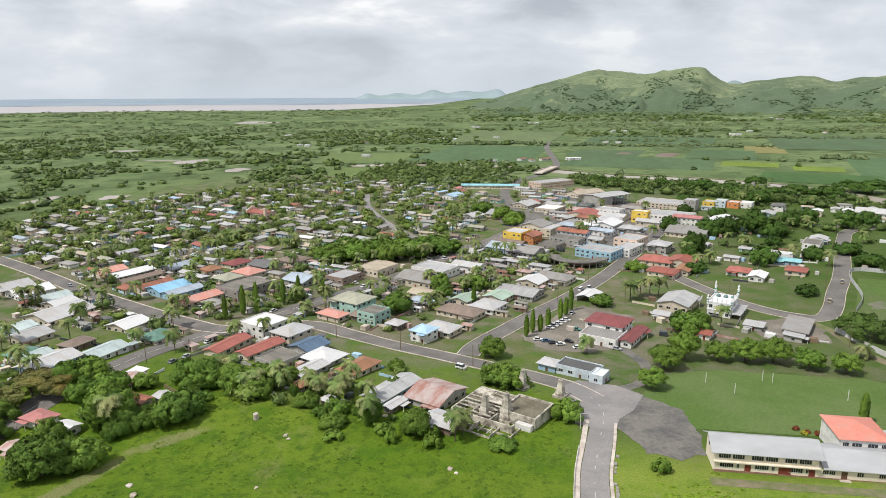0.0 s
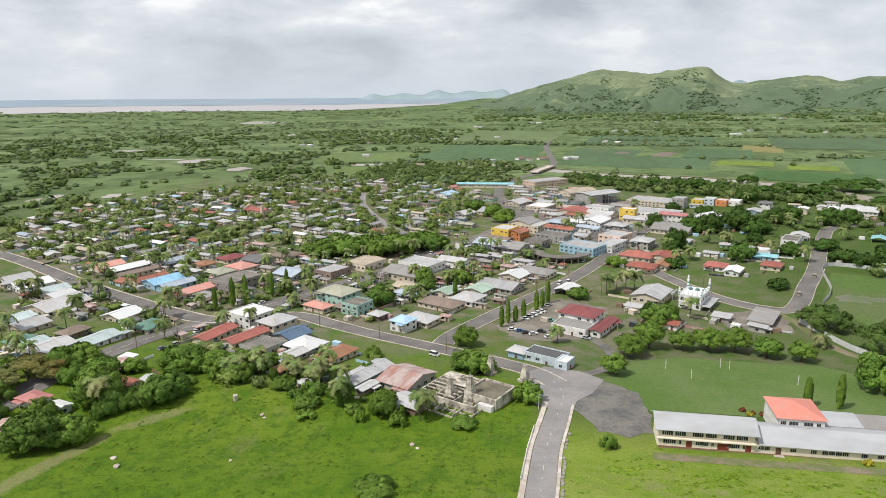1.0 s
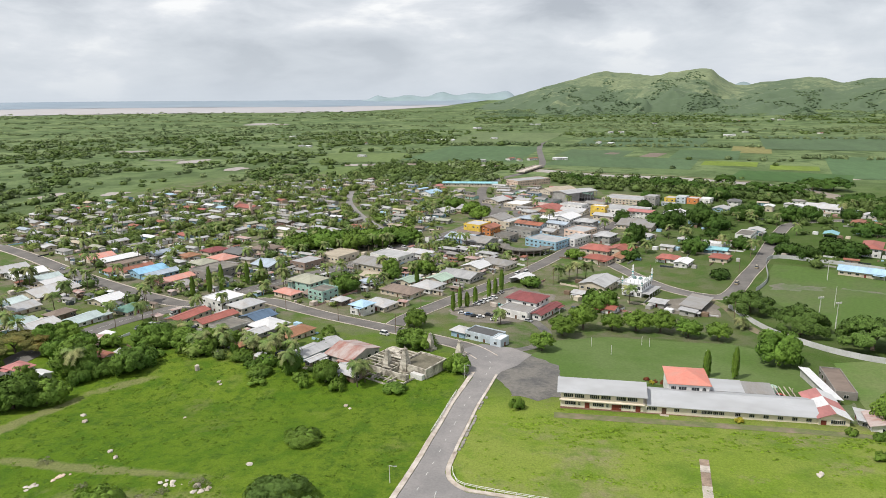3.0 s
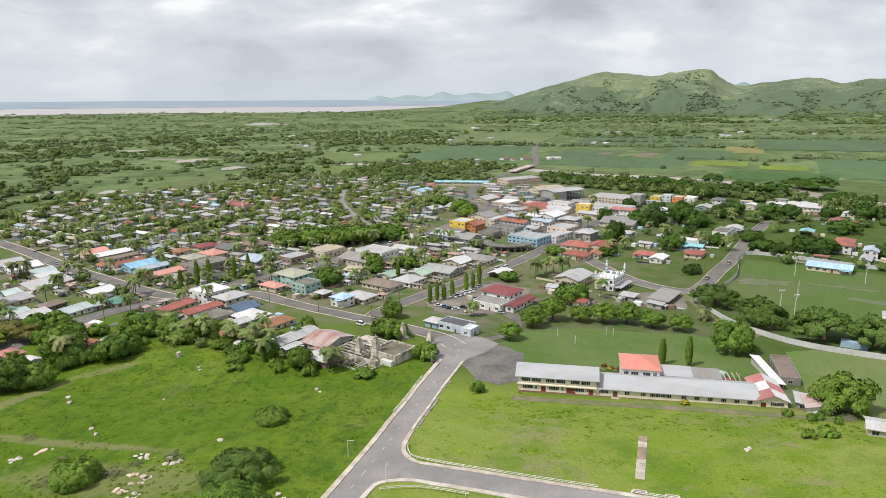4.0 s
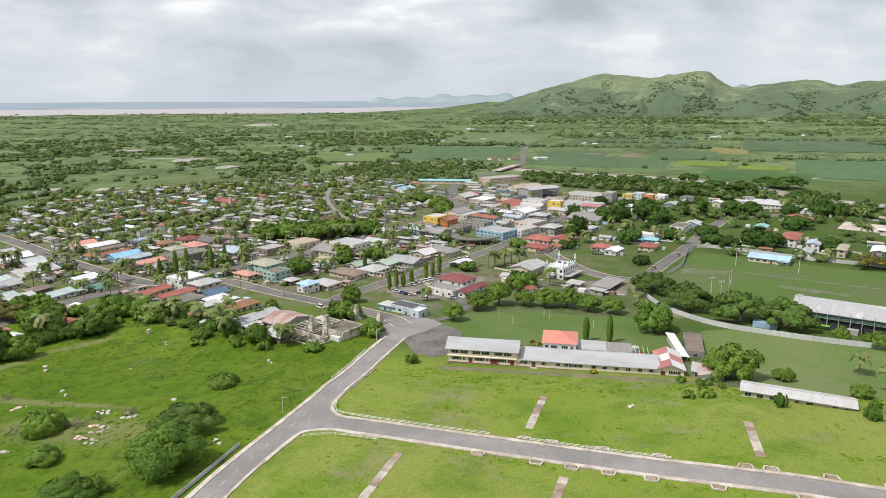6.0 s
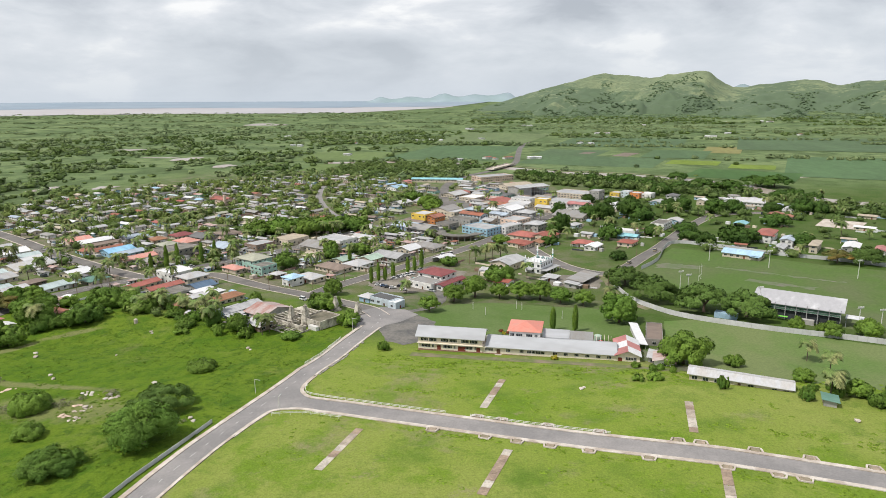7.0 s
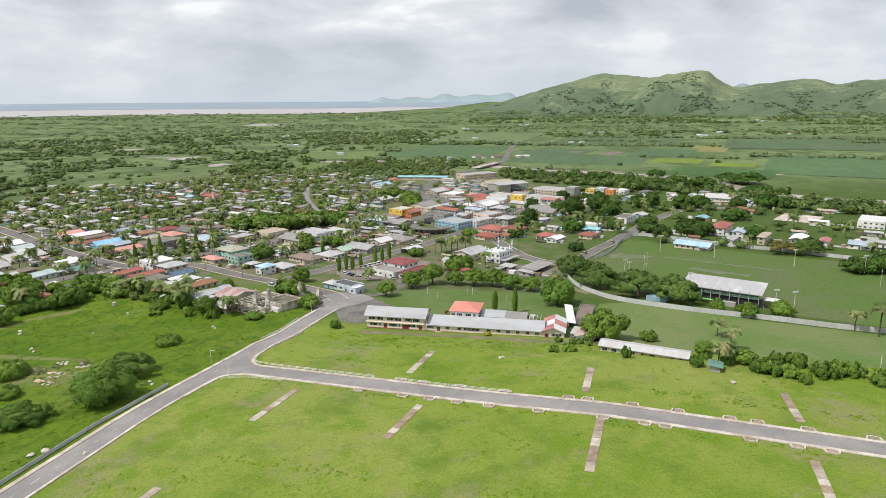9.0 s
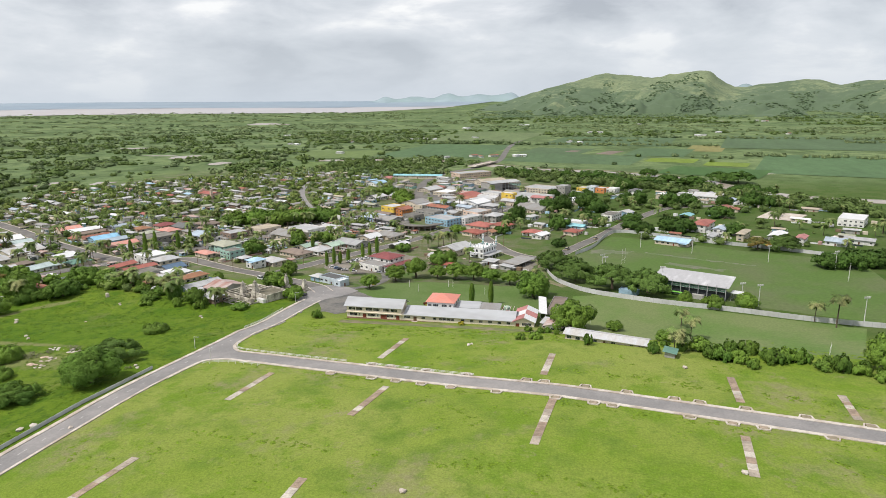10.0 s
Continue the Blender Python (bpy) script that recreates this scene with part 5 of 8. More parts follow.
house(207.0, 661.2, -25, 12.2, 15.2, 5.5, "hip", "y", "darkgrey", "white", 2)
house(188.6, 630.5, -25, 14.3, 17.9, 3.2, "gable", "y", "palegrey", "blue", 1)
house(232.9, 636.2, -25, 9.5, 11.9, 5.0, "gable", "y", "white", "cream", 2)
house(259.8, 639.9, -25, 9.4, 11.7, 5.0, "gable", "y", "white", "white", 2)
house(283.8, 644.1, -25, 30.4, 23.8, 3.8, "gable", "x", "silver", "white", 1)
house(285.6, 653.2, -25, 8.0, 10.0, 5.0, "gable", "y", "palegrey", "cream", 2)
house(310.0, 607.4, -25, 10.6, 13.2, 3.2, "gable", "y", "silver", "white", 1)
house(292.5, 552.5, -25, 8.1, 10.2, 3.0, "gable", "y", "rust", "cream", 1)
house(-31.9, 659.2, -25, 21.2, 26.5, 3.2, "gable", "y", "silver", "cream", 1)
house(-26.1, 670.4, -25, 13.7, 17.1, 3.2, "gable", "y", "red", "cream", 1)
house(-6.2, 636.8, -25, 21.1, 24.9, 3.5, "flat", "y", "white", "cream", 1)
house(-76.4, 590.2, -25, 16.6, 20.8, 3.2, "gable", "y", "silver", "white", 1)
house(-50.5, 603.0, -25, 23.0, 22.2, 3.2, "gable", "x", "palegrey", "cream", 1)
house(27.2, 603.9, -25, 21.3, 26.7, 4.5, "gable", "y", "red", "cream", 1)
house(42.5, 561.1, -25, 20.4, 25.5, 4.5, "gable", "y", "white", "white", 1)
house(-8.9, 529.0, -25, 19.9, 20.9, 6.0, "flat", "y", "silver", "cream", 2)
house(141.0, 589.6, -25, 21.9, 27.3, 3.6, "gable", "y", "white", "cream", 1)
house(219.4, 386.9, -25, 25.3, 14.9, 3.4, "gable", "x", "skyblue", "cream", 1)
house(248.1, 446.5, -25, 12.6, 26.9, 6.0, "hip", "y", "red", "white", 2)
house(249.1, 411.6, -25, 7.2, 17.7, 3.2, "gable", "y", "palegrey", "white", 1)
house(258.3, 427.9, -25, 9.6, 16.4, 5.4, "gable", "y", "palesteel", "white", 2)
house(272.1, 414.6, -25, 6.6, 21.5, 5.4, "hip", "y", "tan", "cream", 2)
house(297.7, 421.5, -25, 10.7, 21.7, 3.4, "gable", "y", "white", "grey", 1)
house(309.5, 404.8, -25, 7.2, 16.8, 5.0, "gable", "y", "maroonpink", "white", 2)
house(332.8, 405.0, -25, 14.9, 14.2, 3.6, "gable", "x", "palesteel", "white", 1)
house(350.1, 411.9, -25, 20.2, 10.4, 3.6, "gable", "x", "palegrey", "white", 1)
house(373.1, 494.2, -25, 18.8, 30.0, 6.4, "flat", "y", "white", "white", 2)
house(243.3, 506.9, -25, 10.5, 13.1, 3.0, "gable", "y", "aqua", "openpost", 1)
house(284.5, 563.0, -25, 13.0, 16.2, 3.0, "gable", "y", "rust", "cream", 1)
house(301.7, 621.5, -25, 9.4, 11.7, 3.4, "gable", "y", "palesteel", "blue", 1)
house(333.7, 414.1, -25, 4.8, 12.7, 3.0, "gable", "y", "white", "cream", 1)
house(145.5, 178.0, -8, 9.0, 11.0, 3.0, "gable", "y", "rusty", "white", 1)
house(144.9, 212.0, -5, 7.0, 22.0, 3.0, "flat", "y", "brown", "concrete", 1)
house(137.7, 208.6, 5, 4.0, 27.6, 3.2, "shed", "y", "white", "openpost", 1)
house(22.8, 292.5, -25, 17.3, 15.5, 3.8, "flat", "x", "grey", "white", 1)
house(190.6, 136.3, -13, 5.2, 6.3, 2.4, "shed", "y", "green", "grey", 1)
house(141.7, 182.0, -11, 4.5, 9.8, 2.6, "shed", "y", "silver", "grey", 1)

# the shops and halls of the town's centre
house(30.4, 458.7, -31, 27.0, 20.0, 5.6, "flat", "x", "palegrey", "skyblue", 2, name="shop", label="two-storey blue shop with a pale flat roof")
house(51.5, 470.0, -31, 12.0, 24.0, 5.2, "flat", "x", "silver", "white", 2, name="shop", label="white shop with a pale flat roof and maroon fascia")
house(55.0, 493.0, -31, 18.0, 20.0, 6.6, "flat", "x", "palegrey", "peach", 2)
house(73.5, 478.0, -26, 15.0, 16.0, 5.8, "hip", "x", "palegrey", "grey", 2)
house(66.9, 413.5, -25, 18.4, 14.0, 3.6, "hip", "x", "rustred", "cream", 1)
house(73.0, 588.5, -25, 14.0, 9.0, 9.8, "flat", "x", "white", "yellow", 2)
house(97.0, 592.0, -25, 40.0, 26.0, 7.4, "flat", "x", "palegrey", "white", 2)
house(110.0, 575.5, -25, 24.0, 12.0, 7.8, "gable", "x", "maroonpink", "white", 2)
house(81.0, 569.5, -25, 28.0, 13.0, 5.0, "gable", "x", "silver", "cream", 1)
house(60.0, 544.0, -25, 18.0, 15.0, 4.2, "hip", "x", "palegrey", "grey", 1)
house(-79.0, 781.0, 2, 70.0, 12.0, 4.6, "gable", "x", "aqua", "cream", 1, name="long_hall", label="long low hall with an aqua metal roof")
house(-8.0, 806.0, 42, 52.0, 24.0, 6.6, "flat", "x", "palegrey", "peach", 2, name="shop_block", label="long pale commercial block with a stained flat roof")
house(30.0, 735.0, 42, 40.0, 22.0, 4.6, "gable", "x", "tan", "cream", 1)
house(-22.0, 462.0, -28, 24.0, 15.0, 4.2, "shed", "x", "grey", "brick", 1)
house(-32.0, 478.0, -28, 22.0, 13.0, 4.6, "gable", "x", "brown", "brick", 1)
house(-3.0, 477.0, -28, 15.0, 13.0, 4.2, "flat", "x", "concrete", "concrete", 1)
house(9.0, 492.0, -28, 24.0, 14.0, 5.6, "flat", "x", "concrete", "grey", 2)
house(14.0, 515.0, -28, 26.0, 13.0, 6.0, "gable", "x", "rust", "palesteelwall", 2)
house(31.0, 503.0, -28, 12.0, 11.0, 3.4, "gable", "x", "palegrey", "cream", 1)
house(37.0, 530.0, -28, 20.0, 11.0, 4.6, "gable", "x", "palesteel", "white", 1)
house(10.0, 541.0, -28, 17.0, 13.0, 6.0, "hip", "x", "palesteel", "grey", 2)
house(29.0, 556.0, -28, 16.0, 12.0, 3.8, "gable", "x", "white", "white", 1)
house(30.0, 588.0, -28, 22.0, 15.0, 4.2, "gable", "x", "rust", "cream", 1)
house(50.0, 600.0, -28, 26.0, 15.0, 4.2, "gable", "x", "silver", "white", 1)
house(8.0, 590.0, -28, 14.0, 11.0, 3.6, "hip", "x", "palegrey", "cream", 1)
house(20.0, 630.0, -28, 20.0, 13.0, 3.8, "gable", "x", "rusty", "cream", 1)
house(50.0, 630.0, -28, 24.0, 14.0, 4.2, "flat", "x", "palegrey", "white", 1)
house(72.0, 640.0, -28, 22.0, 13.0, 4.4, "gable", "x", "grey", "grey", 1)
house(-2.0, 660.0, -28, 18.0, 12.0, 3.8, "gable", "x", "palegrey", "cream", 1)


def rotunda(x, y, inner, outer, h):
    """A half-built curved arcade: columns, a ring-shaped slab with an upstand, and a back wall."""
    z = land(x, y)
    FOOT.append((x, y, outer))
    root = empty("rotunda", pose(x, y, z), "half-built curved concrete arcade with a stained slab roof", "building")
    first, last, n = 172, 352, 22

    def ring(r0, r1, z0, z1):
        verts, faces = [], []
        for k in range(n + 1):
            a = radians(first + (last - first) * k / n)
            verts += [(r * math.cos(a), r * math.sin(a), q) for r in (r0, r1) for q in (z0, z1)]
        for k in range(n):
            a, b = 4 * k, 4 * k + 4
            faces += [[a + 1, a + 3, b + 3, b + 1], [a, b, b + 2, a + 2], [a + 2, b + 2, b + 3, a + 3], [a, a + 1, b + 1, b]]
        return verts, faces + [[0, 2, 3, 1], [4 * n, 4 * n + 1, 4 * n + 3, 4 * n + 2]]

    part("slab", mesh_of("slab", *ring(inner, outer, h, h + 0.35), ROOFS["concrete"]), root, None, "stained concrete slab roof")
    part("upstand", mesh_of("upstand", *ring(outer - 0.3, outer + 0.05, h + 0.35, h + 1.0), WALLS["concrete"]), root)
    part("back_wall", mesh_of("back_wall", *ring(inner, inner + 0.4, -1.0, h), WALLS["brick"]), root)
    column = box_mesh("column", WALLS["concrete"], (-0.28, 0.28, -0.28, 0.28, -1.0, h))
    for k in range(13):
        a = radians(first + 3 + (last - first - 6) * k / 12)
        part("column", column, root, pose((outer - 0.7) * math.cos(a), (outer - 0.7) * math.sin(a), 0, 0, 0, math.degrees(a)))


rotunda(15.0, 441.5, 12.0, 20.5, 3.8)


def market_hall(x, y, turn, w, d, h):
    """A tall hall under a low metal roof: walled at one end, open between steel posts along its street side."""
    FOOT.append((x, y, 0.5 * math.hypot(w, d)))
    root = empty("market_hall", pose(x, y, land(x, y), 0, 0, turn), "tall open-sided market hall with a pale grey metal roof", "hall")
    part("roof", mesh_of("roof", *gable_roof(w + 2, d + 2, h, 1.6), ROOFS["palegrey"]), root)
    part("end_wall", box_mesh("end_wall", WALLS["grey"], (-w / 2, -w / 2 + 0.3, -d / 2, d / 2, -1, h)), root, None, "grey block end wall")
    part("back_wall", box_mesh("back_wall", WALLS["brick"], (-w / 2 + 0.3, w / 2, d / 2 - 0.3, d / 2, -1, h * 0.6)), root)
    part("front_wall", box_mesh("front_wall", WALLS["grey"], (-w / 2 + 0.3, -w * 0.12, -d / 2, -d / 2 + 0.3, -1, h)), root)
    part("mezzanine", box_mesh("mezzanine", WALLS["concrete"], (-w * 0.1, w / 2 - 1, -d / 2 + 1.0, d / 2 - 2, h * 0.38, h * 0.44)), root, None, "dark unfinished upper floor")
    post = box_mesh("post", STEEL, (-0.2, 0.2, -0.2, 0.2, -1, h))
    for k in range(7):
        part("post", post, root, pose(-w * 0.1 + k * (w * 0.6 - 0.4) / 6, -d / 2 + 0.2, 0))
    for k in range(1, 4):
        part("post", post, root, pose(w / 2 - 0.2, -d / 2 + k * d / 4, 0))


market_hall(50.5, 684.0, 43, 42.0, 22.0, 9.6)
sheet("tennis_court", [(303.4, 517), (330, 501), (352, 541), (324, 559)], 0.2, CONCRETE, "pale hard playing court", "court")
house(335.0, 500.5, -28, 16.0, 7.0, 3.0, "gable", "x", "white", "cream", 1, name="pavilion", label="small cream pavilion with a white metal roof beside the court")

# the larger trees
mango(36.9, 236.3, 6.1, 11.7)
mango(45.3, 260.1, 7.6, 14.2)
mango(54.8, 272.4, 7.5, 17.1)
mango(68.3, 273.6, 6.3, 12.0)
mango(79.6, 274.5, 7.7, 14.4)
mango(90.8, 274.9, 7.8, 15.1)
mango(102.2, 268.4, 6.9, 12.6)
mango(114.2, 264.2, 6.3, 12.0)
mango(63.3, 308.9, 10.0, 15.1)
rain_tree(137.9, 307.8, 13.0, 14.2)
rain_tree(151.7, 274.4, 13.8, 17.5)
rain_tree(172.5, 252.5, 14.3, 17.3)
rain_tree(190.7, 246.7, 14.3, 16.7)
mango(130.9, 233.0, 9.8, 21.0)
mango(152.8, 178.5, 11.0, 17.3)
mango(235.9, 226.0, 6.4, 12.7)
mango(170.7, 181.5, 3.4, 6.0)
mango(207.9, 230.4, 4.0, 9.6)
mango(220.8, 226.6, 6.1, 8.9)
mango(264.1, 138.2, 8.5, 18.9)
mango(306.2, 332.5, 10.6, 14.4)
mango(316.0, 331.2, 10.2, 15.3)
mango(330.1, 340.2, 11.7, 14.8)
mango(342.5, 348.1, 10.7, 14.3)
rain_tree(290.8, 378.8, 12.1, 13.7)
flame_tree(274.3, 378.6, 9.8, 12.7)
mango(-13.5, 77.9, 10.6, 19.5)
rain_tree(-22.3, 100.7, 10.7, 10.6)
bush(-28.6, 59.3, 9.5, 9.2)
bush(-31.6, 138.2, 6.5, 6.0)
bush(-68.6, 93.9, 7.6, 9.0)
bush(-52.2, 76.5, 5.9, 6.3)
mango(-145.3, 147.1, 8.9, 17.6)
mango(-137.5, 154.2, 7.7, 14.4)
mango(-124.0, 185.3, 9.6, 13.5)
mango(-145.6, 179.6, 9.2, 19.8)
mango(-131.9, 210.0, 10.3, 14.8)
mango(-117.4, 211.0, 6.7, 12.9)
mango(-103.4, 211.4, 7.0, 12.8)
mango(-42.3, 185.1, 5.4, 12.7)
mango(-25.1, 261.8, 6.1, 13.2)
mango(-17.5, 230.9, 9.2, 11.7)
mango(5.7, 203.3, 5.5, 9.4)
mango(-175.2, 207.3, 8.7, 12.9)
mango(-179.4, 200.5, 7.4, 12.8)
bush(-59.3, 192.4, 5.4, 9.3)
bush(-71.4, 196.2, 5.0, 6.2)
bush(-84.1, 200.0, 5.7, 6.4)
bush(-76.3, 193.0, 4.0, 5.2)
bush(-56.8, 217.6, 3.6, 6.7)
bush(-14.1, 181.7, 5.4, 4.9)
bush(-70.4, 187.5, 5.8, 6.0)
bush(-134.8, 179.3, 6.4, 7.9)
bush(-138.6, 172.8, 5.3, 7.4)
bush(-63.6, 196.9, 4.0, 5.4)
bush(-68.1, 180.7, 4.2, 3.9)
bush(31.4, 174.6, 3.2, 5.5)
flame_tree(-186.2, 191.3, 15.1, 13.9)
mango(-81.1, 318.4, 8.5, 16.4)
mango(-65.7, 361.1, 6.4, 14.9)
mango(-61.1, 350.5, 5.2, 10.2)
mango(-45.8, 368.1, 9.0, 11.2)
mango(-152.1, 421.2, 12.8, 17.8)
mango(-134.4, 427.2, 12.8, 19.5)
mango(-112.6, 428.6, 13.0, 19.3)
mango(-95.0, 443.8, 12.9, 17.9)
mango(-77.3, 453.5, 12.1, 16.2)
mango(-125.3, 439.7, 13.0, 18.0)
mango(-108.5, 451.7, 13.1, 18.2)
mango(-90.3, 460.1, 13.2, 16.5)
mango(-150.2, 451.1, 11.2, 15.9)
mango(88.3, 423.6, 6.8, 10.0)
mango(50.6, 423.3, 7.2, 9.9)
mango(25.1, 345.7, 6.7, 9.0)
mango(137.2, 374.7, 6.6, 6.1)
mango(-48.5, 592.5, 10.9, 17.0)
mango(-36.6, 564.6, 10.4, 16.2)
mango(-70.1, 622.3, 11.4, 14.3)
mango(154.6, 547.1, 13.1, 27.4)
mango(165.4, 528.6, 10.8, 17.1)
mango(118.1, 538.1, 11.4, 18.3)
mango(131.4, 535.3, 11.3, 23.6)
mango(133.9, 443.1, 10.1, 16.4)
mango(90.7, 548.3, 7.9, 18.6)
mango(95.5, 469.4, 8.3, 23.9)
mango(88.7, 452.8, 5.3, 13.9)
mango(197.5, 695.2, 13.1, 20.5)
mango(195.1, 581.4, 10.1, 17.5)
mango(206.7, 582.8, 9.0, 21.2)
mango(235.2, 575.2, 11.2, 22.3)
mango(252.7, 584.0, 9.8, 20.3)
mango(221.4, 439.0, 10.3, 15.9)
mango(229.9, 433.7, 11.1, 15.8)
mango(192.9, 434.5, 10.1, 13.7)
mango(193.6, 469.7, 9.4, 12.7)
mango(201.4, 422.7, 7.8, 12.6)
mango(271.2, 511.9, 11.9, 16.2)
mango(289.6, 596.2, 8.9, 13.6)
mango(315.4, 591.3, 10.7, 22.3)
mango(330.4, 596.8, 10.3, 15.1)
mango(267.2, 428.3, 8.6, 13.2)
mango(167.5, 454.9, 8.1, 12.2)
mango(154.7, 495.2, 6.3, 10.1)
mango(334.9, 686.1, 12.2, 14.1)
mango(320.8, 683.9, 11.4, 14.0)
mango(126.5, 687.9, 8.4, 16.1)
mango(117.8, 633.2, 7.8, 12.5)
mango(142.5, 615.6, 8.8, 13.4)
rain_tree(339.0, 781.5, 21.0, 18.8)
rain_tree(235.0, 837.8, 14.0, 14.6)
rain_tree(319.1, 787.7, 18.8, 15.7)
rain_tree(279.8, 741.2, 17.7, 17.7)
rain_tree(251.7, 751.0, 17.7, 16.2)
rain_tree(223.9, 733.4, 15.9, 15.8)
rain_tree(184.0, 760.4, 16.3, 14.7)
rain_tree(168.2, 797.6, 14.8, 15.4)
rain_tree(147.5, 794.1, 12.5, 13.8)
rain_tree(47.1, 825.8, 11.4, 15.8)
rain_tree(67.2, 816.6, 11.3, 14.1)
rain_tree(120.8, 811.8, 11.2, 14.0)
rain_tree(351.5, 680.3, 10.2, 11.3)
mango(172.1, 179.8, 3.7, 7.2)
mango(191.5, 164.2, 4.3, 7.4)
mango(202.4, 145.8, 4.9, 8.4)
bush(160.1, 143.3, 2.2, 5.4)
bush(184.7, 139.0, 2.8, 5.4)
bush(209.3, 135.9, 5.0, 7.7)
bush(214.6, 134.9, 4.6, 6.9)
bush(217.8, 129.3, 2.8, 5.0)
bush(139.2, 150.0, 3.3, 4.6)
bush(133.3, 147.8, 2.6, 3.6)
bush(205.2, 137.6, 3.9, 5.9)
bush(195.6, 144.6, 2.9, 4.2)
bush(225.9, 136.3, 4.5, 7.0)
palm(192.5, 141.6, 4.4, 12.0)
palm(196.0, 146.7, 4.5, 10.8)
column_tree(-164.8, 293.7, 1.5, 12.8)
column_tree(-159.2, 302.4, 1.6, 16.6)
column_tree(-153.8, 306.7, 1.6, 17.3)
column_tree(-145.7, 322.4, 1.6, 14.8)
column_tree(-139.7, 329.6, 1.6, 14.9)
column_tree(-128.6, 337.8, 1.6, 10.5)
column_tree(-12.2, 291.5, 1.3, 11.1)
column_tree(-9.6, 297.6, 1.3, 11.9)
column_tree(-6.1, 300.1, 1.4, 8.8)
column_tree(-2.5, 305.7, 1.4, 10.2)
column_tree(3.3, 319.0, 1.4, 11.2)
column_tree(6.1, 326.0, 1.4, 10.0)
column_tree(8.8, 334.3, 1.5, 13.0)
column_tree(-42.9, 338.2, 1.5, 10.5)
column_tree(100.4, 215.6, 1.6, 11.2)
column_tree(110.5, 215.3, 1.5, 12.9)
palm(-106.5, 207.2, 4.2, 11.0)
palm(-73.9, 210.2, 4.4, 11.5)
palm(-143.5, 175.7, 6.0, 15.7)
palm(-218.1, 249.8, 5.5, 14.4)
palm(-232.7, 275.5, 5.7, 14.9)
palm(-277.7, 297.7, 6.4, 16.6)
palm(-283.9, 296.8, 5.9, 15.3)
palm(-183.8, 249.9, 3.8, 10.0)
palm(-163.0, 245.5, 4.8, 12.4)
palm(-130.1, 224.1, 3.5, 9.1)
palm(-125.7, 224.8, 3.5, 9.0)
palm(41.3, 357.4, 5.5, 14.4)
palm(47.3, 364.7, 5.1, 13.2)
palm(52.0, 362.8, 6.2, 16.1)
palm(57.4, 366.2, 5.7, 14.7)
palm(79.8, 318.7, 5.3, 13.8)
palm(14.8, 273.7, 3.8, 9.8)
palm(128.2, 283.0, 2.8, 7.4)
palm(-171.8, 400.6, 5.1, 13.2)
palm(201.6, 193.4, 4.4, 11.5)
palm(203.0, 173.4, 4.8, 12.5)
palm(263.0, 213.7, 4.9, 12.7)
palm(270.3, 207.3, 7.5, 19.5)
palm(306.0, 466.2, 6.2, 16.2)
palm(153.8, 451.2, 5.6, 14.5)
palm(286.6, 611.1, 6.2, 16.2)
palm(-46.7, 381.3, 5.1, 13.2)
palm(-73.6, 366.9, 5.0, 13.0)
palm(-77.7, 320.9, 4.5, 11.7)
palm(17.3, 515.6, 6.5, 16.9)
palm(28.3, 541.3, 6.8, 17.7)
palm(75.0, 523.0, 5.0, 13.1)

# ---- school ----
def slab_roof(name, x0, x1, y0, z0, y1, z1, mat, parent, thick=0.15, label=""):
    """A sloping roof plane from the edge at y0, z0 to the edge at y1, z1."""
    verts = [(x0, y0, z0), (x1, y0, z0), (x1, y1, z1), (x0, y1, z1)]
    verts += [(a, b, c + thick) for a, b, c in verts]
    return part(name, mesh_of(name, verts, [[3, 2, 1, 0], [4, 5, 6, 7], [0, 1, 5, 4], [1, 2, 6, 5], [2, 3, 7, 6], [3, 0, 4, 7]], mat), parent, None, label)


def louvre_window(parent, x, y, z, w, h, panes=3, turn=0.0):
    """A dark louvred window: a frame with its panes."""
    frame_me = shared(("louvre", w, h), lambda: mesh_of("window", *boxes((-w / 2 - 0.07, w / 2 + 0.07, -0.06, 0.02, h / 2, h / 2 + 0.07), (-w / 2 - 0.07, w / 2 + 0.07, -0.1, 0.02, -h / 2 - 0.09, -h / 2), (-w / 2 - 0.07, -w / 2, -0.06, 0.02, -h / 2, h / 2), (w / 2, w / 2 + 0.07, -0.06, 0.02, -h / 2, h / 2)), FRAME_WHITE))
    win = part("window", frame_me, parent, pose(x, y, z, 0, 0, turn))
    pw = w / panes
    pane = shared(("louvre pane", pw, h), lambda: box_mesh("pane", GLASS, (-pw / 2 + 0.05, pw / 2 - 0.05, -0.04, 0.01, -h / 2, h / 2)))
    for k in range(panes):
        part("pane", pane, win, pose(-w / 2 + (k + 0.5) * pw, 0, 0))
    return win


CREAM = material("cream school wall", (0.76, 0.68, 0.57), 0.85, 0.08, 2.0, 0.25, (0.66, 0.59, 0.48), 0.4, bump=0.05)
GREY_ROOF = material("grey school roof sheets", (0.40, 0.41, 0.43), 0.6, 0.08, 1.2, 0.15, (0.33, 0.335, 0.345), 0.45, stretch=(0.4, 1, 1), bump=0.05)
SCHOOL_Z = 3.1
school = empty("school_building", pose(0, 0, SCHOOL_Z), "long cream school building with a two-storey end and grey metal roofs", "school")
FOOT.extend([(60, 183, 14), (90, 184, 16), (115, 184, 16), (131, 186, 14)])
part("wall", box_mesh("wall", CREAM, (46.0, 73.2, 177.1, 187.3, -1.5, 6.0)), school)
part("ledge", box_mesh("ledge", CREAM, (45.6, 73.6, 176.3, 177.1, 2.85, 3.1)), school, None, "cream sun ledge between the storeys")
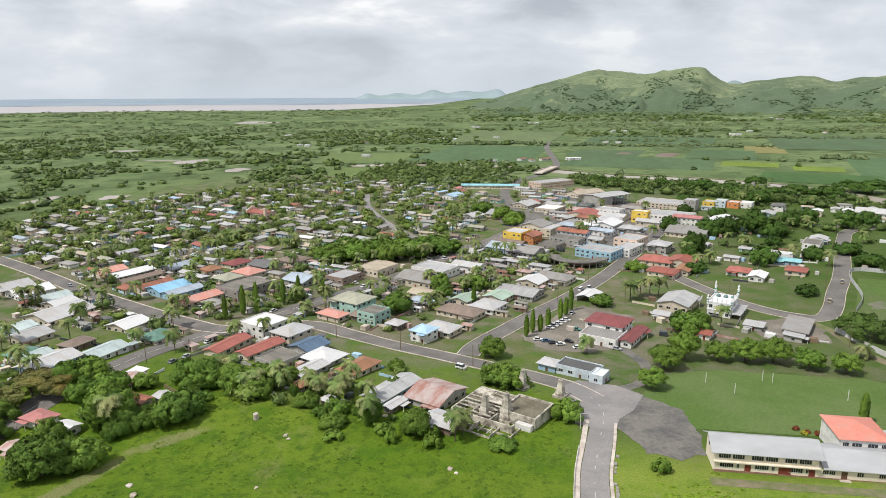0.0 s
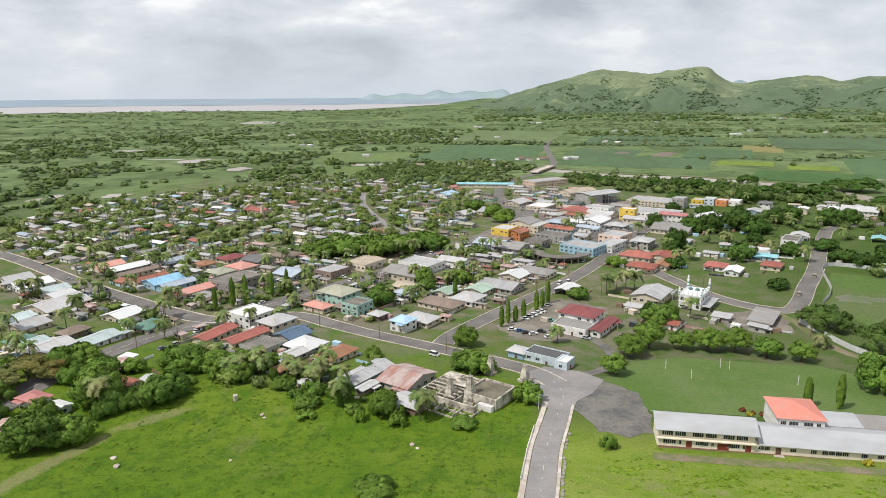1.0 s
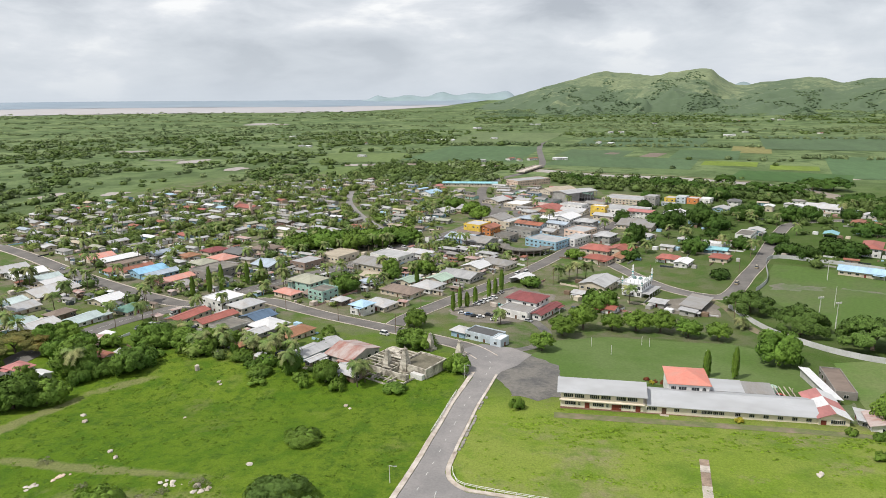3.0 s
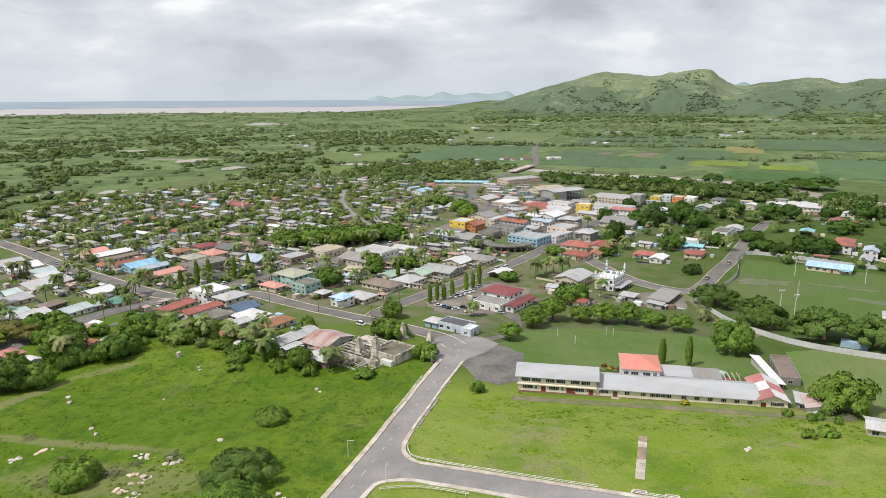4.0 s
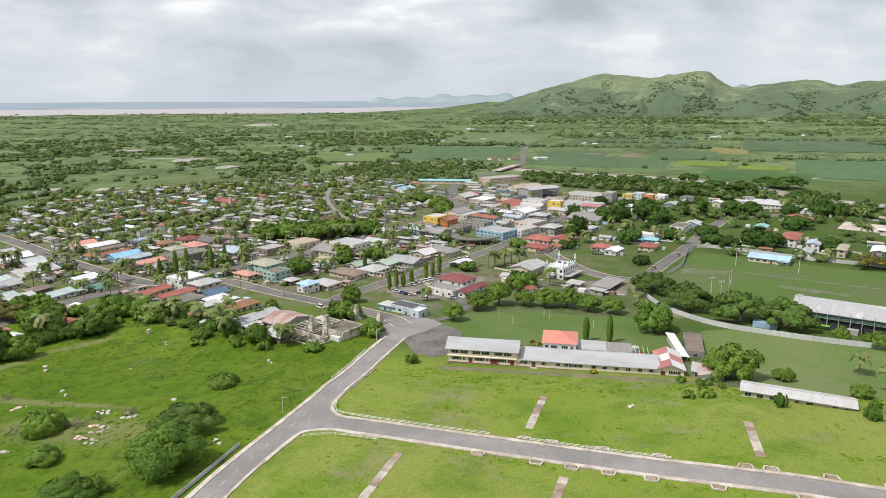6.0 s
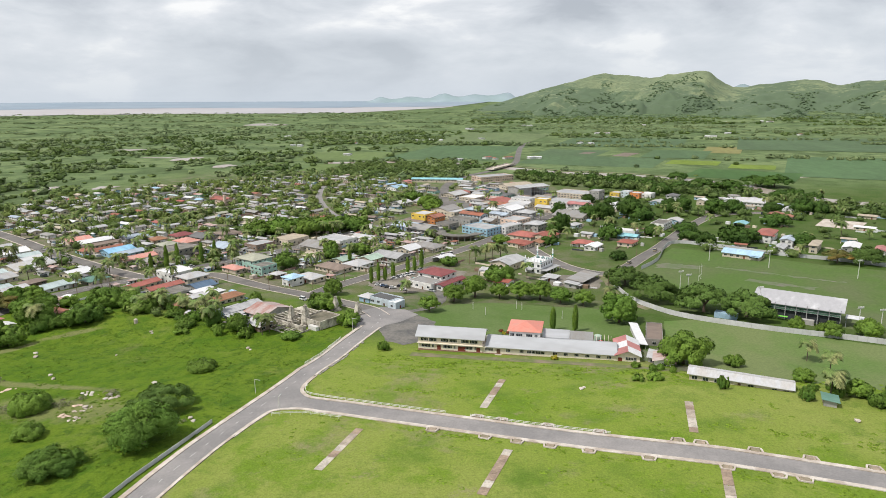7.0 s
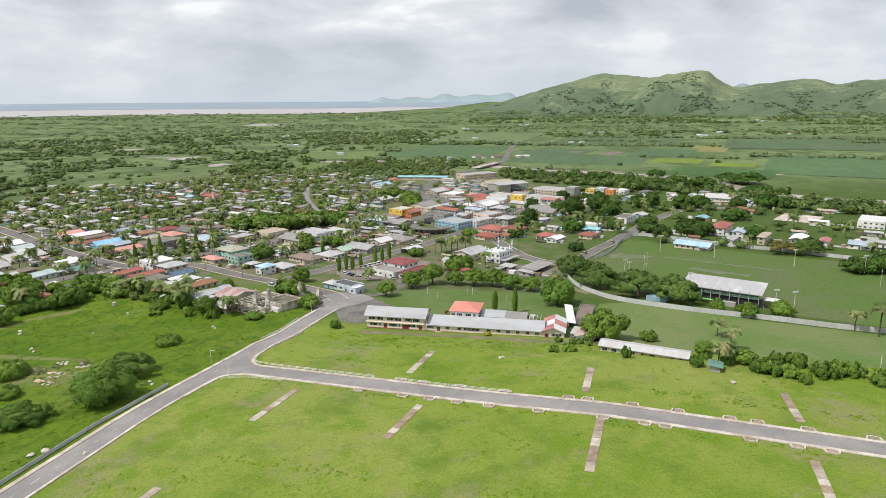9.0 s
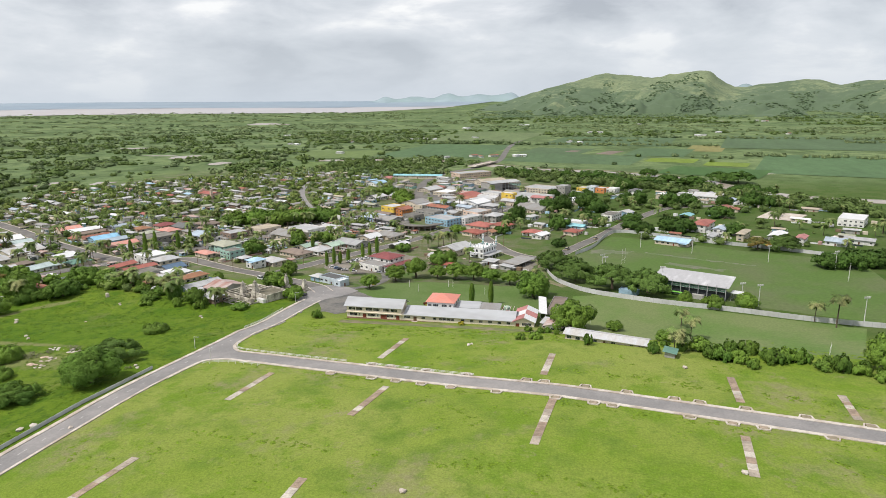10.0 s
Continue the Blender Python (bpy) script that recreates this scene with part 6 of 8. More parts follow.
part("wall", box_mesh("wall", CREAM, (73.2, 127.0, 177.4, 190.5, -1.5, 3.0)), school)
end = [(127.0, -1.5), (136.2, -1.5), (136.2, 3.2), (131.6, 5.0), (127.0, 3.2)]
part("wall", mesh_of("wall", [(a, 177.0, b) for a, b in end] + [(a, 194.0, b) for a, b in end], [[0, 1, 2, 3, 4], [9, 8, 7, 6, 5]] + [[(i + 1) % 5, i, 5 + i, 5 + (i + 1) % 5] for i in range(5)], CREAM), school)
part("plinth", box_mesh("plinth", shared("plinth red", lambda: material("faded red plinth", (0.30, 0.17, 0.13), 0.9, 0.15, 2.0, 0.3)), (45.9, 126.9, 176.95, 177.09, -1.5, 0.25)), school)
slab_roof("roof", 44.8, 74.4, 176.0, 5.75, 182.2, 8.7, GREY_ROOF, school, 0.16)
slab_roof("roof", 44.8, 74.4, 188.4, 5.75, 182.25, 8.7, GREY_ROOF, school, 0.16)
gable = [(177.1, 5.9), (187.3, 5.9), (182.2, 8.45)]
for gx in (46.0, 73.0):
    part("gable", mesh_of("gable", [(gx, a, b) for a, b in gable] + [(gx + 0.2, a, b) for a, b in gable], [[2, 1, 0], [3, 4, 5], [0, 1, 4, 3], [1, 2, 5, 4], [2, 0, 3, 5]], CREAM), school)
slab_roof("roof", 74.45, 127.6, 176.6, 2.85, 184.2, 5.4, GREY_ROOF, school)
slab_roof("roof", 74.45, 127.6, 191.4, 3.0, 184.25, 5.4, GREY_ROOF, school)
# end block, roof of faded red and white sheets
RED_SHEET, WHITE_SHEET = ROOFS["maroonpink"], ROOFS["white"]
for side, sx in ((0, 126.3), (1, 136.9)):
    for j in range(3):
        y0, y1 = 176.0 + j * 6.4, 176.0 + j * 6.4 + 6.38
        mat = (RED_SHEET if (side, j) in ((0, 0), (0, 2), (1, 1)) else WHITE_SHEET)
        verts = [(sx, y0, 3.05), (sx, y1, 3.05), (131.6, y1, 5.2), (131.6, y0, 5.2)]
        verts += [(a, b, c + 0.14) for a, b, c in verts]
        part("roof", mesh_of("roof", verts, [[0, 1, 2, 3], [7, 6, 5, 4], [0, 4, 5, 1], [1, 5, 6, 2], [2, 6, 7, 3], [3, 7, 4, 0]], mat), school, None, "faded red roof sheet" if mat is RED_SHEET else "white roof sheet")
# windows and doors of the front
for x in (48.6, 52.3, 57.3, 61.0, 66.0, 69.7):
    louvre_window(school, x, 177.08, 4.55, 3.1, 1.25, 5)
for x in (49.3, 58.6, 67.4):
    louvre_window(school, x, 177.08, 1.75, 3.6, 1.2, 6)
for x in (52.3, 61.6, 70.4):
    louvre_window(school, x, 177.08, 1.75, 0.7, 1.2, 2)
red_door = shared("school door", lambda: box_mesh("door", RED_DOOR, (-0.8, 0.8, -0.08, 0.02, 0.0, 2.1), (0.6, 0.66, -0.13, -0.08, 0.95, 1.1)))
for x in (54.9, 63.8, 65.4, 71.6):
    part("door", red_door, school, pose(x, 177.08, 0.15))
for x in (75.2, 76.9):
    louvre_window(school, x, 177.38, 1.75, 1.5, 1.1, 3)
part("door", shared("grey door", lambda: box_mesh("door", BROWN_DOOR, (-0.75, 0.75, -0.08, 0.02, 0.0, 2.1), (0.6, 0.66, -0.13, -0.08, 0.95, 1.1))), school, pose(80.0, 177.38, 0.1))
part("step", box_mesh("step", CONCRETE, (78.6, 81.4, 175.7, 177.3, -0.6, 0.1)), school)
for x in (84.0, 89.5, 92.6, 94.4, 96.2, 98.0, 103.0, 107.3, 111.6, 115.9, 120.2, 124.4):
    louvre_window(school, x, 177.38, 1.75, 1.6, 1.1, 3)
part("door", red_door, school, pose(128.6, 176.98, 0.1))
louvre_window(school, 132.8, 176.98, 1.9, 4.2, 1.2, 7)
for y in (180, 184):
    louvre_window(school, 45.98, y, 4.55, 1.8, 1.2, 3, -90)

office = empty("school_office", pose(89.6, 196.2, SCHOOL_Z), "two-storey white school block with a salmon red metal roof", "school")
FOOT.append((89.6, 196, 10))
part("wall", box_mesh("wall", WALLS["white"], (-6.6, 6.6, -7.2, 7.2, -1.5, 6.05)), office)
part("roof", mesh_of("roof", *hip_roof(14.6, 15.4, 6.0, 2.5), shared("salmon", lambda: material("salmon roof sheets", (0.58, 0.215, 0.165), 0.6, 0.08, 1.0, 0.2, (0.52, 0.24, 0.19), 0.4))), office)
part("plinth", box_mesh("plinth", RED_DOOR, (-6.65, 6.65, -7.25, -7.2, 2.55, 2.8)), office, None, "red band between the storeys")
for x, w in ((-5.2, 1.6), (-2.2, 2.6), (2.0, 2.6), (4.9, 1.2)):
    louvre_window(office, x, -7.22, 4.5, w, 1.15, 3)
for y in (-4, 0, 4):
    louvre_window(office, 6.62, y, 4.2, 1.8, 1.15, 3, 90)
annex = empty("school_annex", pose(112, 193.4, SCHOOL_Z), "low grey-roofed school annex around a small court", "school")
part("wall", box_mesh("wall", CREAM, (-14.5, 6.0, -1.5, 6.0, -1.0, 3.1)), annex)
slab_roof("roof", -15.2, -3.6, -1.8, 3.1, 6.6, 4.0, GREY_ROOF, annex)
slab_roof("roof", -3.5, 6.4, -1.8, 3.0, 6.6, 3.7, ROOFS["grey"], annex)
for k in range(4):
    part("beam", shared("court beam", lambda: box_mesh("beam", CONCRETE, (-0.12, 0.12, -1.5, 6.2, 2.8, 3.05))), annex, pose(7.6 + k * 1.7, 0, 0))
part("post", box_mesh("post", CONCRETE, (13.8, 14.0, 5.8, 6.0, -1, 2.8)), annex)

# ---- temple under construction ----
STONE = material("weathered temple plaster", (0.55, 0.51, 0.44), 0.95, 0.25, 1.0, 0.35, (0.20, 0.18, 0.15), 0.42, bump=0.3)
SOOT = material("mossy flat roof", (0.115, 0.105, 0.075), 0.95, 0.25, 1.0, 0.2, (0.17, 0.155, 0.115), 0.45, bump=0.2)


def spire(x, y, h, wide):
    """A curved, ribbed temple tower with a notched disc and a finial."""
    verts, faces = [], []
    plan = []
    for i in range(16):
        a = 2 * math.pi * i / 16
        r = 1.0 if i % 4 in (1, 2, 3) else 1.22
        plan.append((r * max(-0.82, min(0.82, 1.15 * math.cos(a))), r * max(-0.82, min(0.82, 1.15 * math.sin(a)))))
    levels = 11
    for j in range(levels):
        s = j / (levels - 1)
        size = wide / 2 * (1 - 0.62 * s**1.5) * (1.0 if j % 2 == 0 else 0.95)
        verts += [(px * size, py * size, h * 0.86 * s) for px, py in plan]
    for j in range(levels - 1):
        for i in range(16):
            faces.append([j * 16 + i, j * 16 + (i + 1) % 16, (j + 1) * 16 + (i + 1) % 16, (j + 1) * 16 + i])
    faces.append([(levels - 1) * 16 + i for i in range(16)])
    z = land(x, y)
    root = empty("temple_spire", pose(x, y, z + 0.4, 0, 0, -25), "weathered pale plaster temple tower, tapering in ribs", "temple tower", "temple towers")
    part("tower", mesh_of("tower", verts, faces, STONE), root)
    base = wide / 2 * 1.15
    part("base", box_mesh("base", STONE, (-base, base, -base, base, -1.5, 0.6)), root)
    bm = bmesh.new()
    bmesh.ops.create_cone(bm, cap_ends=True, segments=14, radius1=wide * 0.22, radius2=wide * 0.22, depth=h * 0.05, matrix=Matrix.Translation((0, 0, h * 0.885)))
    bmesh.ops.create_cone(bm, cap_ends=True, segments=10, radius1=wide * 0.13, radius2=0.03, depth=h * 0.1, matrix=Matrix.Translation((0, 0, h * 0.96)))
    me = bpy.data.meshes.new("finial")
    bm.to_mesh(me)
    bm.free()
    me.materials.append(STONE)
    part("finial", me, root)
    return root


spire(-21.6, 199.0, 9.4, 4.0)
spire(-14.4, 199.0, 10.4, 4.4)
spire(-10.7, 228.0, 7.6, 3.6)
spire(3.2, 222.4, 6.8, 3.8)
temple = empty("temple_hall", pose(-16.5, 202.5, land(-12, 203), 0, 0, -25), "unfinished concrete temple compound with a dark flat roof", "temple")
FOOT.append((-12, 205, 18))
part("hall", box_mesh("hall", STONE, (1.5, 14.5, -3.5, 10.0, -2, 3.6)), temple)
part("roof", box_mesh("roof", SOOT, (2.0, 14.0, -3.0, 9.5, 3.6, 3.7)), temple, None, "dark mossy flat roof")
part("parapet", box_mesh("parapet", STONE, (1.4, 14.6, -3.6, -3.0, 3.6, 4.4), (1.4, 14.6, 9.5, 10.1, 3.6, 4.4), (1.4, 2.0, -3.0, 9.5, 3.6, 4.4), (14.0, 14.6, -3.0, 9.5, 3.6, 4.4)), temple)
part("porch", box_mesh("porch", WALLS["white"], (8.5, 14.0, -5.6, -3.7, -3, 2.4)), temple, None, "white plastered porch")
for k, (x0, x1, y0, y1, z1) in enumerate(((-14, -13.5, -9, 10, 3.2), (-14, 9.4, -9.5, -9, 2.9), (-13.5, 1.3, 9.5, 10, 3.4), (-7.2, -6.8, -9, 9.5, 3.1), (-13.5, 1.3, -0.2, 0.2, 3.1), (0.8, 1.3, -9, -3.8, 3.0), (-13.5, 1.3, 4.6, 5.0, 3.1), (8.9, 9.4, -9, -7.6, 2.9))):
    part("wall", box_mesh("wall", STONE, (x0, x1, y0, y1, -3.0, z1)), temple)
for k in range(7):
    part("beam", box_mesh("beam", STONE, (-13.4, 0.7, -8.0 + k * 2.4 + 0.5 * (k > 3), -7.7 + k * 2.4 + 0.5 * (k > 3), 3.15 + 0.02 * k, 3.5 + 0.02 * k)), temple)
part("deck", box_mesh("deck", SOOT, (-13.4, -7.3, 0.3, 4.5, 2.7, 3.0), (-6.7, 0.7, 5.1, 9.4, 2.7, 3.0), (-6.7, 0.7, -8.9, -0.3, 1.2, 1.4)), temple, None, "stained concrete deck")
part("deck", box_mesh("deck", STONE, (-13.4, -7.3, 5.2, 9.4, 3.15, 3.45), (-6.7, 0.7, 0.6, 4.5, 3.5, 3.75)), temple, None, "stained bare concrete roof slab")
for x0, x1, y0, y1, z1 in ((-9.5, 5.0, -16.0, -15.6, 0.9), (-9.5, -9.1, -15.6, -9.6, 1.6), (4.6, 5.0, -15.6, -9.6, 1.4), (-3.0, -2.6, -15.6, -9.6, 1.5), (-9.1, 4.6, -12.6, -12.3, 1.3), (5.0, 10.5, -12.0, -11.7, 1.0), (10.2, 10.5, -11.7, -5.8, 1.2)):
    part("courtyard_wall", box_mesh("courtyard_wall", STONE, (x0, x1, y0, y1, -4.0, z1)), temple, None, "stained roofless courtyard wall")
for k in range(5):
    part("lintel", box_mesh("lintel", STONE, (-9.0 + k * 3.1, -8.7 + k * 3.1, -15.5, -9.6, 1.5, 1.75)), temple)
part("boundary_wall", box_mesh("boundary_wall", WALLS["white"], (-12.5, 3.0, -18.2, -17.9, -4.5, 0.2), (-12.5, -12.2, -17.9, -8, -4.5, 0.4)), temple, None, "low white boundary wall")

# ---- mosque ----
MOSQUE_WHITE = material("white mosque render", (0.76, 0.76, 0.77), 0.8, 0.06, 2.0, 0.3, (0.66, 0.66, 0.66), 0.35)
DOME_GREEN = material("grey-green dome paint", (0.14, 0.23, 0.22), 0.5, 0.12, 2.0, 0.5)
TEAL = material("teal minaret band", (0.10, 0.38, 0.36), 0.5, 0.1, 2.0, 0.5)


def lathe(profile, n=12):
    verts, faces = [], []
    for r, z in profile:
        verts += [(r * math.cos(2 * math.pi * i / n), r * math.sin(2 * math.pi * i / n), z) for i in range(n)]
    for j in range(len(profile) - 1):
        for i in range(n):
            faces.append([j * n + i, j * n + (i + 1) % n, (j + 1) * n + (i + 1) % n, (j + 1) * n + i])
    return verts, faces


mosque = empty("mosque", pose(85.6, 342.0, land(84.1, 339.1), 0, 0, -25), "white two-storey mosque with dark domes and slim minarets", "mosque")
FOOT.append((84.1, 339.1, 13))
MW, MD, MH = 5.6, 8.0, 7.0
part("hall", box_mesh("hall", MOSQUE_WHITE, (-MW, MW, -MD, MD, -1.5, MH)), mosque)
part("parapet", box_mesh("parapet", MOSQUE_WHITE, (-MW - 0.2, MW + 0.2, -MD - 0.2, -MD + 0.1, MH, MH + 0.7), (-MW - 0.2, MW + 0.2, MD - 0.1, MD + 0.2, MH, MH + 0.7), (-MW - 0.2, -MW + 0.1, -MD + 0.1, MD - 0.1, MH, MH + 0.7), (MW - 0.1, MW + 0.2, -MD + 0.1, MD - 0.1, MH, MH + 0.7)), mosque)
part("cornice", box_mesh("cornice", MOSQUE_WHITE, (-MW - 0.35, MW + 0.35, -MD - 0.35, MD + 0.35, 3.4, 3.65)), mosque)
dome = shared("dome", lambda: mesh_of("dome", *lathe([(1.15, 0), (1.25, 0.4), (1.1, 0.85), (0.7, 1.25), (0.22, 1.5), (0.05, 2.0)]), DOME_GREEN, True))
for x, y in ((-3.2, 4.5), (0.4, 4.5), (3.9, 4.5)):
    part("dome", dome, mosque, pose(x, y, MH))
minaret = shared("minaret", lambda: mesh_of("minaret", *lathe([(0.5, 0), (0.5, 5.2), (0.75, 5.3), (0.75, 5.6), (0.4, 5.7), (0.4, 7.0), (0.55, 7.1), (0.05, 8.4)], 10), MOSQUE_WHITE))
short = shared("small turret", lambda: mesh_of("turret", *lathe([(0.3, 0), (0.3, 1.6), (0.45, 1.7), (0.05, 2.5)], 8), MOSQUE_WHITE))
for x, y, s in ((-MW, -MD, 0.6), (-MW, MD, 1.0), (MW, MD, 0.95), (MW, -MD, 0.6)):
    m = part("minaret", minaret, mosque, pose(x, y, MH - 1.0) @ Matrix.Diagonal((1, 1, s, 1)))
    for z in (1.6, 3.6):
        part("band", shared("minaret band", lambda: mesh_of("band", *lathe([(0.53, 0), (0.53, 0.7)], 10), TEAL)), m, pose(0, 0, z), "teal band")
for k in range(1, 5):
    part("turret", short, mosque, pose(-MW + k * MW * 2 / 5, -MD, MH + 0.6))
    part("turret", short, mosque, pose(MW, -MD + k * MD * 2 / 5, MH + 0.6))
for k in range(3):
    for z in (1.7, 5.2):
        louvre_window(mosque, -4 + 4 * k, -MD - 0.02, z, 1.6, 1.7, 2)
for k in range(5):
    louvre_window(mosque, MW + 0.02, -6.4 + 3.2 * k, 5.2, 1.3, 1.8, 2, 90)
part("veranda_roof", box_mesh("veranda_roof", ROOFS["palegrey"], (MW + 0.1, MW + 5.0, -MD - 1, MD + 2, 2.7, 2.85)), mosque, None, "pale grey lean-to roof")
for k in range(5):
    part("veranda_post", shared("veranda post", lambda: box_mesh("veranda_post", FRAME_WHITE, (-0.1, 0.1, -0.1, 0.1, -1, 2.7))), mosque, pose(MW + 4.7, -MD + k * 4.2, 0))
part("veranda_roof", box_mesh("veranda_roof", ROOFS["palegrey"], (-MW + 1, 1.0, -MD - 3.4, -MD - 0.1, 2.6, 2.75)), mosque, None, "pale grey porch roof")

# ---- sports ground ----
FENCE_SHEET = material("grey fence sheeting", (0.56, 0.56, 0.57), 0.6, 0.1, 0.7, 0.1, (0.46, 0.46, 0.46), 0.45, world_space=True)


def fence(points, h, label):
    """Sheet panels between posts along a line; each panel a mesh of its own."""
    line = line_through(points, 3.0)
    root = empty("fence", Matrix.Identity(4), label, "fence")
    for a, b in zip(line, line[1:]):
        d = (b - a).normalized()
        s = Vector((-d.y, d.x, 0)) * 0.04
        za, zb = land(a.x, a.y), land(b.x, b.y)
        e = b - d * 0.06
        verts = [(p.x + q.x, p.y + q.y, z) for p, z0 in ((a, za), (e, zb)) for z in (z0 - 0.3, z0 + h + random.uniform(-0.04, 0.04)) for q in (s, -s)]
        part("panel", mesh_of("panel", verts, [[0, 2, 6, 4], [1, 5, 7, 3], [2, 3, 7, 6], [0, 1, 3, 2], [4, 6, 7, 5]], FENCE_SHEET), root)
        part("post", shared(("fence post", h), lambda: box_mesh("post", STEEL, (-0.06, 0.06, -0.06, 0.06, -0.3, h + 0.1))), root, pose(a.x, a.y, za))
    return root


fence([(129.5, 316), (137, 285), (146.5, 261), (162, 242), (191, 230), (230, 222), (254, 216), (277, 212), (296, 210)], 2.5, "long grey metal sheet fence along the sports ground")
fence([(150, 345), (162, 368), (177, 421), (205, 416), (243, 396), (279, 383), (314, 366), (362, 340)], 2.5, "long grey metal sheet fence behind the pitch")
for k in range(20):  # posts of the open side
    y = 214 + k * 6.4
    tagged(new("fence_post", shared("thin post", lambda: box_mesh("fence_post", TIMBER, (-0.07, 0.07, -0.07, 0.07, -0.3, 2.4)))), "dark thin fence post beside the pitch", "fence post", "fence posts by the pitch").matrix_basis = pose(299 + k * 2.1, y, land(299 + k * 2.1, y))

stand = empty("grandstand", pose(214.4, 251.6, land(217, 250), 0, 0, -22), "grandstand with a pale metal roof and dark seating", "grandstand")
FOOT.append((217, 250, 20))
STAND_ROOF = material("pale stand roof sheets", (0.38, 0.375, 0.39), 0.55, 0.1, 0.7, 0.12, (0.62, 0.62, 0.63), 0.2, stretch=(1, 0.4, 1))
DARK_SEAT = material("dark stand interior", (0.05, 0.055, 0.06), 0.8, 0.2, 1.0, 0.2)
NET_GREEN = material("green stand mesh", (0.10, 0.19, 0.14), 0.8, 0.2, 1.0, 0.2)
slab_roof("roof", -19.5, 19.5, -8.5, 7.2, 8.0, 9.6, STAND_ROOF, stand, 0.25)
for k in range(8):
    part("tier", box_mesh("tier", DARK_SEAT, (-18, 18, -6.0 + k * 1.4, -4.6 + k * 1.4, -1, 4.6 - k * 0.5)), stand)
for k in range(9):
    part("column", shared("stand column", lambda: box_mesh("column", STEEL, (-0.15, 0.15, -0.15, 0.15, -1, 8.2))), stand, pose(-18 + k * 4.5, -8.0, 0))
part("screen", box_mesh("screen", NET_GREEN, (-18.2, 18.2, -7.6, -7.5, 4.8, 6.8)), stand, None, "green mesh screen")
for z in (4.8, 5.8, 6.9):
    part("rail", box_mesh("rail", STEEL, (-18.3, 18.3, -7.75, -7.65, z, z + 0.1)), stand)
part("back_wall", box_mesh("back_wall", DARK_SEAT, (-18, 18, -6.6, -6.2, -1, 4.8)), stand)
part("side_roof", box_mesh("side_roof", ROOFS["white"], (19.8, 27, -5.5, 0.5, 4.4, 4.55)), stand, None, "white flat side roof")
for x, y in ((20.2, -5.2), (26.6, -5.2), (26.6, 0.2), (20.2, 0.2)):
    part("side_post", shared("side post", lambda: box_mesh("side_post", STEEL, (-0.1, 0.1, -0.1, 0.1, -1, 4.4))), stand, pose(x, y, 0))
part("kiosk", box_mesh("kiosk", WALLS["grey"], (2, 8, -11, -8.6, -1, 2.4)), stand)
part("awning", box_mesh("awning", shared("lime", lambda: material("lime green awning", (0.22, 0.62, 0.10), 0.6, 0.1)), (-15, -3, -10.5, -8.6, 2.0, 2.12)), stand, None, "lime green awning")
tagged(new("canteen_shed", box_mesh("canteen_shed", WALLS["blue"], (-5, 5, -2, 2, -0.5, 2.6))), "small blue canteen shed under the trees", "shed").matrix_basis = pose(181, 244, land(181, 244), 0, 0, -22)


def floodlight(x, y, h):
    z = land(x, y)
    root = empty("floodlight", pose(x, y, z, 0, 0, 20), "tall white floodlight pole beside the pitch", "floodlight", "stadium floodlights")
    part("pole", shared(("flood", h), lambda: mesh_of("pole", *lathe([(0.22, -0.5), (0.14, h)], 8), FRAME_WHITE)), root)
    part("crossbar", shared("flood bar", lambda: box_mesh("crossbar", FRAME_WHITE, (-1.4, 1.4, -0.08, 0.08, -0.1, 0.1))), root, pose(0, 0, h - 0.3))
    for k in range(3):
        part("lamp", shared("flood lamp", lambda: box_mesh("lamp", FRAME_WHITE, (-0.35, 0.35, -0.25, 0.1, -0.35, 0.35))), root, pose(-1.1 + 1.1 * k, -0.1, h + 0.2))


for x, y, h in ((195, 371, 11), (228, 357, 11), (272, 338.5, 11), (307, 325.6, 11.5), (167.5, 300, 10), (199, 259, 12), (169, 283, 12.5), (243, 233, 11), (285, 217, 12), (236, 238, 10)):
    floodlight(x, y, h)


def goal_posts(x, y, turn, h, label="white rugby goal posts"):
    root = empty("goal_posts", pose(x, y, land(x, y), 0, 0, turn), label, "goal posts")
    for s in (-1, 1):
        part("upright", shared(("upright", h), lambda: mesh_of("upright", *lathe([(0.08, -0.2), (0.06, h)], 6), FRAME_WHITE)), root, pose(s * 2.8, 0, 0))
    part("crossbar", shared("goal bar", lambda: box_mesh("crossbar", FRAME_WHITE, (-2.8, 2.8, -0.06, 0.06, 2.95, 3.07))), root)


goal_posts(181, 319, 68, 10)
goal_posts(306, 300, 68, 10)
goal_posts(160, 188, 68, 5, "white goal posts on the playing field")
goal_posts(252, 158, 68, 4, "white goal posts on the playing field")
for x, y in ((58, 246), (66, 236), (80, 252), (83, 250), (104, 236)):
    tagged(new("field_post", shared("white post", lambda: box_mesh("field_post", FRAME_WHITE, (-0.09, 0.09, -0.09, 0.09, -0.2, 4.2)))), "white post standing on the school field", "post", "white field posts").matrix_basis = pose(x, y, land(x, y))

# ---- long shed beside the playing field ----
house(167.5, 152.6, -14, 34.0, 9.0, 3.1, "gable", "x", "silver", "cream", 1, name="long_shed", label="long low shed with a pale weathered metal roof")

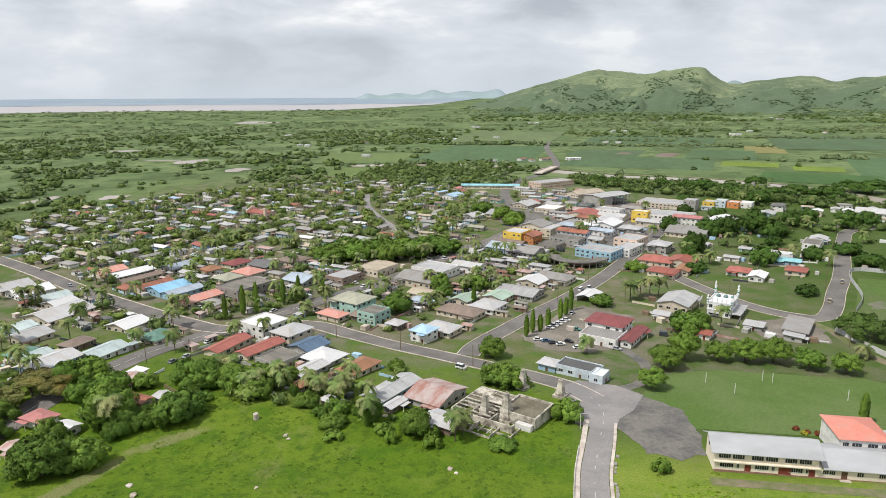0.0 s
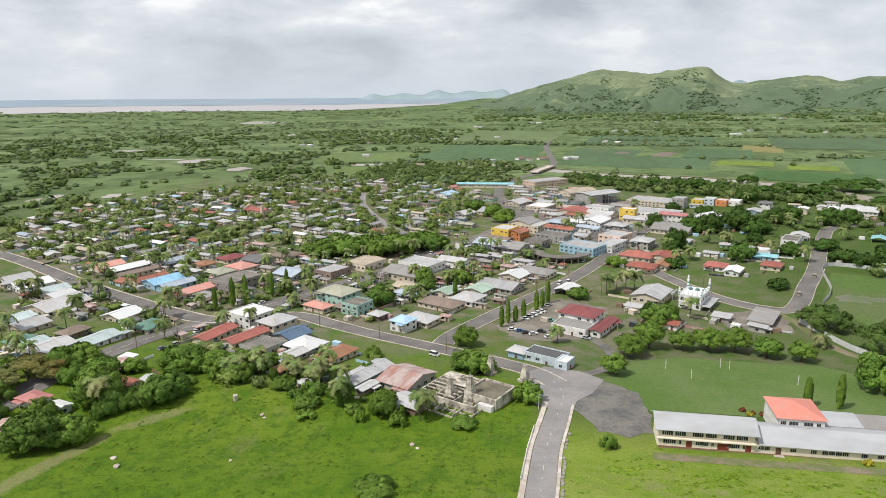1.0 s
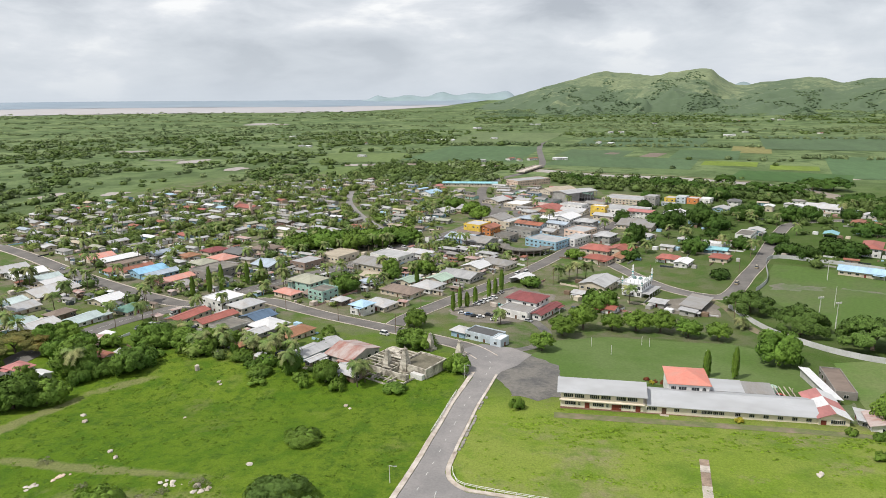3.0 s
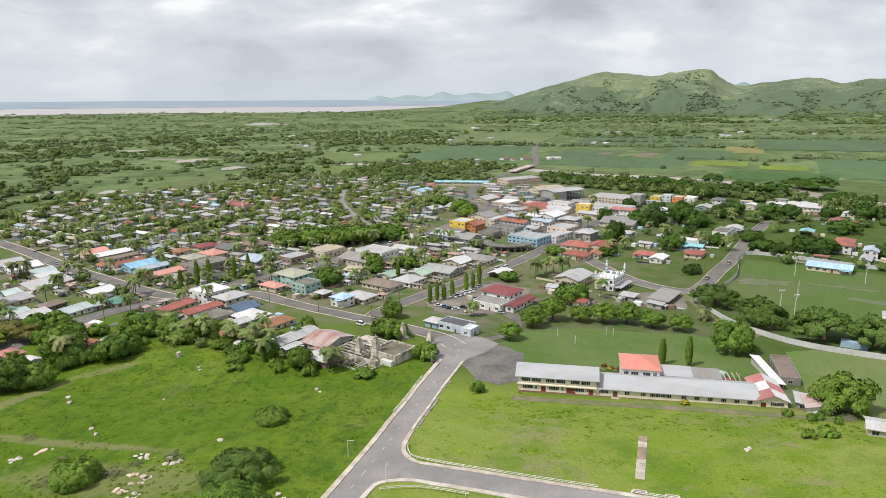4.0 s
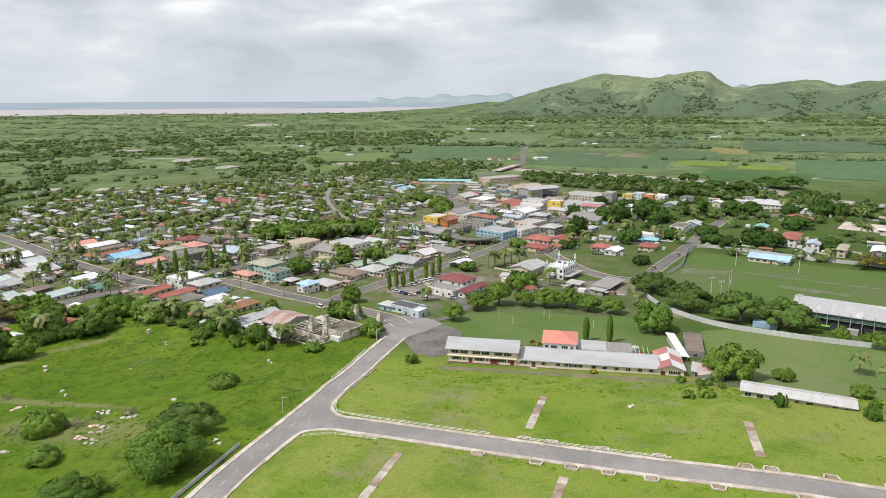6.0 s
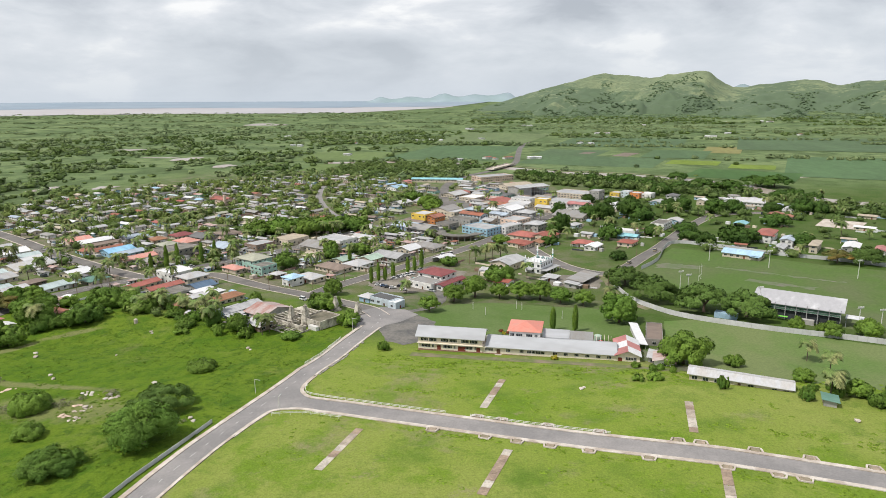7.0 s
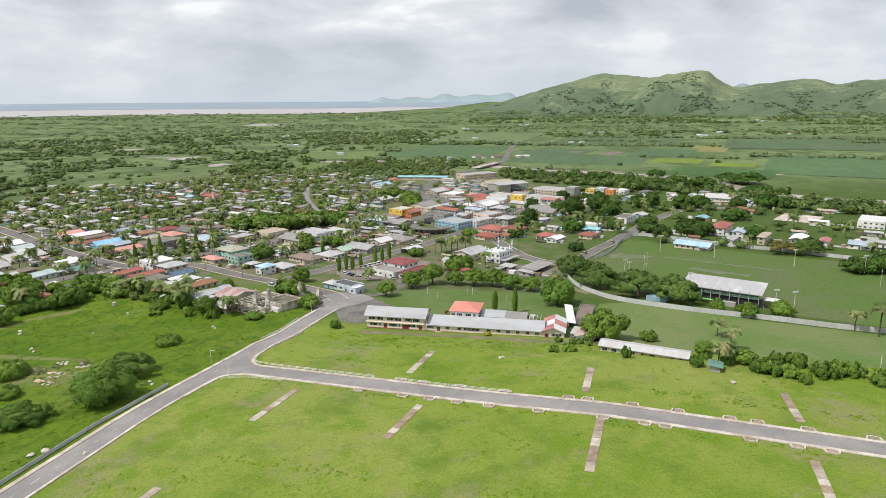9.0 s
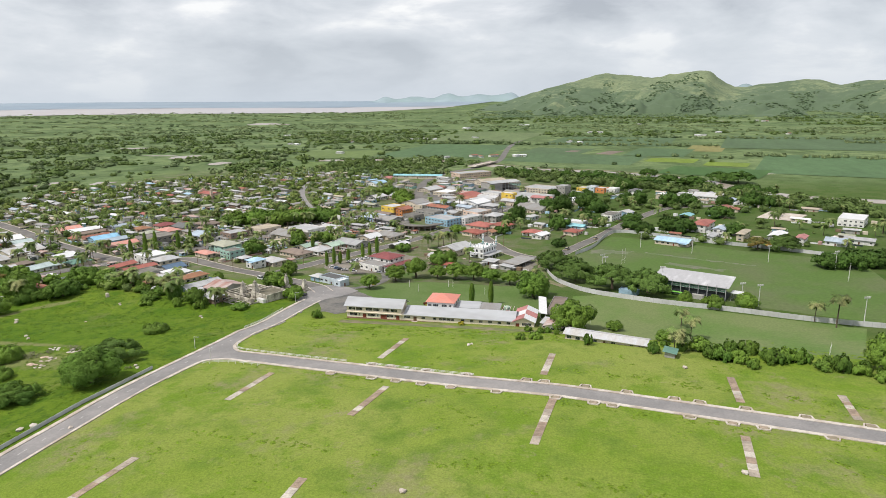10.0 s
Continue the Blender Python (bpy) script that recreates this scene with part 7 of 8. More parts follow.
# ---- street furniture ----
def rails(points, h, label, spacing=2.4):
    """Pipe railing: posts and two rails along a line."""
    line = line_through(points, spacing)
    root = empty("railing", Matrix.Identity(4), label, "railing")
    for a, b in zip(line, line[1:]):
        za, zb = land(a.x, a.y), land(b.x, b.y)
        part("post", shared(("rail post", h), lambda: box_mesh("post", FRAME_WHITE, (-0.05, 0.05, -0.05, 0.05, -0.2, h + 0.25))), root, pose(a.x, a.y, za))
        d = (b - a).normalized()
        s = Vector((-d.y, d.x, 0)) * 0.05
        for z in (h * 0.55, h):
            verts = [(p.x + q.x, p.y + q.y, z0 + z + t) for p, z0 in ((a, za + 0.2), (b, zb + 0.2)) for t in (0, 0.1) for q in (s, -s)]
            part("rail", mesh_of("rail", verts, [[0, 2, 6, 4], [1, 5, 7, 3], [2, 3, 7, 6], [0, 4, 5, 1]], FRAME_WHITE), root)


rails([(6.4, 150), (6.7, 160), (7.2, 171), (8.6, 184)], 0.8, "grey pipe guard rail along the road")
kerb_rng = random.Random(4)
for k in range(22):
    x, y = np.interp(139 + k * 2.1, (138, 156, 172, 188), (17.5, 17.9, 18.5, 20.6)) + kerb_rng.uniform(-0.25, 0.25), 139 + k * 2.1
    w, d, h = kerb_rng.uniform(0.3, 0.5), kerb_rng.uniform(0.6, 0.95), kerb_rng.uniform(0.15, 0.4)
    if kerb_rng.random() < 0.8:
        tagged(new("edging_stone", box_mesh("edging_stone", WALLS["concrete"], (-w, w, -d, d, -0.6, h))), "rough stone block edging the road", "stone", "roadside edging stones").matrix_basis = pose(x, y, land(x, y), kerb_rng.uniform(-4, 4), kerb_rng.uniform(-4, 4), kerb_rng.uniform(-12, 4))
rails([(17.5, 127), (20, 120), (28, 117.2), (48, 113.6), (72, 109.6)], 0.9, "white pipe railing on the road bend")
rails([(80, 108.4), (100, 105), (122, 101.8)], 0.9, "white pipe railing beside the footpath")
rails([(16.5, 101), (26, 103.4), (40, 101.8)], 0.9, "white pipe railing at the junction")
BARRIER = material("grey barrier sheeting", (0.47, 0.48, 0.48), 0.7, 0.12, 0.8, 0.1, (0.38, 0.38, 0.38), 0.4, world_space=True)
barrier_line = line_through([(-5.5, -60), (-5.0, -20), (-4.4, 15), (-3.4, 40), (-2.2, 62), (-0.9, 82), (-0.2, 93.8)], 3.0)
barrier = empty("roadside_barrier", Matrix.Identity(4), "long low grey metal barrier beside the road", "barrier")
for a, b in zip(barrier_line, barrier_line[1:]):
    za, zb = land(a.x, a.y), land(b.x, b.y)
    verts = [(p.x + q, p.y, z) for p, z0 in ((a, za), (b, zb)) for z in (z0 - 0.2, z0 + 1.3) for q in (0.06, -0.06)]
    part("panel", mesh_of("panel", verts, [[0, 2, 6, 4], [1, 5, 7, 3], [2, 3, 7, 6], [0, 1, 3, 2], [4, 6, 7, 5]], BARRIER), barrier)


def lamp_post(x, y, h, turn, label):
    root = empty("lamp_post", pose(x, y, land(x, y), 0, 0, turn), label, "lamp post")
    part("pole", shared(("lamp pole", h), lambda: mesh_of("pole", *lathe([(0.12, -0.3), (0.08, h)], 8), FRAME_WHITE)), root)
    part("arm", shared("lamp arm", lambda: box_mesh("arm", FRAME_WHITE, (0.0, 1.6, -0.05, 0.05, -0.05, 0.05))), root, pose(0, 0, h - 0.05))
    part("head", shared("lamp head", lambda: box_mesh("head", STEEL, (-0.35, 0.35, -0.14, 0.14, -0.1, 0.06))), root, pose(1.7, 0, h - 0.05))


lamp_post(2.0, 118, 5.2, 0, "white street lamp with a short arm")
lamp_post(17.0, 105.6, 4.8, 90, "white street lamp at the junction")
lamp_post(9.5, 197, 5.5, 0, "white street lamp by the bend")


def utility_pole(x, y, turn):
    root = empty("utility_pole", pose(x, y, land(x, y), 0, 0, turn), "weathered timber utility pole with a crossarm", "utility pole", "utility poles")
    part("pole", shared("timber pole", lambda: mesh_of("pole", *lathe([(0.17, -0.5), (0.11, 9.5)], 8), TIMBER)), root)
    part("crossarm", shared("timber arm", lambda: box_mesh("crossarm", TIMBER, (-1.1, 1.1, -0.06, 0.06, 8.7, 8.85))), root)


for x, y in ((-66, 264), (-32, 249), (-100, 277), (-132, 272), (-150, 236), (-165, 228), (-190, 298), (-232, 318), (-290, 346), (-30, 293), (-14, 322), (2, 350), (20, 390), (-110, 356), (-92, 398), (-60, 440), (150, 385), (166, 425), (184, 470), (96, 372), (38, 352), (128, 296), (-63, 421)):
    utility_pole(x, y, 65)
tagged(new("signboard", box_mesh("signboard", FRAME_WHITE, (-0.35, 0.35, -0.35, 0.35, 0, 9.0), (-1.6, 1.6, -0.3, 0.3, 9.0, 12.0))), "tall white pylon sign of a filling station", "sign").matrix_basis = pose(-55, 422, land(-55, 422), 0, 0, -25)


# ---- vehicles ----
TYRE = material("tyre rubber", (0.03, 0.03, 0.03), 0.9, 0.1, bump=0)
PAINTS = {"white": (0.75, 0.75, 0.75), "silver": (0.45, 0.46, 0.48), "black": (0.03, 0.03, 0.035), "blue": (0.10, 0.18, 0.33), "red": (0.45, 0.05, 0.04), "teal": (0.10, 0.33, 0.30), "tan": (0.36, 0.30, 0.20), "grey": (0.20, 0.21, 0.22)}
PAINT = {k: material("car paint " + k, c, 0.3, 0.05, 2.0, 0.5, spec=0.5, bump=0) for k, c in PAINTS.items()}


def car(x, y, turn, colour, van=False):
    z = land(x, y) + 0.16
    root = empty("van" if van else "car", pose(x, y, z, 0, 0, turn), "%s %s parked on the ground with dark windows" % (colour, "van" if van else "car"), "van" if van else "car", "parked cars")
    mat = PAINT[colour]
    n = (2.3, 0.9, 1.0) if van else (2.15, 0.85, 0.78)

    def build():
        L, W, H = n
        prof = [(-L, 0.25), (L, 0.25), (L, 0.68), (L - 0.15, H), (-L + 0.1, H), (-L, 0.7)]
        return mesh_of("body", [(a, -W, b) for a, b in prof] + [(a, W, b) for a, b in prof], [list(range(6)), list(range(6, 12))[::-1]] + [[(i + 1) % 6, i, 6 + i, 6 + (i + 1) % 6] for i in range(6)], mat)

    part("body", shared(("car body", colour, van), build), root)

    def cabin():
        L, W, H = n
        lo, hi = (-L + 0.1, L - 0.7) if van else (-1.6, 0.9)
        t = 1.95 if van else 1.42
        a = [(lo, -W + 0.05, H), (hi, -W + 0.05, H), (hi, W - 0.05, H), (lo, W - 0.05, H), (lo + 0.35, -W + 0.2, t), (hi - 0.55, -W + 0.2, t), (hi - 0.55, W - 0.2, t), (lo + 0.35, W - 0.2, t)]
        return mesh_of("cabin", a, [[0, 1, 5, 4], [1, 2, 6, 5], [2, 3, 7, 6], [3, 0, 4, 7], [4, 5, 6, 7]], GLASS)

    part("cabin", shared(("cabin", van), cabin), root, None, "dark tinted glass cabin")

    def lid():
        L, W, H = n
        lo, hi = (-L + 0.1, L - 0.7) if van else (-1.6, 0.9)
        t = 1.95 if van else 1.42
        return box_mesh("roof", mat, (lo + 0.3, hi - 0.5, -W + 0.17, W - 0.17, t, t + 0.06))

    part("roof", shared(("lid", colour, van), lid), root)
    wheel = shared("wheel", lambda: mesh_of("wheel", *[(lambda vf: ([(v[0], v[2], v[1]) for v in vf[0]], vf[1]))(lathe([(0.02, -0.1), (0.32, -0.1), (0.32, 0.1), (0.02, 0.1)], 10))][0], TYRE))
    for sx in (-1.35, 1.35):
        for sy in (-0.8, 0.8):
            part("wheel", wheel, root, pose(sx, sy, 0.2))


PARKED = [(-1.6, 304.5, -25, "white"), (0.4, 308, -25, "white"), (2.3, 311, -25, "white"), (4.4, 314.5, -25, "white"), (6.4, 317.6, -25, "white"), (9.3, 328.5, 65, "white"), (10.9, 304, -10, "teal"),
          (-6.7, 287.6, 0, "white"), (-3.0, 286.4, 20, "blue"), (0.2, 284.2, 20, "black"), (3.6, 283, 20, "white"), (7.2, 287, -20, "black"), (11, 280, 20, "white"), (23.6, 286, -25, "black"), (28, 281, -25, "silver"),
          (8.2, 211.5, 100, "black"), (-290, 338.6, -25, "silver"), (-276.3, 332, 150, "white"), (-247.4, 317.6, -25, "grey"), (-154.7, 259, 68, "white"), (-155.8, 232, 80, "grey"), (-153.6, 239, 80, "silver"), (-187.7, 309, -25, "white"), (-182.5, 312.6, -25, "silver"),
          (-146, 310, 65, "white"), (-132.6, 316, 65, "silver"), (-60, 404, 65, "white"), (-78, 390, 65, "silver"), (-94, 372, 60, "grey"), (30, 430, 65, "white"), (-4, 409, -25, "white"), (48, 470, 65, "red"), (60, 480, 65, "grey"), (78, 512, 65, "white"), (86, 548, 65, "silver"),
          (-20, 498, 65, "red"), (-44, 494, 65, "grey"), (122, 199, 10, "red"), (-112, 362, 65, "white"), (-119, 368, -25, "white"), (-122, 374, -25, "white"), (-126, 380, -25, "silver"), (35, 560, 65, "white"), (10, 620, 65, "silver"), (-25, 640, 70, "white")]
for x, y, turn, colour in PARKED:
    car(x, y, turn, colour)
for x, y, turn, colour in ((-36.4, 245.2, -25, "white"), (15, 373, 65, "white"), (20.1, 377, 65, "white"), (-172.6, 205, 86, "white"), (143.6, 361, 65, "tan"), (163.5, 398, 66, "tan"), (-86, 432, -20, "white"), (-60, 440, -25, "red"), (-76, 436, -25, "white")):
    car(x, y, turn, colour, True)

# ---- bridge ----
bridge = empty("bridge", Matrix.Identity(4), "pale concrete road bridge over the muddy river", "bridge")
BR = [(-27, 915), (-19, 945), (-11, 975), (-4, 1003)]
br_line = line_through(BR, 6.0)
for a, b in zip(br_line, br_line[1:]):
    d = (b - a).normalized()
    s = Vector((-d.y, d.x, 0))
    for lo, hi, z0, z1, nm in ((-6.5, 6.5, 2.2, 3.0, "deck"), (-6.8, -6.5, 2.2, 4.2, "parapet"), (6.5, 6.8, 2.2, 4.2, "parapet")):
        verts = [(p.x + s.x * k, p.y + s.y * k, -5 + z) for p in (a, b) for z in (z0, z1) for k in (lo, hi)]
        part(nm, mesh_of(nm, verts, [[0, 1, 5, 4], [2, 6, 7, 3], [0, 4, 6, 2], [1, 3, 7, 5], [0, 2, 3, 1], [4, 5, 7, 6]], CONCRETE), bridge)
for k in (4, 8, 12):
    if k < len(br_line):
        part("pier", box_mesh("pier", CONCRETE, (-5, 5, -0.8, 0.8, -2, 2.3)), bridge, pose(br_line[k].x, br_line[k].y, -5, 0, 0, -15))

# ---- loose things in the fields ----
def rock(x, y, size, label="pale boulder lying in the grass", mat=CONCRETE):
    rg = np.random.default_rng(int(abs(x * 31 + y * 17)))
    v, f, _ = blob_arrays(rg, size, 0.55, (0, 0, size * 0.3), 1, 0.16)
    tagged(new("boulder", mesh_of("boulder", v, f.tolist(), mat)), label, "boulder", "pale boulders").matrix_basis = pose(x, y, land(x, y) - 0.05, 0, 0, TREE_RNG.uniform(0, 360))


rock(-116.1, 146.4, 1.0)
rock(-88.6, 124.5, 0.9)
rock(-83.7, 179.7, 0.8)
rock(-28.3, 168.5, 0.9)
rock(-84.2, 121.2, 0.9)
rock(-111.3, 141.6, 1.1)
rock(-41.2, 122.5, 1.0)
rock(-80.5, 151.5, 0.6)
rock(-9.4, 95.8, 0.9)
rock(-51.0, 98.9, 1.0)
rock(-50.0, 109.5, 1.1)
rock(-7.0, 93.7, 0.8)
rock(7.0, 45.1, 1.0)
rock(-8.1, 41.5, 1.2)
rock(-5.8, 44.4, 1.3)
rock(114.5, 137.5, 0.7)
rock(194.4, 124.1, 1.0)
rock(199.3, 51.3, 1.0)
rock(117.4, 28.2, 1.1)
rock(-82.1, 177.9, 0.7)
rock(-75.0, 189.6, 0.7)
rock(-26.2, 166.6, 0.7)
rock(107.3, 192.6, 0.5)
rock(103.4, 186.5, 0.4)
rock(113.6, 136.1, 0.9)


def water_tank(x, y, r, h, label, mat):
    root = empty("water_tank", pose(x, y, land(x, y)), label, "water tank")
    part("tank", mesh_of("tank", *lathe([(r, -0.2), (r, h), (r * 0.9, h + 0.15), (0.05, h + 0.3)], 16), mat), root)
    part("lid", mesh_of("lid", *lathe([(0.35, h + 0.2), (0.35, h + 0.4), (0.02, h + 0.42)], 12), mat), root)


water_tank(-97.6, 187.7, 0.9, 1.9, "small pale concrete tank standing in the field", CONCRETE)
water_tank(120.5, 203, 1.6, 2.6, "pale green round water tank", ROOFS["palegreen"])
heap_rng = np.random.default_rng(5)
for k, (x, y) in enumerate(((-52.5, 92), (-50, 97), (-47.5, 90), (-55, 99), (-57.8, 109.2), (-47.3, 107.9), (-92.8, 108.6), (-96.6, 103.8), (-70, 80))):
    bits = [blob_arrays(heap_rng, heap_rng.uniform(0.25, 0.8), 0.45, (heap_rng.normal() * 1.3, heap_rng.normal() * 0.8, 0.1), 1, 0.25) for _ in range(9)]
    tagged(new("rubble", mesh_of("rubble", *joined(bits)[:2], CONCRETE if k % 3 else WALLS["peach"])), "low heap of pale rubble in rough grass", "rubble", "rubble heaps").matrix_basis = pose(x, y, land(x, y), 0, 0, 40 * k)
# hedge along the playing field
for k in range(16):
    x = 214 + k * 5.6
    y = 148 - k * 2.6 + 2.0 * math.sin(k * 2.1)
    bush(x, y, 3.4 + 1.4 * math.sin(k * 1.7) ** 2, 6.2 + 1.6 * math.sin(k * 2.3))
    if k % 2:
        bush(x + 2.2, y + 3.0, 2.6, 5.0)
for k, (x, y) in enumerate(((140, 166), (143, 168), (147, 164), (190, 150), (196, 152), (134, 170), (160, 147), (205, 146), (210, 144))):
    bush(x, y, 1.8 + 0.6 * math.sin(k * 3.0), 3.2)
CROTON = material("yellow croton leaves", (0.42, 0.36, 0.04), 0.7, 0.3, 1.2, 0.4, (0.20, 0.22, 0.03), 0.4, island=0.2, bump=0, spec=0.15)
CORDYLINE = material("dark red cordyline leaves", (0.20, 0.05, 0.03), 0.7, 0.3, 1.2, 0.4, (0.12, 0.10, 0.03), 0.4, island=0.2, bump=0, spec=0.15)


def shrub(x, y, r, h, mat, label):
    tree("shrub", x, y, r, h, crown_mesh(("shrub", mat.name), mat, 63, 9, 900, 0.075, 1.0), label, "shrub", low=0.0, sink=0.1 * h)


shrub(103, 174.5, 1.7, 2.2, CROTON, "rounded yellow-leaved croton shrub before the school wall")
for x, y, r in ((77.5, 207.5, 1.3), (80.5, 206.0, 1.0), (83.0, 205.0, 1.2), (118.5, 206.5, 1.3)):
    shrub(x, y, r, r * 1.3, CORDYLINE, "dark red leafed shrub at the field's edge")
shrub(79.0, 204.6, 1.2, 1.5, CROTON, "small yellow croton shrub at the field's edge")
shrub(36.2, 246.0, 1.2, 1.3, CROTON, "small yellow croton shrub at the field's corner")

# thicket between the rough field and the houses
thicket = random.Random(8)
edge_line = line_through([(-172, 158), (-150, 168), (-138, 184), (-118, 199), (-100, 210), (-84, 203), (-66, 192), (-48, 186), (-30, 181)], 3.2)
for p in edge_line:
    if thicket.random() < 0.62:
        x, y = p.x + thicket.gauss(0, 2.5), p.y + thicket.gauss(0, 2.5)
        k = thicket.random()
        if k < 0.3 and x < -95:
            mango(x, y, thicket.uniform(4.5, 7.0), thicket.uniform(9, 13))
        elif k < 0.4:
            palm(x, y + 4, 4.2, thicket.uniform(9, 13))
        else:
            bush(x, y, thicket.uniform(2.0, 4.2), thicket.uniform(3.5, 6.0))
for x, y, r, h in ((-158, 198, 6.5, 11), (-166, 192, 6, 10), (-150, 205, 5, 9), (-112, 222, 5, 9), (-120, 214, 6.5, 12), (-137, 212, 6.5, 12), (-186, 176, 7, 11), (-196, 168, 7, 11), (-178, 164, 6, 10), (-100, 222, 4, 8), (-86, 214, 3.4, 7), (-62, 240, 3.6, 6)):
    mango(x, y, r, h)

for x, y, r in ((-76, 92, 3.2), (-60, 99, 3.6), (-49.6, 110, 3.4), (-70, 97, 2.6), (-58, 105, 2.2), (-103, 115, 2.6), (-10, 92.5, 1.8), (-82, 104, 2.4)):
    dry_bush(x, y, r, r * 0.7)

# ---- church ----
CHX, CHY = -273.0, 571.0
church = house(CHX, CHY, -25, 27.0, 14.0, 6.0, "gable", "x", "red", "peach", 1, name="church", label="pale pink church with a dull red gabled roof")
part("facade", mesh_of("facade", *[(lambda q: ([(-14.2, a, b) for a, b in q] + [(-13.3, a, b) for a, b in q], [list(range(7))[::-1], list(range(7, 14))] + [[i, (i + 1) % 7, 7 + (i + 1) % 7, 7 + i] for i in range(7)]))([(-7.2, -1), (7.2, -1), (7.2, 6.6), (3, 8.6), (0, 10.4), (-3, 8.6), (-7.2, 6.6)])][0], WALLS["peach"]), church, None, "stepped pale pink gable front")
part("belfry", box_mesh("belfry", WALLS["peach"], (10.5, 13.0, -7.4, -4.9, -1, 11.0), (10.2, 13.3, -7.7, -4.6, 10.4, 10.8)), church, None, "square pale pink bell tower")
part("porch", box_mesh("porch", WALLS["peach"], (-16.5, -14.2, -2.5, 2.5, -1, 3.6)), church)

# ---- scattered homes and trees of the far town ----
def inside(x, y, outline):
    hit = False
    for (x0, y0), (x1, y1) in zip(outline, outline[1:] + outline[:1]):
        if (y0 > y) != (y1 > y) and x < x0 + (y - y0) / (y1 - y0) * (x1 - x0):
            hit = not hit
    return hit


def clear_of_roads(x, y, room):
    p = Vector((x, y))
    for line, half in ROAD_LINES:
        for a, b in zip(line, line[1:]):
            ab = b - a
            s = min(1, max(0, (p - a).dot(ab) / ab.length_squared))
            if (p - a - ab * s).length < half + room:
                return False
    return True


def clear_of_things(x, y, room):
    return all((x - fx) ** 2 + (y - fy) ** 2 > (fr * 0.85 + room) ** 2 for fx, fy, fr in FOOT)


TOWN = [(-345, 360), (-430, 435), (-485, 521), (-500, 598), (-455, 651), (-390, 728), (-325, 790), (-232, 826), (-136, 790), (-78, 740), (-62, 530), (-94, 470), (-150, 440), (-201, 424), (-263, 415), (-309, 385)]
SHOPS = [(-60, 560), (-20, 545), (35, 470), (60, 480), (95, 570), (110, 650), (60, 740), (-40, 820), (-70, 740)]
EAST = [(120, 560), (180, 500), (240, 500), (420, 560), (430, 640), (330, 700), (180, 720), (110, 700)]
rng = random.Random(42)
ROOF_ODDS = ["silver"] * 6 + ["palegrey"] * 10 + ["grey"] * 11 + ["white"] * 1 + ["tan"] * 2 + ["olive"] + ["palesteel", "paleaqua"] + ["rusty"] * 2 + ["brown", "darkgrey", "rust", "tan", "olive", "skyblue", "red"]
WALL_ODDS = ["cream"] * 6 + ["white"] * 8 + ["grey"] * 3 + ["blue"] * 2 + ["brownwall", "mint", "peach", "palesteelwall"]


SHOP_ROOFS = ["grey"] * 6 + ["palegrey"] * 4 + ["silver"] * 2 + ["brown"] * 3 + ["rust", "maroonpink", "red", "rusty", "rusty", "darkgrey", "darkgrey", "concrete", "concrete", "concrete"]
FAR_VERTS, FAR_FACES, FAR_SLOTS, FAR_MATS = [], [], [], []


def far_home(x, y, turn, w, d, h, roof, ridge, roof_key, wall_key, storeys, simple=True, group=""):
    """A small house of the far quarter, added to one joined mesh: walls, roof, windows and a door."""
    FOOT.append((x, y, 0.5 * math.hypot(w, d)))
    m = pose(x, y, land(x, y), 0, 0, turn)

    def add(shape, mat):
        verts, faces = shape
        if mat not in FAR_MATS:
            FAR_MATS.append(mat)
        k = len(FAR_VERTS)
        FAR_VERTS.extend(tuple(m @ Vector(v)) for v in verts)
        FAR_FACES.extend([i + k for i in f] for f in faces)
        FAR_SLOTS.extend([FAR_MATS.index(mat)] * len(faces))

    h = h if w > 9 else h * 0.8
    bx, by = w / 2 - 0.55, d / 2 - 0.55
    add(boxes((-bx, bx, -by, by, -0.6, h)), WALLS[wall_key])
    rise = d / 2 * 0.22
    if roof == "gable":
        add(([(sx * bx, yy, zz) for sx in (-1, 1) for yy, zz in ((-by, h), (by, h), (0, h + rise * 0.85))], [[2, 1, 0], [3, 4, 5]]), WALLS[wall_key])
        add(gable_roof(w, d, h, rise), ROOFS[roof_key])
    else:
        add(hip_roof(w, d, h, rise), ROOFS[roof_key])
    n = max(2, int(2 * bx / 3.6))
    for k in range(n):
        wx = -bx + (k + 0.5) * 2 * bx / n
        for sy in (-1, 1):
            if k == n // 2:
                add(boxes((wx - 0.5, wx + 0.5, min(sy * by, sy * (by + 0.06)), max(sy * by, sy * (by + 0.06)), 0, 2.05)), BROWN_DOOR)
            else:
                add(boxes((wx - 0.8, wx + 0.8, min(sy * by, sy * (by + 0.06)), max(sy * by, sy * (by + 0.06)), 1.0, 2.1)), GLASS)


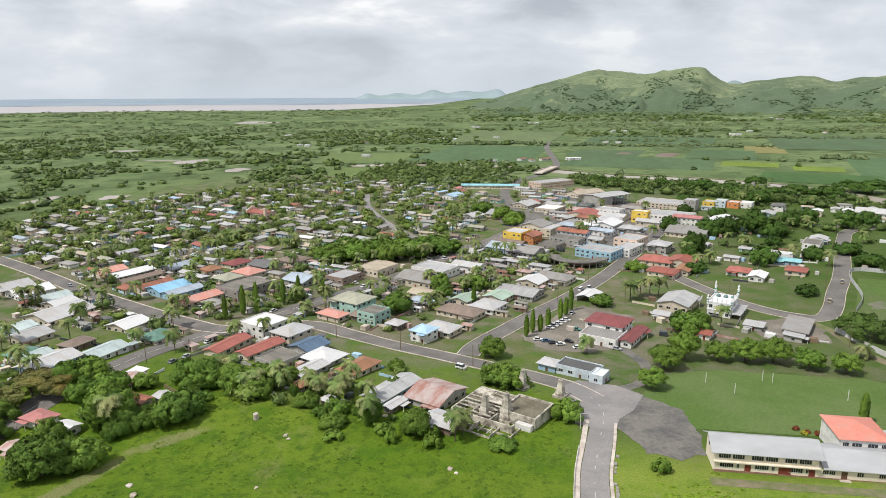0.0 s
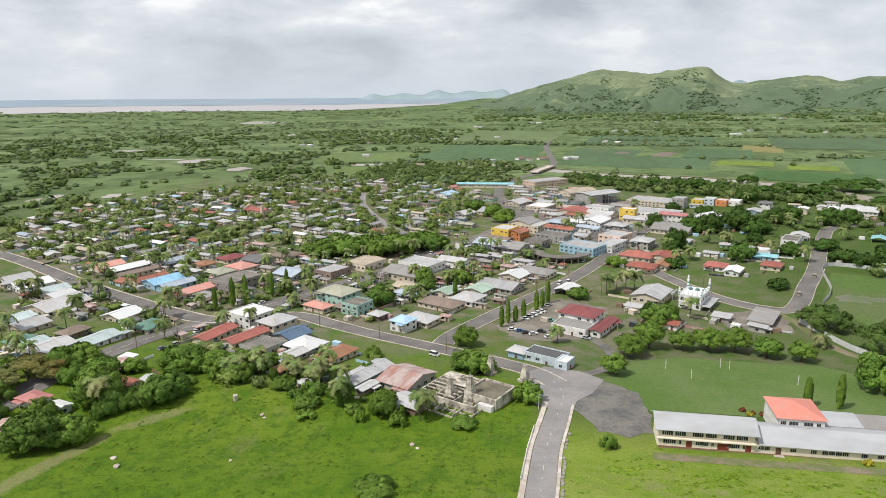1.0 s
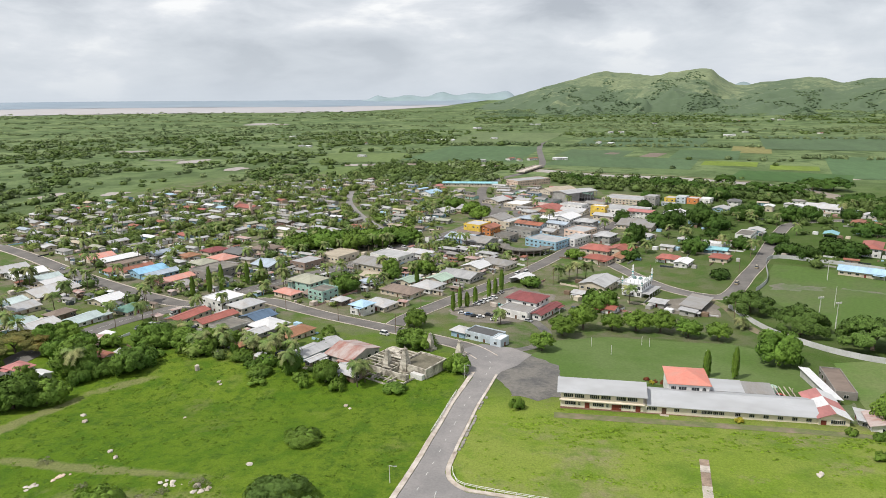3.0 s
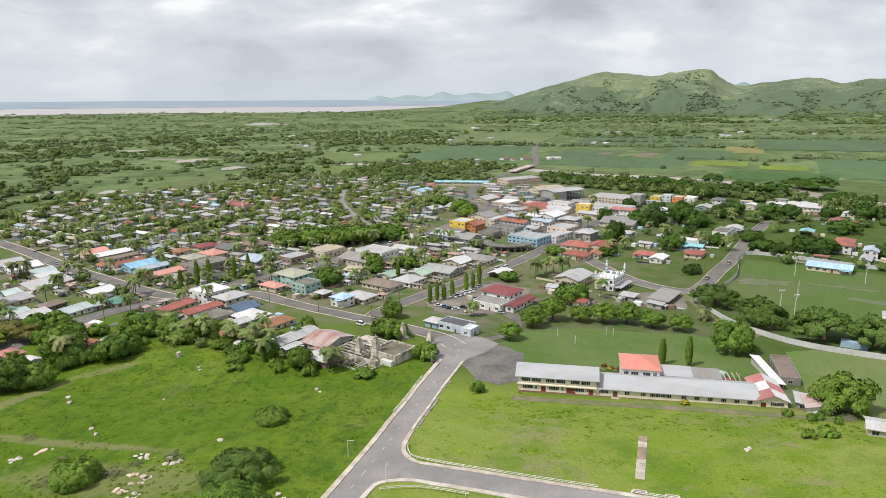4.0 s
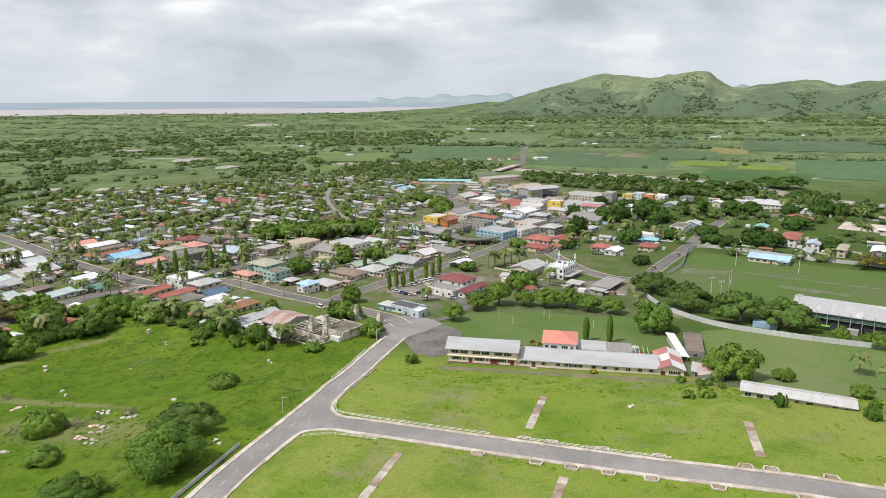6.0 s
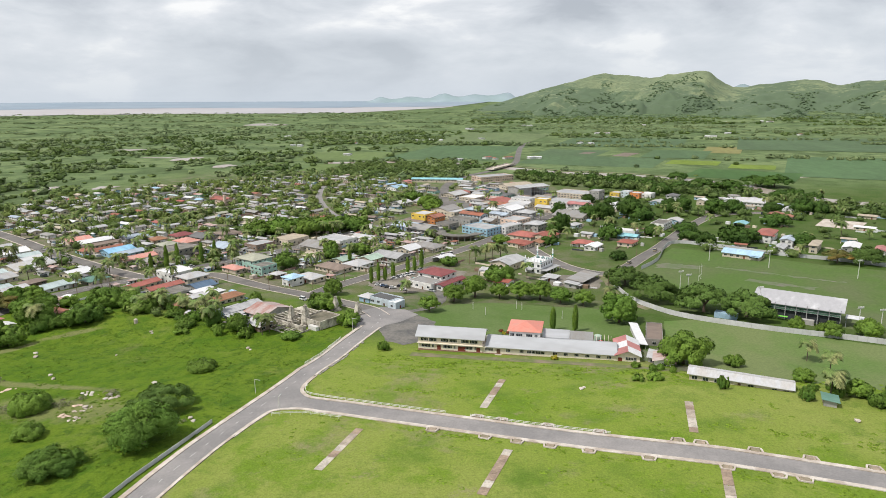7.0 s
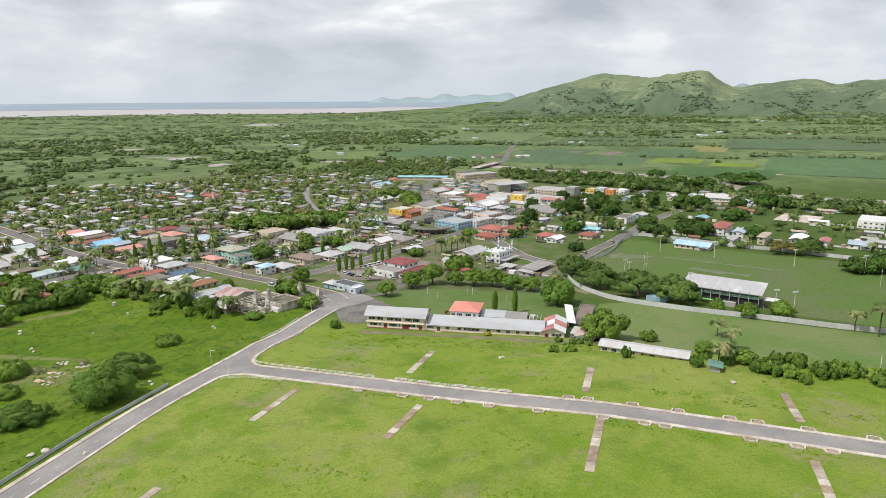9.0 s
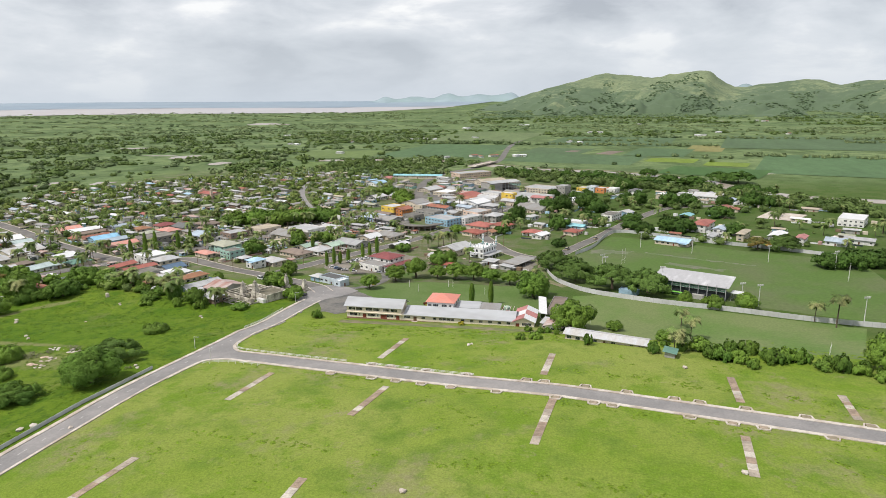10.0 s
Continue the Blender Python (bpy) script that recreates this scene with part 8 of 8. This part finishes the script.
def scatter_homes(outline, gap_u, gap_v, odds, lo, hi, storeys=1, roofs=ROOF_ODDS, room=7, joined_up=False):
    xs, ys = [p[0] for p in outline], [p[1] for p in outline]
    c, s = math.cos(radians(-25)), math.sin(radians(-25))
    made = 0
    for i in range(-60, 60):
        for j in range(-60, 60):
            u, v = i * gap_u + rng.uniform(-3, 3) + (j % 2) * 4, j * gap_v + rng.uniform(-2.5, 2.5)
            x, y = (min(xs) + max(xs)) / 2 + c * u - s * v, (min(ys) + max(ys)) / 2 + s * u + c * v
            if rng.random() > odds or not inside(x, y, outline) or not clear_of_roads(x, y, room * 0.8) or not clear_of_things(x, y, room):
                continue
            w, d = rng.uniform(lo, hi), rng.uniform(lo * 0.56, hi * 0.56)
            (far_home if y > 600 or joined_up else house)(x, y, -25 + rng.choice((0, 0, 0, 90)) + rng.gauss(0, 4), w, d, rng.uniform(2.7, 3.3) * storeys, rng.choice(("hip", "gable", "gable")), "x", rng.choice(roofs), rng.choice(WALL_ODDS), storeys, simple=True, group="homes of the town")
            made += 1
    return made


scatter_homes(TOWN, 24.5, 21, 0.8, 11.5, 18)
scatter_homes(SHOPS, 22, 18, 0.92, 12, 21, 1, SHOP_ROOFS)
scatter_homes([(100, 560), (120, 620), (240, 640), (330, 660), (330, 690), (200, 690), (100, 690)], 26, 26, 0.4, 11, 17)
scatter_homes([(-110, 330), (-60, 300), (-30, 290), (10, 370), (-30, 470), (-70, 400)], 19, 17, 0.85, 10, 16)
scatter_homes([(40, 400), (60, 390), (170, 425), (195, 510), (100, 520), (66, 470)], 30, 28, 0.5, 10, 15)
scatter_homes([(-330, 390), (-270, 380), (-180, 350), (-130, 400), (-200, 424), (-263, 415)], 18, 16, 0.85, 9, 14)
scatter_homes(EAST, 50, 40, 0.3, 11, 16)
scatter_homes([(200, 405), (300, 385), (360, 420), (380, 480), (230, 440)], 26, 22, 0.5, 9, 13)
scatter_homes([(-345, 300), (-300, 290), (-255, 235), (-330, 215), (-420, 330)], 20, 18, 0.8, 11, 17)

# lean-tos, garages and wash houses in the yards of the middle town
scatter_homes([(-330, 310), (-230, 270), (-170, 240), (-60, 285), (-20, 300), (40, 470), (-40, 560), (-90, 470), (-200, 424), (-300, 390)], 11, 10, 0.7, 4.5, 8.5, 1, ["silver", "grey", "grey", "palegrey", "rusty", "rusty", "rust", "brown", "darkgrey", "white"], 2.6, True)


# yard clutter: sheds, tanks, low walls, stacked timber
clutter_v, clutter_f, clutter_m = [], [], []
CLUTTER_MATS = [ROOFS["silver"], ROOFS["rusty"], ROOFS["white"], WALLS["grey"], WALLS["cream"], TIMBER, ROOFS["skyblue"], GLASS, CONCRETE]
for fx, fy, fr in list(FOOT):
    if not (-480 < fx < 420 and 195 < fy < 620) or fr < 4.5:
        continue
    for _ in range(4):
        a, d = rng.uniform(0, 6.28), fr * rng.uniform(0.95, 1.5)
        x, y = fx + d * math.cos(a), fy + d * math.sin(a)
        if not clear_of_roads(x, y, 1.5) or not clear_of_things(x, y, 0.2) or (120 < x < 340 and y < 400) or (x > -45 and y < 300):
            continue
        m = pose(x, y, land(x, y), 0, 0, -25 + rng.choice((0, 90)) + rng.gauss(0, 6))
        k = rng.random()
        if k < 0.35:
            w, d2, h = rng.uniform(1.0, 2.2), rng.uniform(0.8, 1.8), rng.uniform(1.8, 2.3)
        elif k < 0.7:
            w, d2, h = rng.uniform(3.0, 8.0), 0.08, rng.uniform(0.8, 1.3)
        else:
            w, d2, h = rng.uniform(0.4, 1.2), rng.uniform(0.3, 0.8), rng.uniform(0.3, 0.9)
        bv, bf = boxes((-w, w, -d2, d2, -0.3, h))
        n0 = len(clutter_v)
        clutter_v += [tuple(m @ Vector(v)) for v in bv]
        clutter_f += [[i + n0 for i in f] for f in bf]
        clutter_m += [rng.randrange(len(CLUTTER_MATS))] * 6
clutter_me = mesh_of("yard_clutter", clutter_v, clutter_f)
for mat in CLUTTER_MATS:
    clutter_me.materials.append(mat)
clutter_me.polygons.foreach_set("material_index", clutter_m)
tagged(new("yard_clutter", clutter_me), "sheds, low walls and stacked things in the yards", "clutter", "", "stuff")

def stuff(name, templates, spots, mat, label, category):
    """Many copies of small shapes, joined: each spot is x, y, lift, radius, height, turn."""
    verts, faces, sides, k = [], [], [], 0
    for n, (x, y, lift, r, h, turn) in enumerate(spots):
        tv, tf, tn = templates[n % len(templates)]
        c, s = math.cos(turn), math.sin(turn)
        verts.append(np.stack([x + r * (c * tv[:, 0] - s * tv[:, 1]), y + r * (s * tv[:, 0] + c * tv[:, 1]), land(x, y) + lift + h * tv[:, 2]], 1))
        sides.append(np.stack([c * tn[:, 0] - s * tn[:, 1], s * tn[:, 0] + c * tn[:, 1], tn[:, 2]], 1))
        faces += [[i + k for i in f] for f in tf]
        k += len(tv)
    return tagged(new(name, leafy(name, (np.concatenate(verts), faces, np.concatenate(sides)), mat)), label, category, "", "stuff")


def small_tree(seed, leaves=200, size=0.085, boughs=7):
    """A garden tree seen from afar: an uneven mass under clumps of leaf sprays."""
    rg = np.random.default_rng(seed)
    u, t = 2.4 * np.arange(boughs) + rg.uniform(-0.6, 0.6, boughs), np.linspace(0.95, 0.05, boughs)
    r = rg.uniform(0.35, 0.68, boughs) * np.sin(np.pi * (0.18 + 0.6 * (1 - t)))
    c = np.stack([r * np.cos(u), r * np.sin(u), 0.3 + 0.5 * t], 1)
    heart = np.repeat(np.array([[0, 0, 0.35]]), boughs, axis=0)
    return joined([leaf_arrays(rg, leaves, c, rg.uniform(0.26, 0.42, boughs), heart, size, 0.85, 0.3), blob_arrays(rg, 0.6, 0.62, (0, 0, 0.46), 1, 0.12)])


def wood_blob(seed):
    rg = np.random.default_rng(seed)
    c = np.array([(0.34, 0.05, 0.5), (-0.32, 0.25, 0.42), (0.02, -0.38, 0.55), (-0.2, -0.1, 0.62), (0.2, 0.4, 0.4)]) + rg.normal(size=(5, 3)) * 0.07
    return joined([blob_arrays(rg, 0.66, 0.62, (0, 0, 0.38), 1, 0.13), leaf_arrays(rg, 44, c, rg.uniform(0.3, 0.46, 5), c * np.array([0.3, 0.3, 0.5]), 0.17, 0.75, 0.3)])


# palms and garden trees among the houses
town_trees, pale_trees, town_palms = [], [], []
for outline, tries, big, palms in ((TOWN, 2050, 0.7, 0.2), ([(-340, 300), (-130, 250), (-60, 300), (0, 380), (40, 470), (-60, 470), (-200, 430), (-300, 400)], 1300, 0.25, 0.2), ([(60, 390), (180, 430), (230, 560), (110, 600), (60, 480)], 110, 0.4, 0.2), (EAST, 150, 0.7, 0.15), ([(190, 400), (330, 372), (420, 420), (440, 540), (240, 470)], 110, 0.4, 0.25), (SHOPS, 130, 0.4, 0.3), ([(-330, 200), (-190, 150), (-185, 215), (-320, 300)], 160, 0.4, 0.3), ([(-120, 203), (-40, 190), (-45, 235), (-110, 250)], 40, 0.1, 0.2)):
    xs, ys = [p[0] for p in outline], [p[1] for p in outline]
    for _ in range(tries):
        x, y = rng.uniform(min(xs), max(xs)), rng.uniform(min(ys), max(ys))
        if not inside(x, y, outline) or not clear_of_roads(x, y, 0.5) or not clear_of_things(x, y, 0.3):
            continue
        if rng.random() < palms:
            r = rng.uniform(4.0, 5.4)
            town_palms.append((x, y, rng.uniform(6.5, 12), r, r, rng.uniform(0, 6.28)))
        else:
            r = rng.uniform(4.2, 7.5) if rng.random() < big and clear_of_things(x, y, 2.0) else rng.uniform(1.4, 4.0)
            (town_trees if rng.random() < (0.3 if x < 60 else 1.0) else pale_trees).append((x, y, -0.1 * r, r, r * rng.uniform(0.8, 1.15), rng.uniform(0, 6.28)))
stuff("garden_shrubs", [small_tree(220 + i) for i in range(8)], pale_trees, GARDEN_LEAF, "mid green garden trees and shrubs among the houses", "trees")
stuff("garden_trees", [small_tree(200 + i) for i in range(8)], town_trees, WOOD_LEAF, "green garden trees and shrubs among the houses", "trees")
stuff("garden_palms", [palm_shape(300 + i, 16, 7) for i in range(4)], town_palms, PALM_LEAF, "coconut palms among the houses", "palms")
stuff("palm_stems", [stem_shape()], [(x, y, 0, lift, lift, t) for x, y, lift, r, h, t in town_palms], BARK, "slim palm trunks among the houses", "palms")

# woods, mangrove and hedges of the plain
woods, near_woods, dark_woods = [], [], []


def open_ground(x, y):
    """How bare the plain is of trees."""
    for x0, x1, y0, y1 in ((-30, 900, 890, 1750), (-250, -30, 1060, 1430), (-330, -190, 870, 990), (-430, -255, 1040, 1240), (-250, 0, 1480, 1920), (-640, -540, 800, 900), (-900, -760, 980, 1100)):
        if x0 < x < x1 and y0 < y < y1:
            return True
    return False


CLEARINGS = ((-627, 1040, 60), (-488, 925, 48), (-700, 1065, 50), (-570, 640, 30), (-500, 670, 30))
for _ in range(36000):
    az, d = radians(rng.uniform(-62, 34)), 560 + 1500 * rng.random() ** 0.8
    x, y = 80 + d * math.sin(az), -40 + d * math.cos(az)
    if inside(x, y, TOWN) or (y < 800 and x > -470) or (y < 880 and x > 60):
        continue
    clump = 0.6 * noise.fractal(Vector((x / 190, y / 130, 0.3)), 1.0, 2.0, 4) + 0.55 * noise.fractal(Vector((x / 60, y / 45, 3.3)), 1.0, 2.0, 3) + 0.3 * noise.noise(Vector((x / 600, y / 300, 5)))
    west = x < -60 * (y / 900)
    need = (-0.12 if d < 1000 else -0.03 if d < 1250 else 0.08) if west else 0.36
    if open_ground(x, y):
        need = 1.15
    lone = rng.random() < 0.16
    if clump < need - 0.45 * lone or rng.random() > (0.36 if d < 1000 else 0.42) or not clear_of_roads(x, y, 2):
        continue
    if any((x - px) ** 2 + ((y - py) * 0.6) ** 2 < pr * pr for px, py, pr in CLEARINGS):
        continue
    r = rng.uniform(5.5, 14.0) if not lone else rng.uniform(4.5, 9)
    spot = (x, y, -0.12 * r, r, r * rng.uniform(0.6, 0.95), rng.uniform(0, 6.28))
    (near_woods if d < 820 else dark_woods if rng.random() < 0.6 else woods).append(spot)
for _ in range(9000):  # low mangrove and thin hedges near the shore
    az, d = radians(rng.uniform(-62, 34)), 2000 + 1600 * rng.random()
    x, y = 80 + d * math.sin(az), -40 + d * math.cos(az)
    band = 0.8 * noise.fractal(Vector((x / 420, y / 110, 2.3)), 1.0, 2.0, 5)
    if band < 0.02 or open_ground(x, y) or rng.random() > 0.8:
        continue
    r = rng.uniform(7, 15)
    woods.append((x, y, -0.2 * r, r, r * rng.uniform(0.45, 0.65), rng.uniform(0, 6.28)))
for _ in range(700):  # trees at the foot of the hill
    az, d = radians(rng.uniform(-9, 26)), rng.uniform(2450, 2980)
    x, y = 80 + d * math.sin(az), -40 + d * math.cos(az)
    if noise.fractal(Vector((x / 300, y / 130, 8)), 1.0, 2.0, 4) > -0.1:
        r = rng.uniform(7, 13)
        dark_woods.append((x, y, -0.1 * r, r, r * 0.75, rng.uniform(0, 6.28)))
for _ in range(260):  # dark belt along the near bank of the river
    x = rng.uniform(20, 420)
    y = np.interp(x, (20, 77, 177, 282, 330, 420), (930, 870, 835, 770, 700, 630)) - rng.uniform(8, 105)
    if clear_of_things(x, y, 3):
        r = rng.uniform(6, 11)
        near_woods.append((x, y, -0.1 * r, r, r * rng.uniform(0.75, 1.1), rng.uniform(0, 6.28)))
for _ in range(360):  # grove by the highway
    x, y = rng.uniform(-270, -75), rng.uniform(815, 1010)
    if clear_of_roads(x, y, 3):
        r = rng.uniform(3.5, 7)
        near_woods.append((x, y, -0.15 * r, r, r * rng.uniform(0.95, 1.4), rng.uniform(0, 6.28)))
for x0, y0, x1, y1, n in ((-60, 1440, 420, 1400, 90), (420, 1180, 700, 1100, 60), (40, 1720, 900, 1600, 160), (-250, 1440, -40, 1480, 60), (260, 1150, 400, 1120, 8), (700, 1500, 1100, 1500, 120), (100, 1560, 300, 1540, 40)):
    for _ in range(n):
        k = rng.random()
        r = rng.uniform(4, 8)
        woods.append((x0 + (x1 - x0) * k + rng.gauss(0, 6), y0 + (y1 - y0) * k + rng.gauss(0, 10), -0.15 * r, r, r * 1.1, rng.uniform(0, 6.28)))
stuff("near_woodland", [small_tree(400 + i, 170, 0.1) for i in range(6)], near_woods, WOOD_LEAF, "dense dark green trees along the river and plain", "woodland")
stuff("far_woodland", [wood_blob(500 + i) for i in range(8)], woods, FAR_LEAF, "scattered woods and mangrove on the coastal plain", "woodland")
stuff("dark_woodland", [wood_blob(560 + i) for i in range(8)], dark_woods, WOOD_LEAF, "darker groves of tall trees on the plain", "woodland")
# lone farmhouses far out on the plain
for x, y in ((-420, 1500), (-300, 1560), (-260, 1600), (-150, 1640), (120, 1480), (160, 1900), (420, 1750), (640, 1820), (-560, 1380), (-700, 1700), (-95, 1080), (-40, 1110), (20, 1140), (-340, 1180), (520, 1900), (330, 2300), (610, 2450), (760, 2500), (-250, 2100), (-80, 2300)):
    for _ in range(rng.choice((1, 2, 3))):
        far_home(x + rng.uniform(-25, 25), y + rng.uniform(-25, 25), rng.uniform(0, 180), rng.uniform(12, 20), rng.uniform(8, 12), 3.2, "gable", "x", rng.choice(("white", "silver", "palegrey", "rust")), "white", 1)
# scrub on the hill's lower slopes
slope = []
for _ in range(15000):
    az, d = rng.uniform(-9, 26), 2880 + 1150 * rng.random() ** 1.4
    x, y = 80 + d * math.sin(radians(az)), -40 + d * math.cos(radians(az))
    if noise.fractal(Vector((x / 150, y / 260, 9)), 1.0, 2.0, 5) > -0.10 + (d - 2880) / 2300:
        r = rng.uniform(3.5, 8)
        top = max(hill_height(az, d), land(x, y))
        slope.append((x, y, top - land(x, y) - 0.15 * r, r, r * 0.7, rng.uniform(0, 6.28)))


def scrub_blob(seed):
    return blob_arrays(np.random.default_rng(seed), 0.95, 0.7, (0, 0, 0.3), 1, 0.2)


stuff("hill_scrub", [scrub_blob(600 + i) for i in range(6)], slope, HILL_LEAF, "dark trees and scrub on the hill slopes", "woodland")

# rough weeds in the near fields
weeds, lot_weeds = [], []
for _ in range(7000):
    x, y = rng.uniform(-130, 2), rng.uniform(20, 205)
    if noise.fractal(Vector((x / 22, y / 22, 1)), 1.0, 2.0, 4) > -0.12 and rng.random() < 0.55 and clear_of_roads(x, y, 0.5):
        r = rng.uniform(0.3, 0.8)
        weeds.append((x, y, -0.05 * r, r, r * rng.uniform(0.3, 0.6), rng.uniform(0, 6.28)))
for _ in range(5000):
    x, y = rng.uniform(14, 330), rng.uniform(-30, 168)
    if noise.fractal(Vector((x / 22, y / 22, 1)), 1.0, 2.0, 4) > (0.22 if y < 150 else -0.05) and clear_of_roads(x, y, 0.8):
        r = rng.uniform(0.25, 0.7)
        lot_weeds.append((x, y, -0.05 * r, r, r * rng.uniform(0.2, 0.4), rng.uniform(0, 6.28)))


for _ in range(1300):
    x = rng.uniform(30, 300)
    y = 160 - 0.055 * max(0, x - 130) + rng.gauss(0, 6.5)
    if noise.fractal(Vector((x / 18, y / 5, 3)), 1.0, 2.0, 4) > -0.1 and clear_of_roads(x, y, 0.3) and clear_of_things(x, y, 0):
        r = rng.uniform(0.4, 1.1)
        lot_weeds.append((x, y, -0.05 * r, r, r * rng.uniform(0.25, 0.45), rng.uniform(0, 6.28)))
for ax, ay, bx, by in ((20, 50, 330, 26), (60, 98, 240, 72), (50, 128, 260, 98)):
    for _ in range(330):
        k = rng.random()
        x, y, r = ax + (bx - ax) * k, ay + (by - ay) * k + rng.gauss(0, 1.2), rng.uniform(0.25, 0.7)
        if noise.noise(Vector((x / 15, 0, 2))) > -0.1 and clear_of_roads(x, y, 0.3):
            lot_weeds.append((x, y, -0.05 * r, r, r * 0.35, rng.uniform(0, 6.28)))


def weed_shape(seed):
    rg = np.random.default_rng(seed)
    n = 12
    at = rg.uniform(-1, 1, (n, 3)) * (1, 1, 0.3) + (0, 0, 0.35)
    a = rg.normal(size=(n, 3)) * (1, 1, 0.35)
    a /= np.linalg.norm(a, axis=1)[:, None]
    b = np.cross(a, rg.normal(size=(n, 3)) * 0.3 + (0, 0, 1.0))
    s = rg.uniform(0.2, 0.42, n)[:, None]
    b[np.cross(a, b)[:, 2] < 0] *= -1
    quad = np.stack([at - a * s - b * s, at + a * s - b * s, at + a * s + b * s, at - a * s + b * s], 1)
    return quad.reshape(-1, 3), np.arange(4 * n).reshape(-1, 4), np.repeat(unit(at * np.array([0.6, 0.6, 0]) + np.array([0, 0, 1.0])), 4, axis=0)


stuff("weeds", [weed_shape(700 + i) for i in range(6)], weeds, SCRUB, "tufts of rank grass and weeds", "grass")
stuff("lot_weeds", [weed_shape(720 + i) for i in range(6)], lot_weeds, LOT_WEED, "low tufts of light green grass on the lots", "grass")

far_me = mesh_of("far_homes", FAR_VERTS, FAR_FACES)
for mat in FAR_MATS:
    far_me.materials.append(mat)
far_me.polygons.foreach_set("material_index", FAR_SLOTS)
tagged(new("far_homes", far_me), "crowded small homes with mostly grey metal roofs", "houses", "", "stuff")
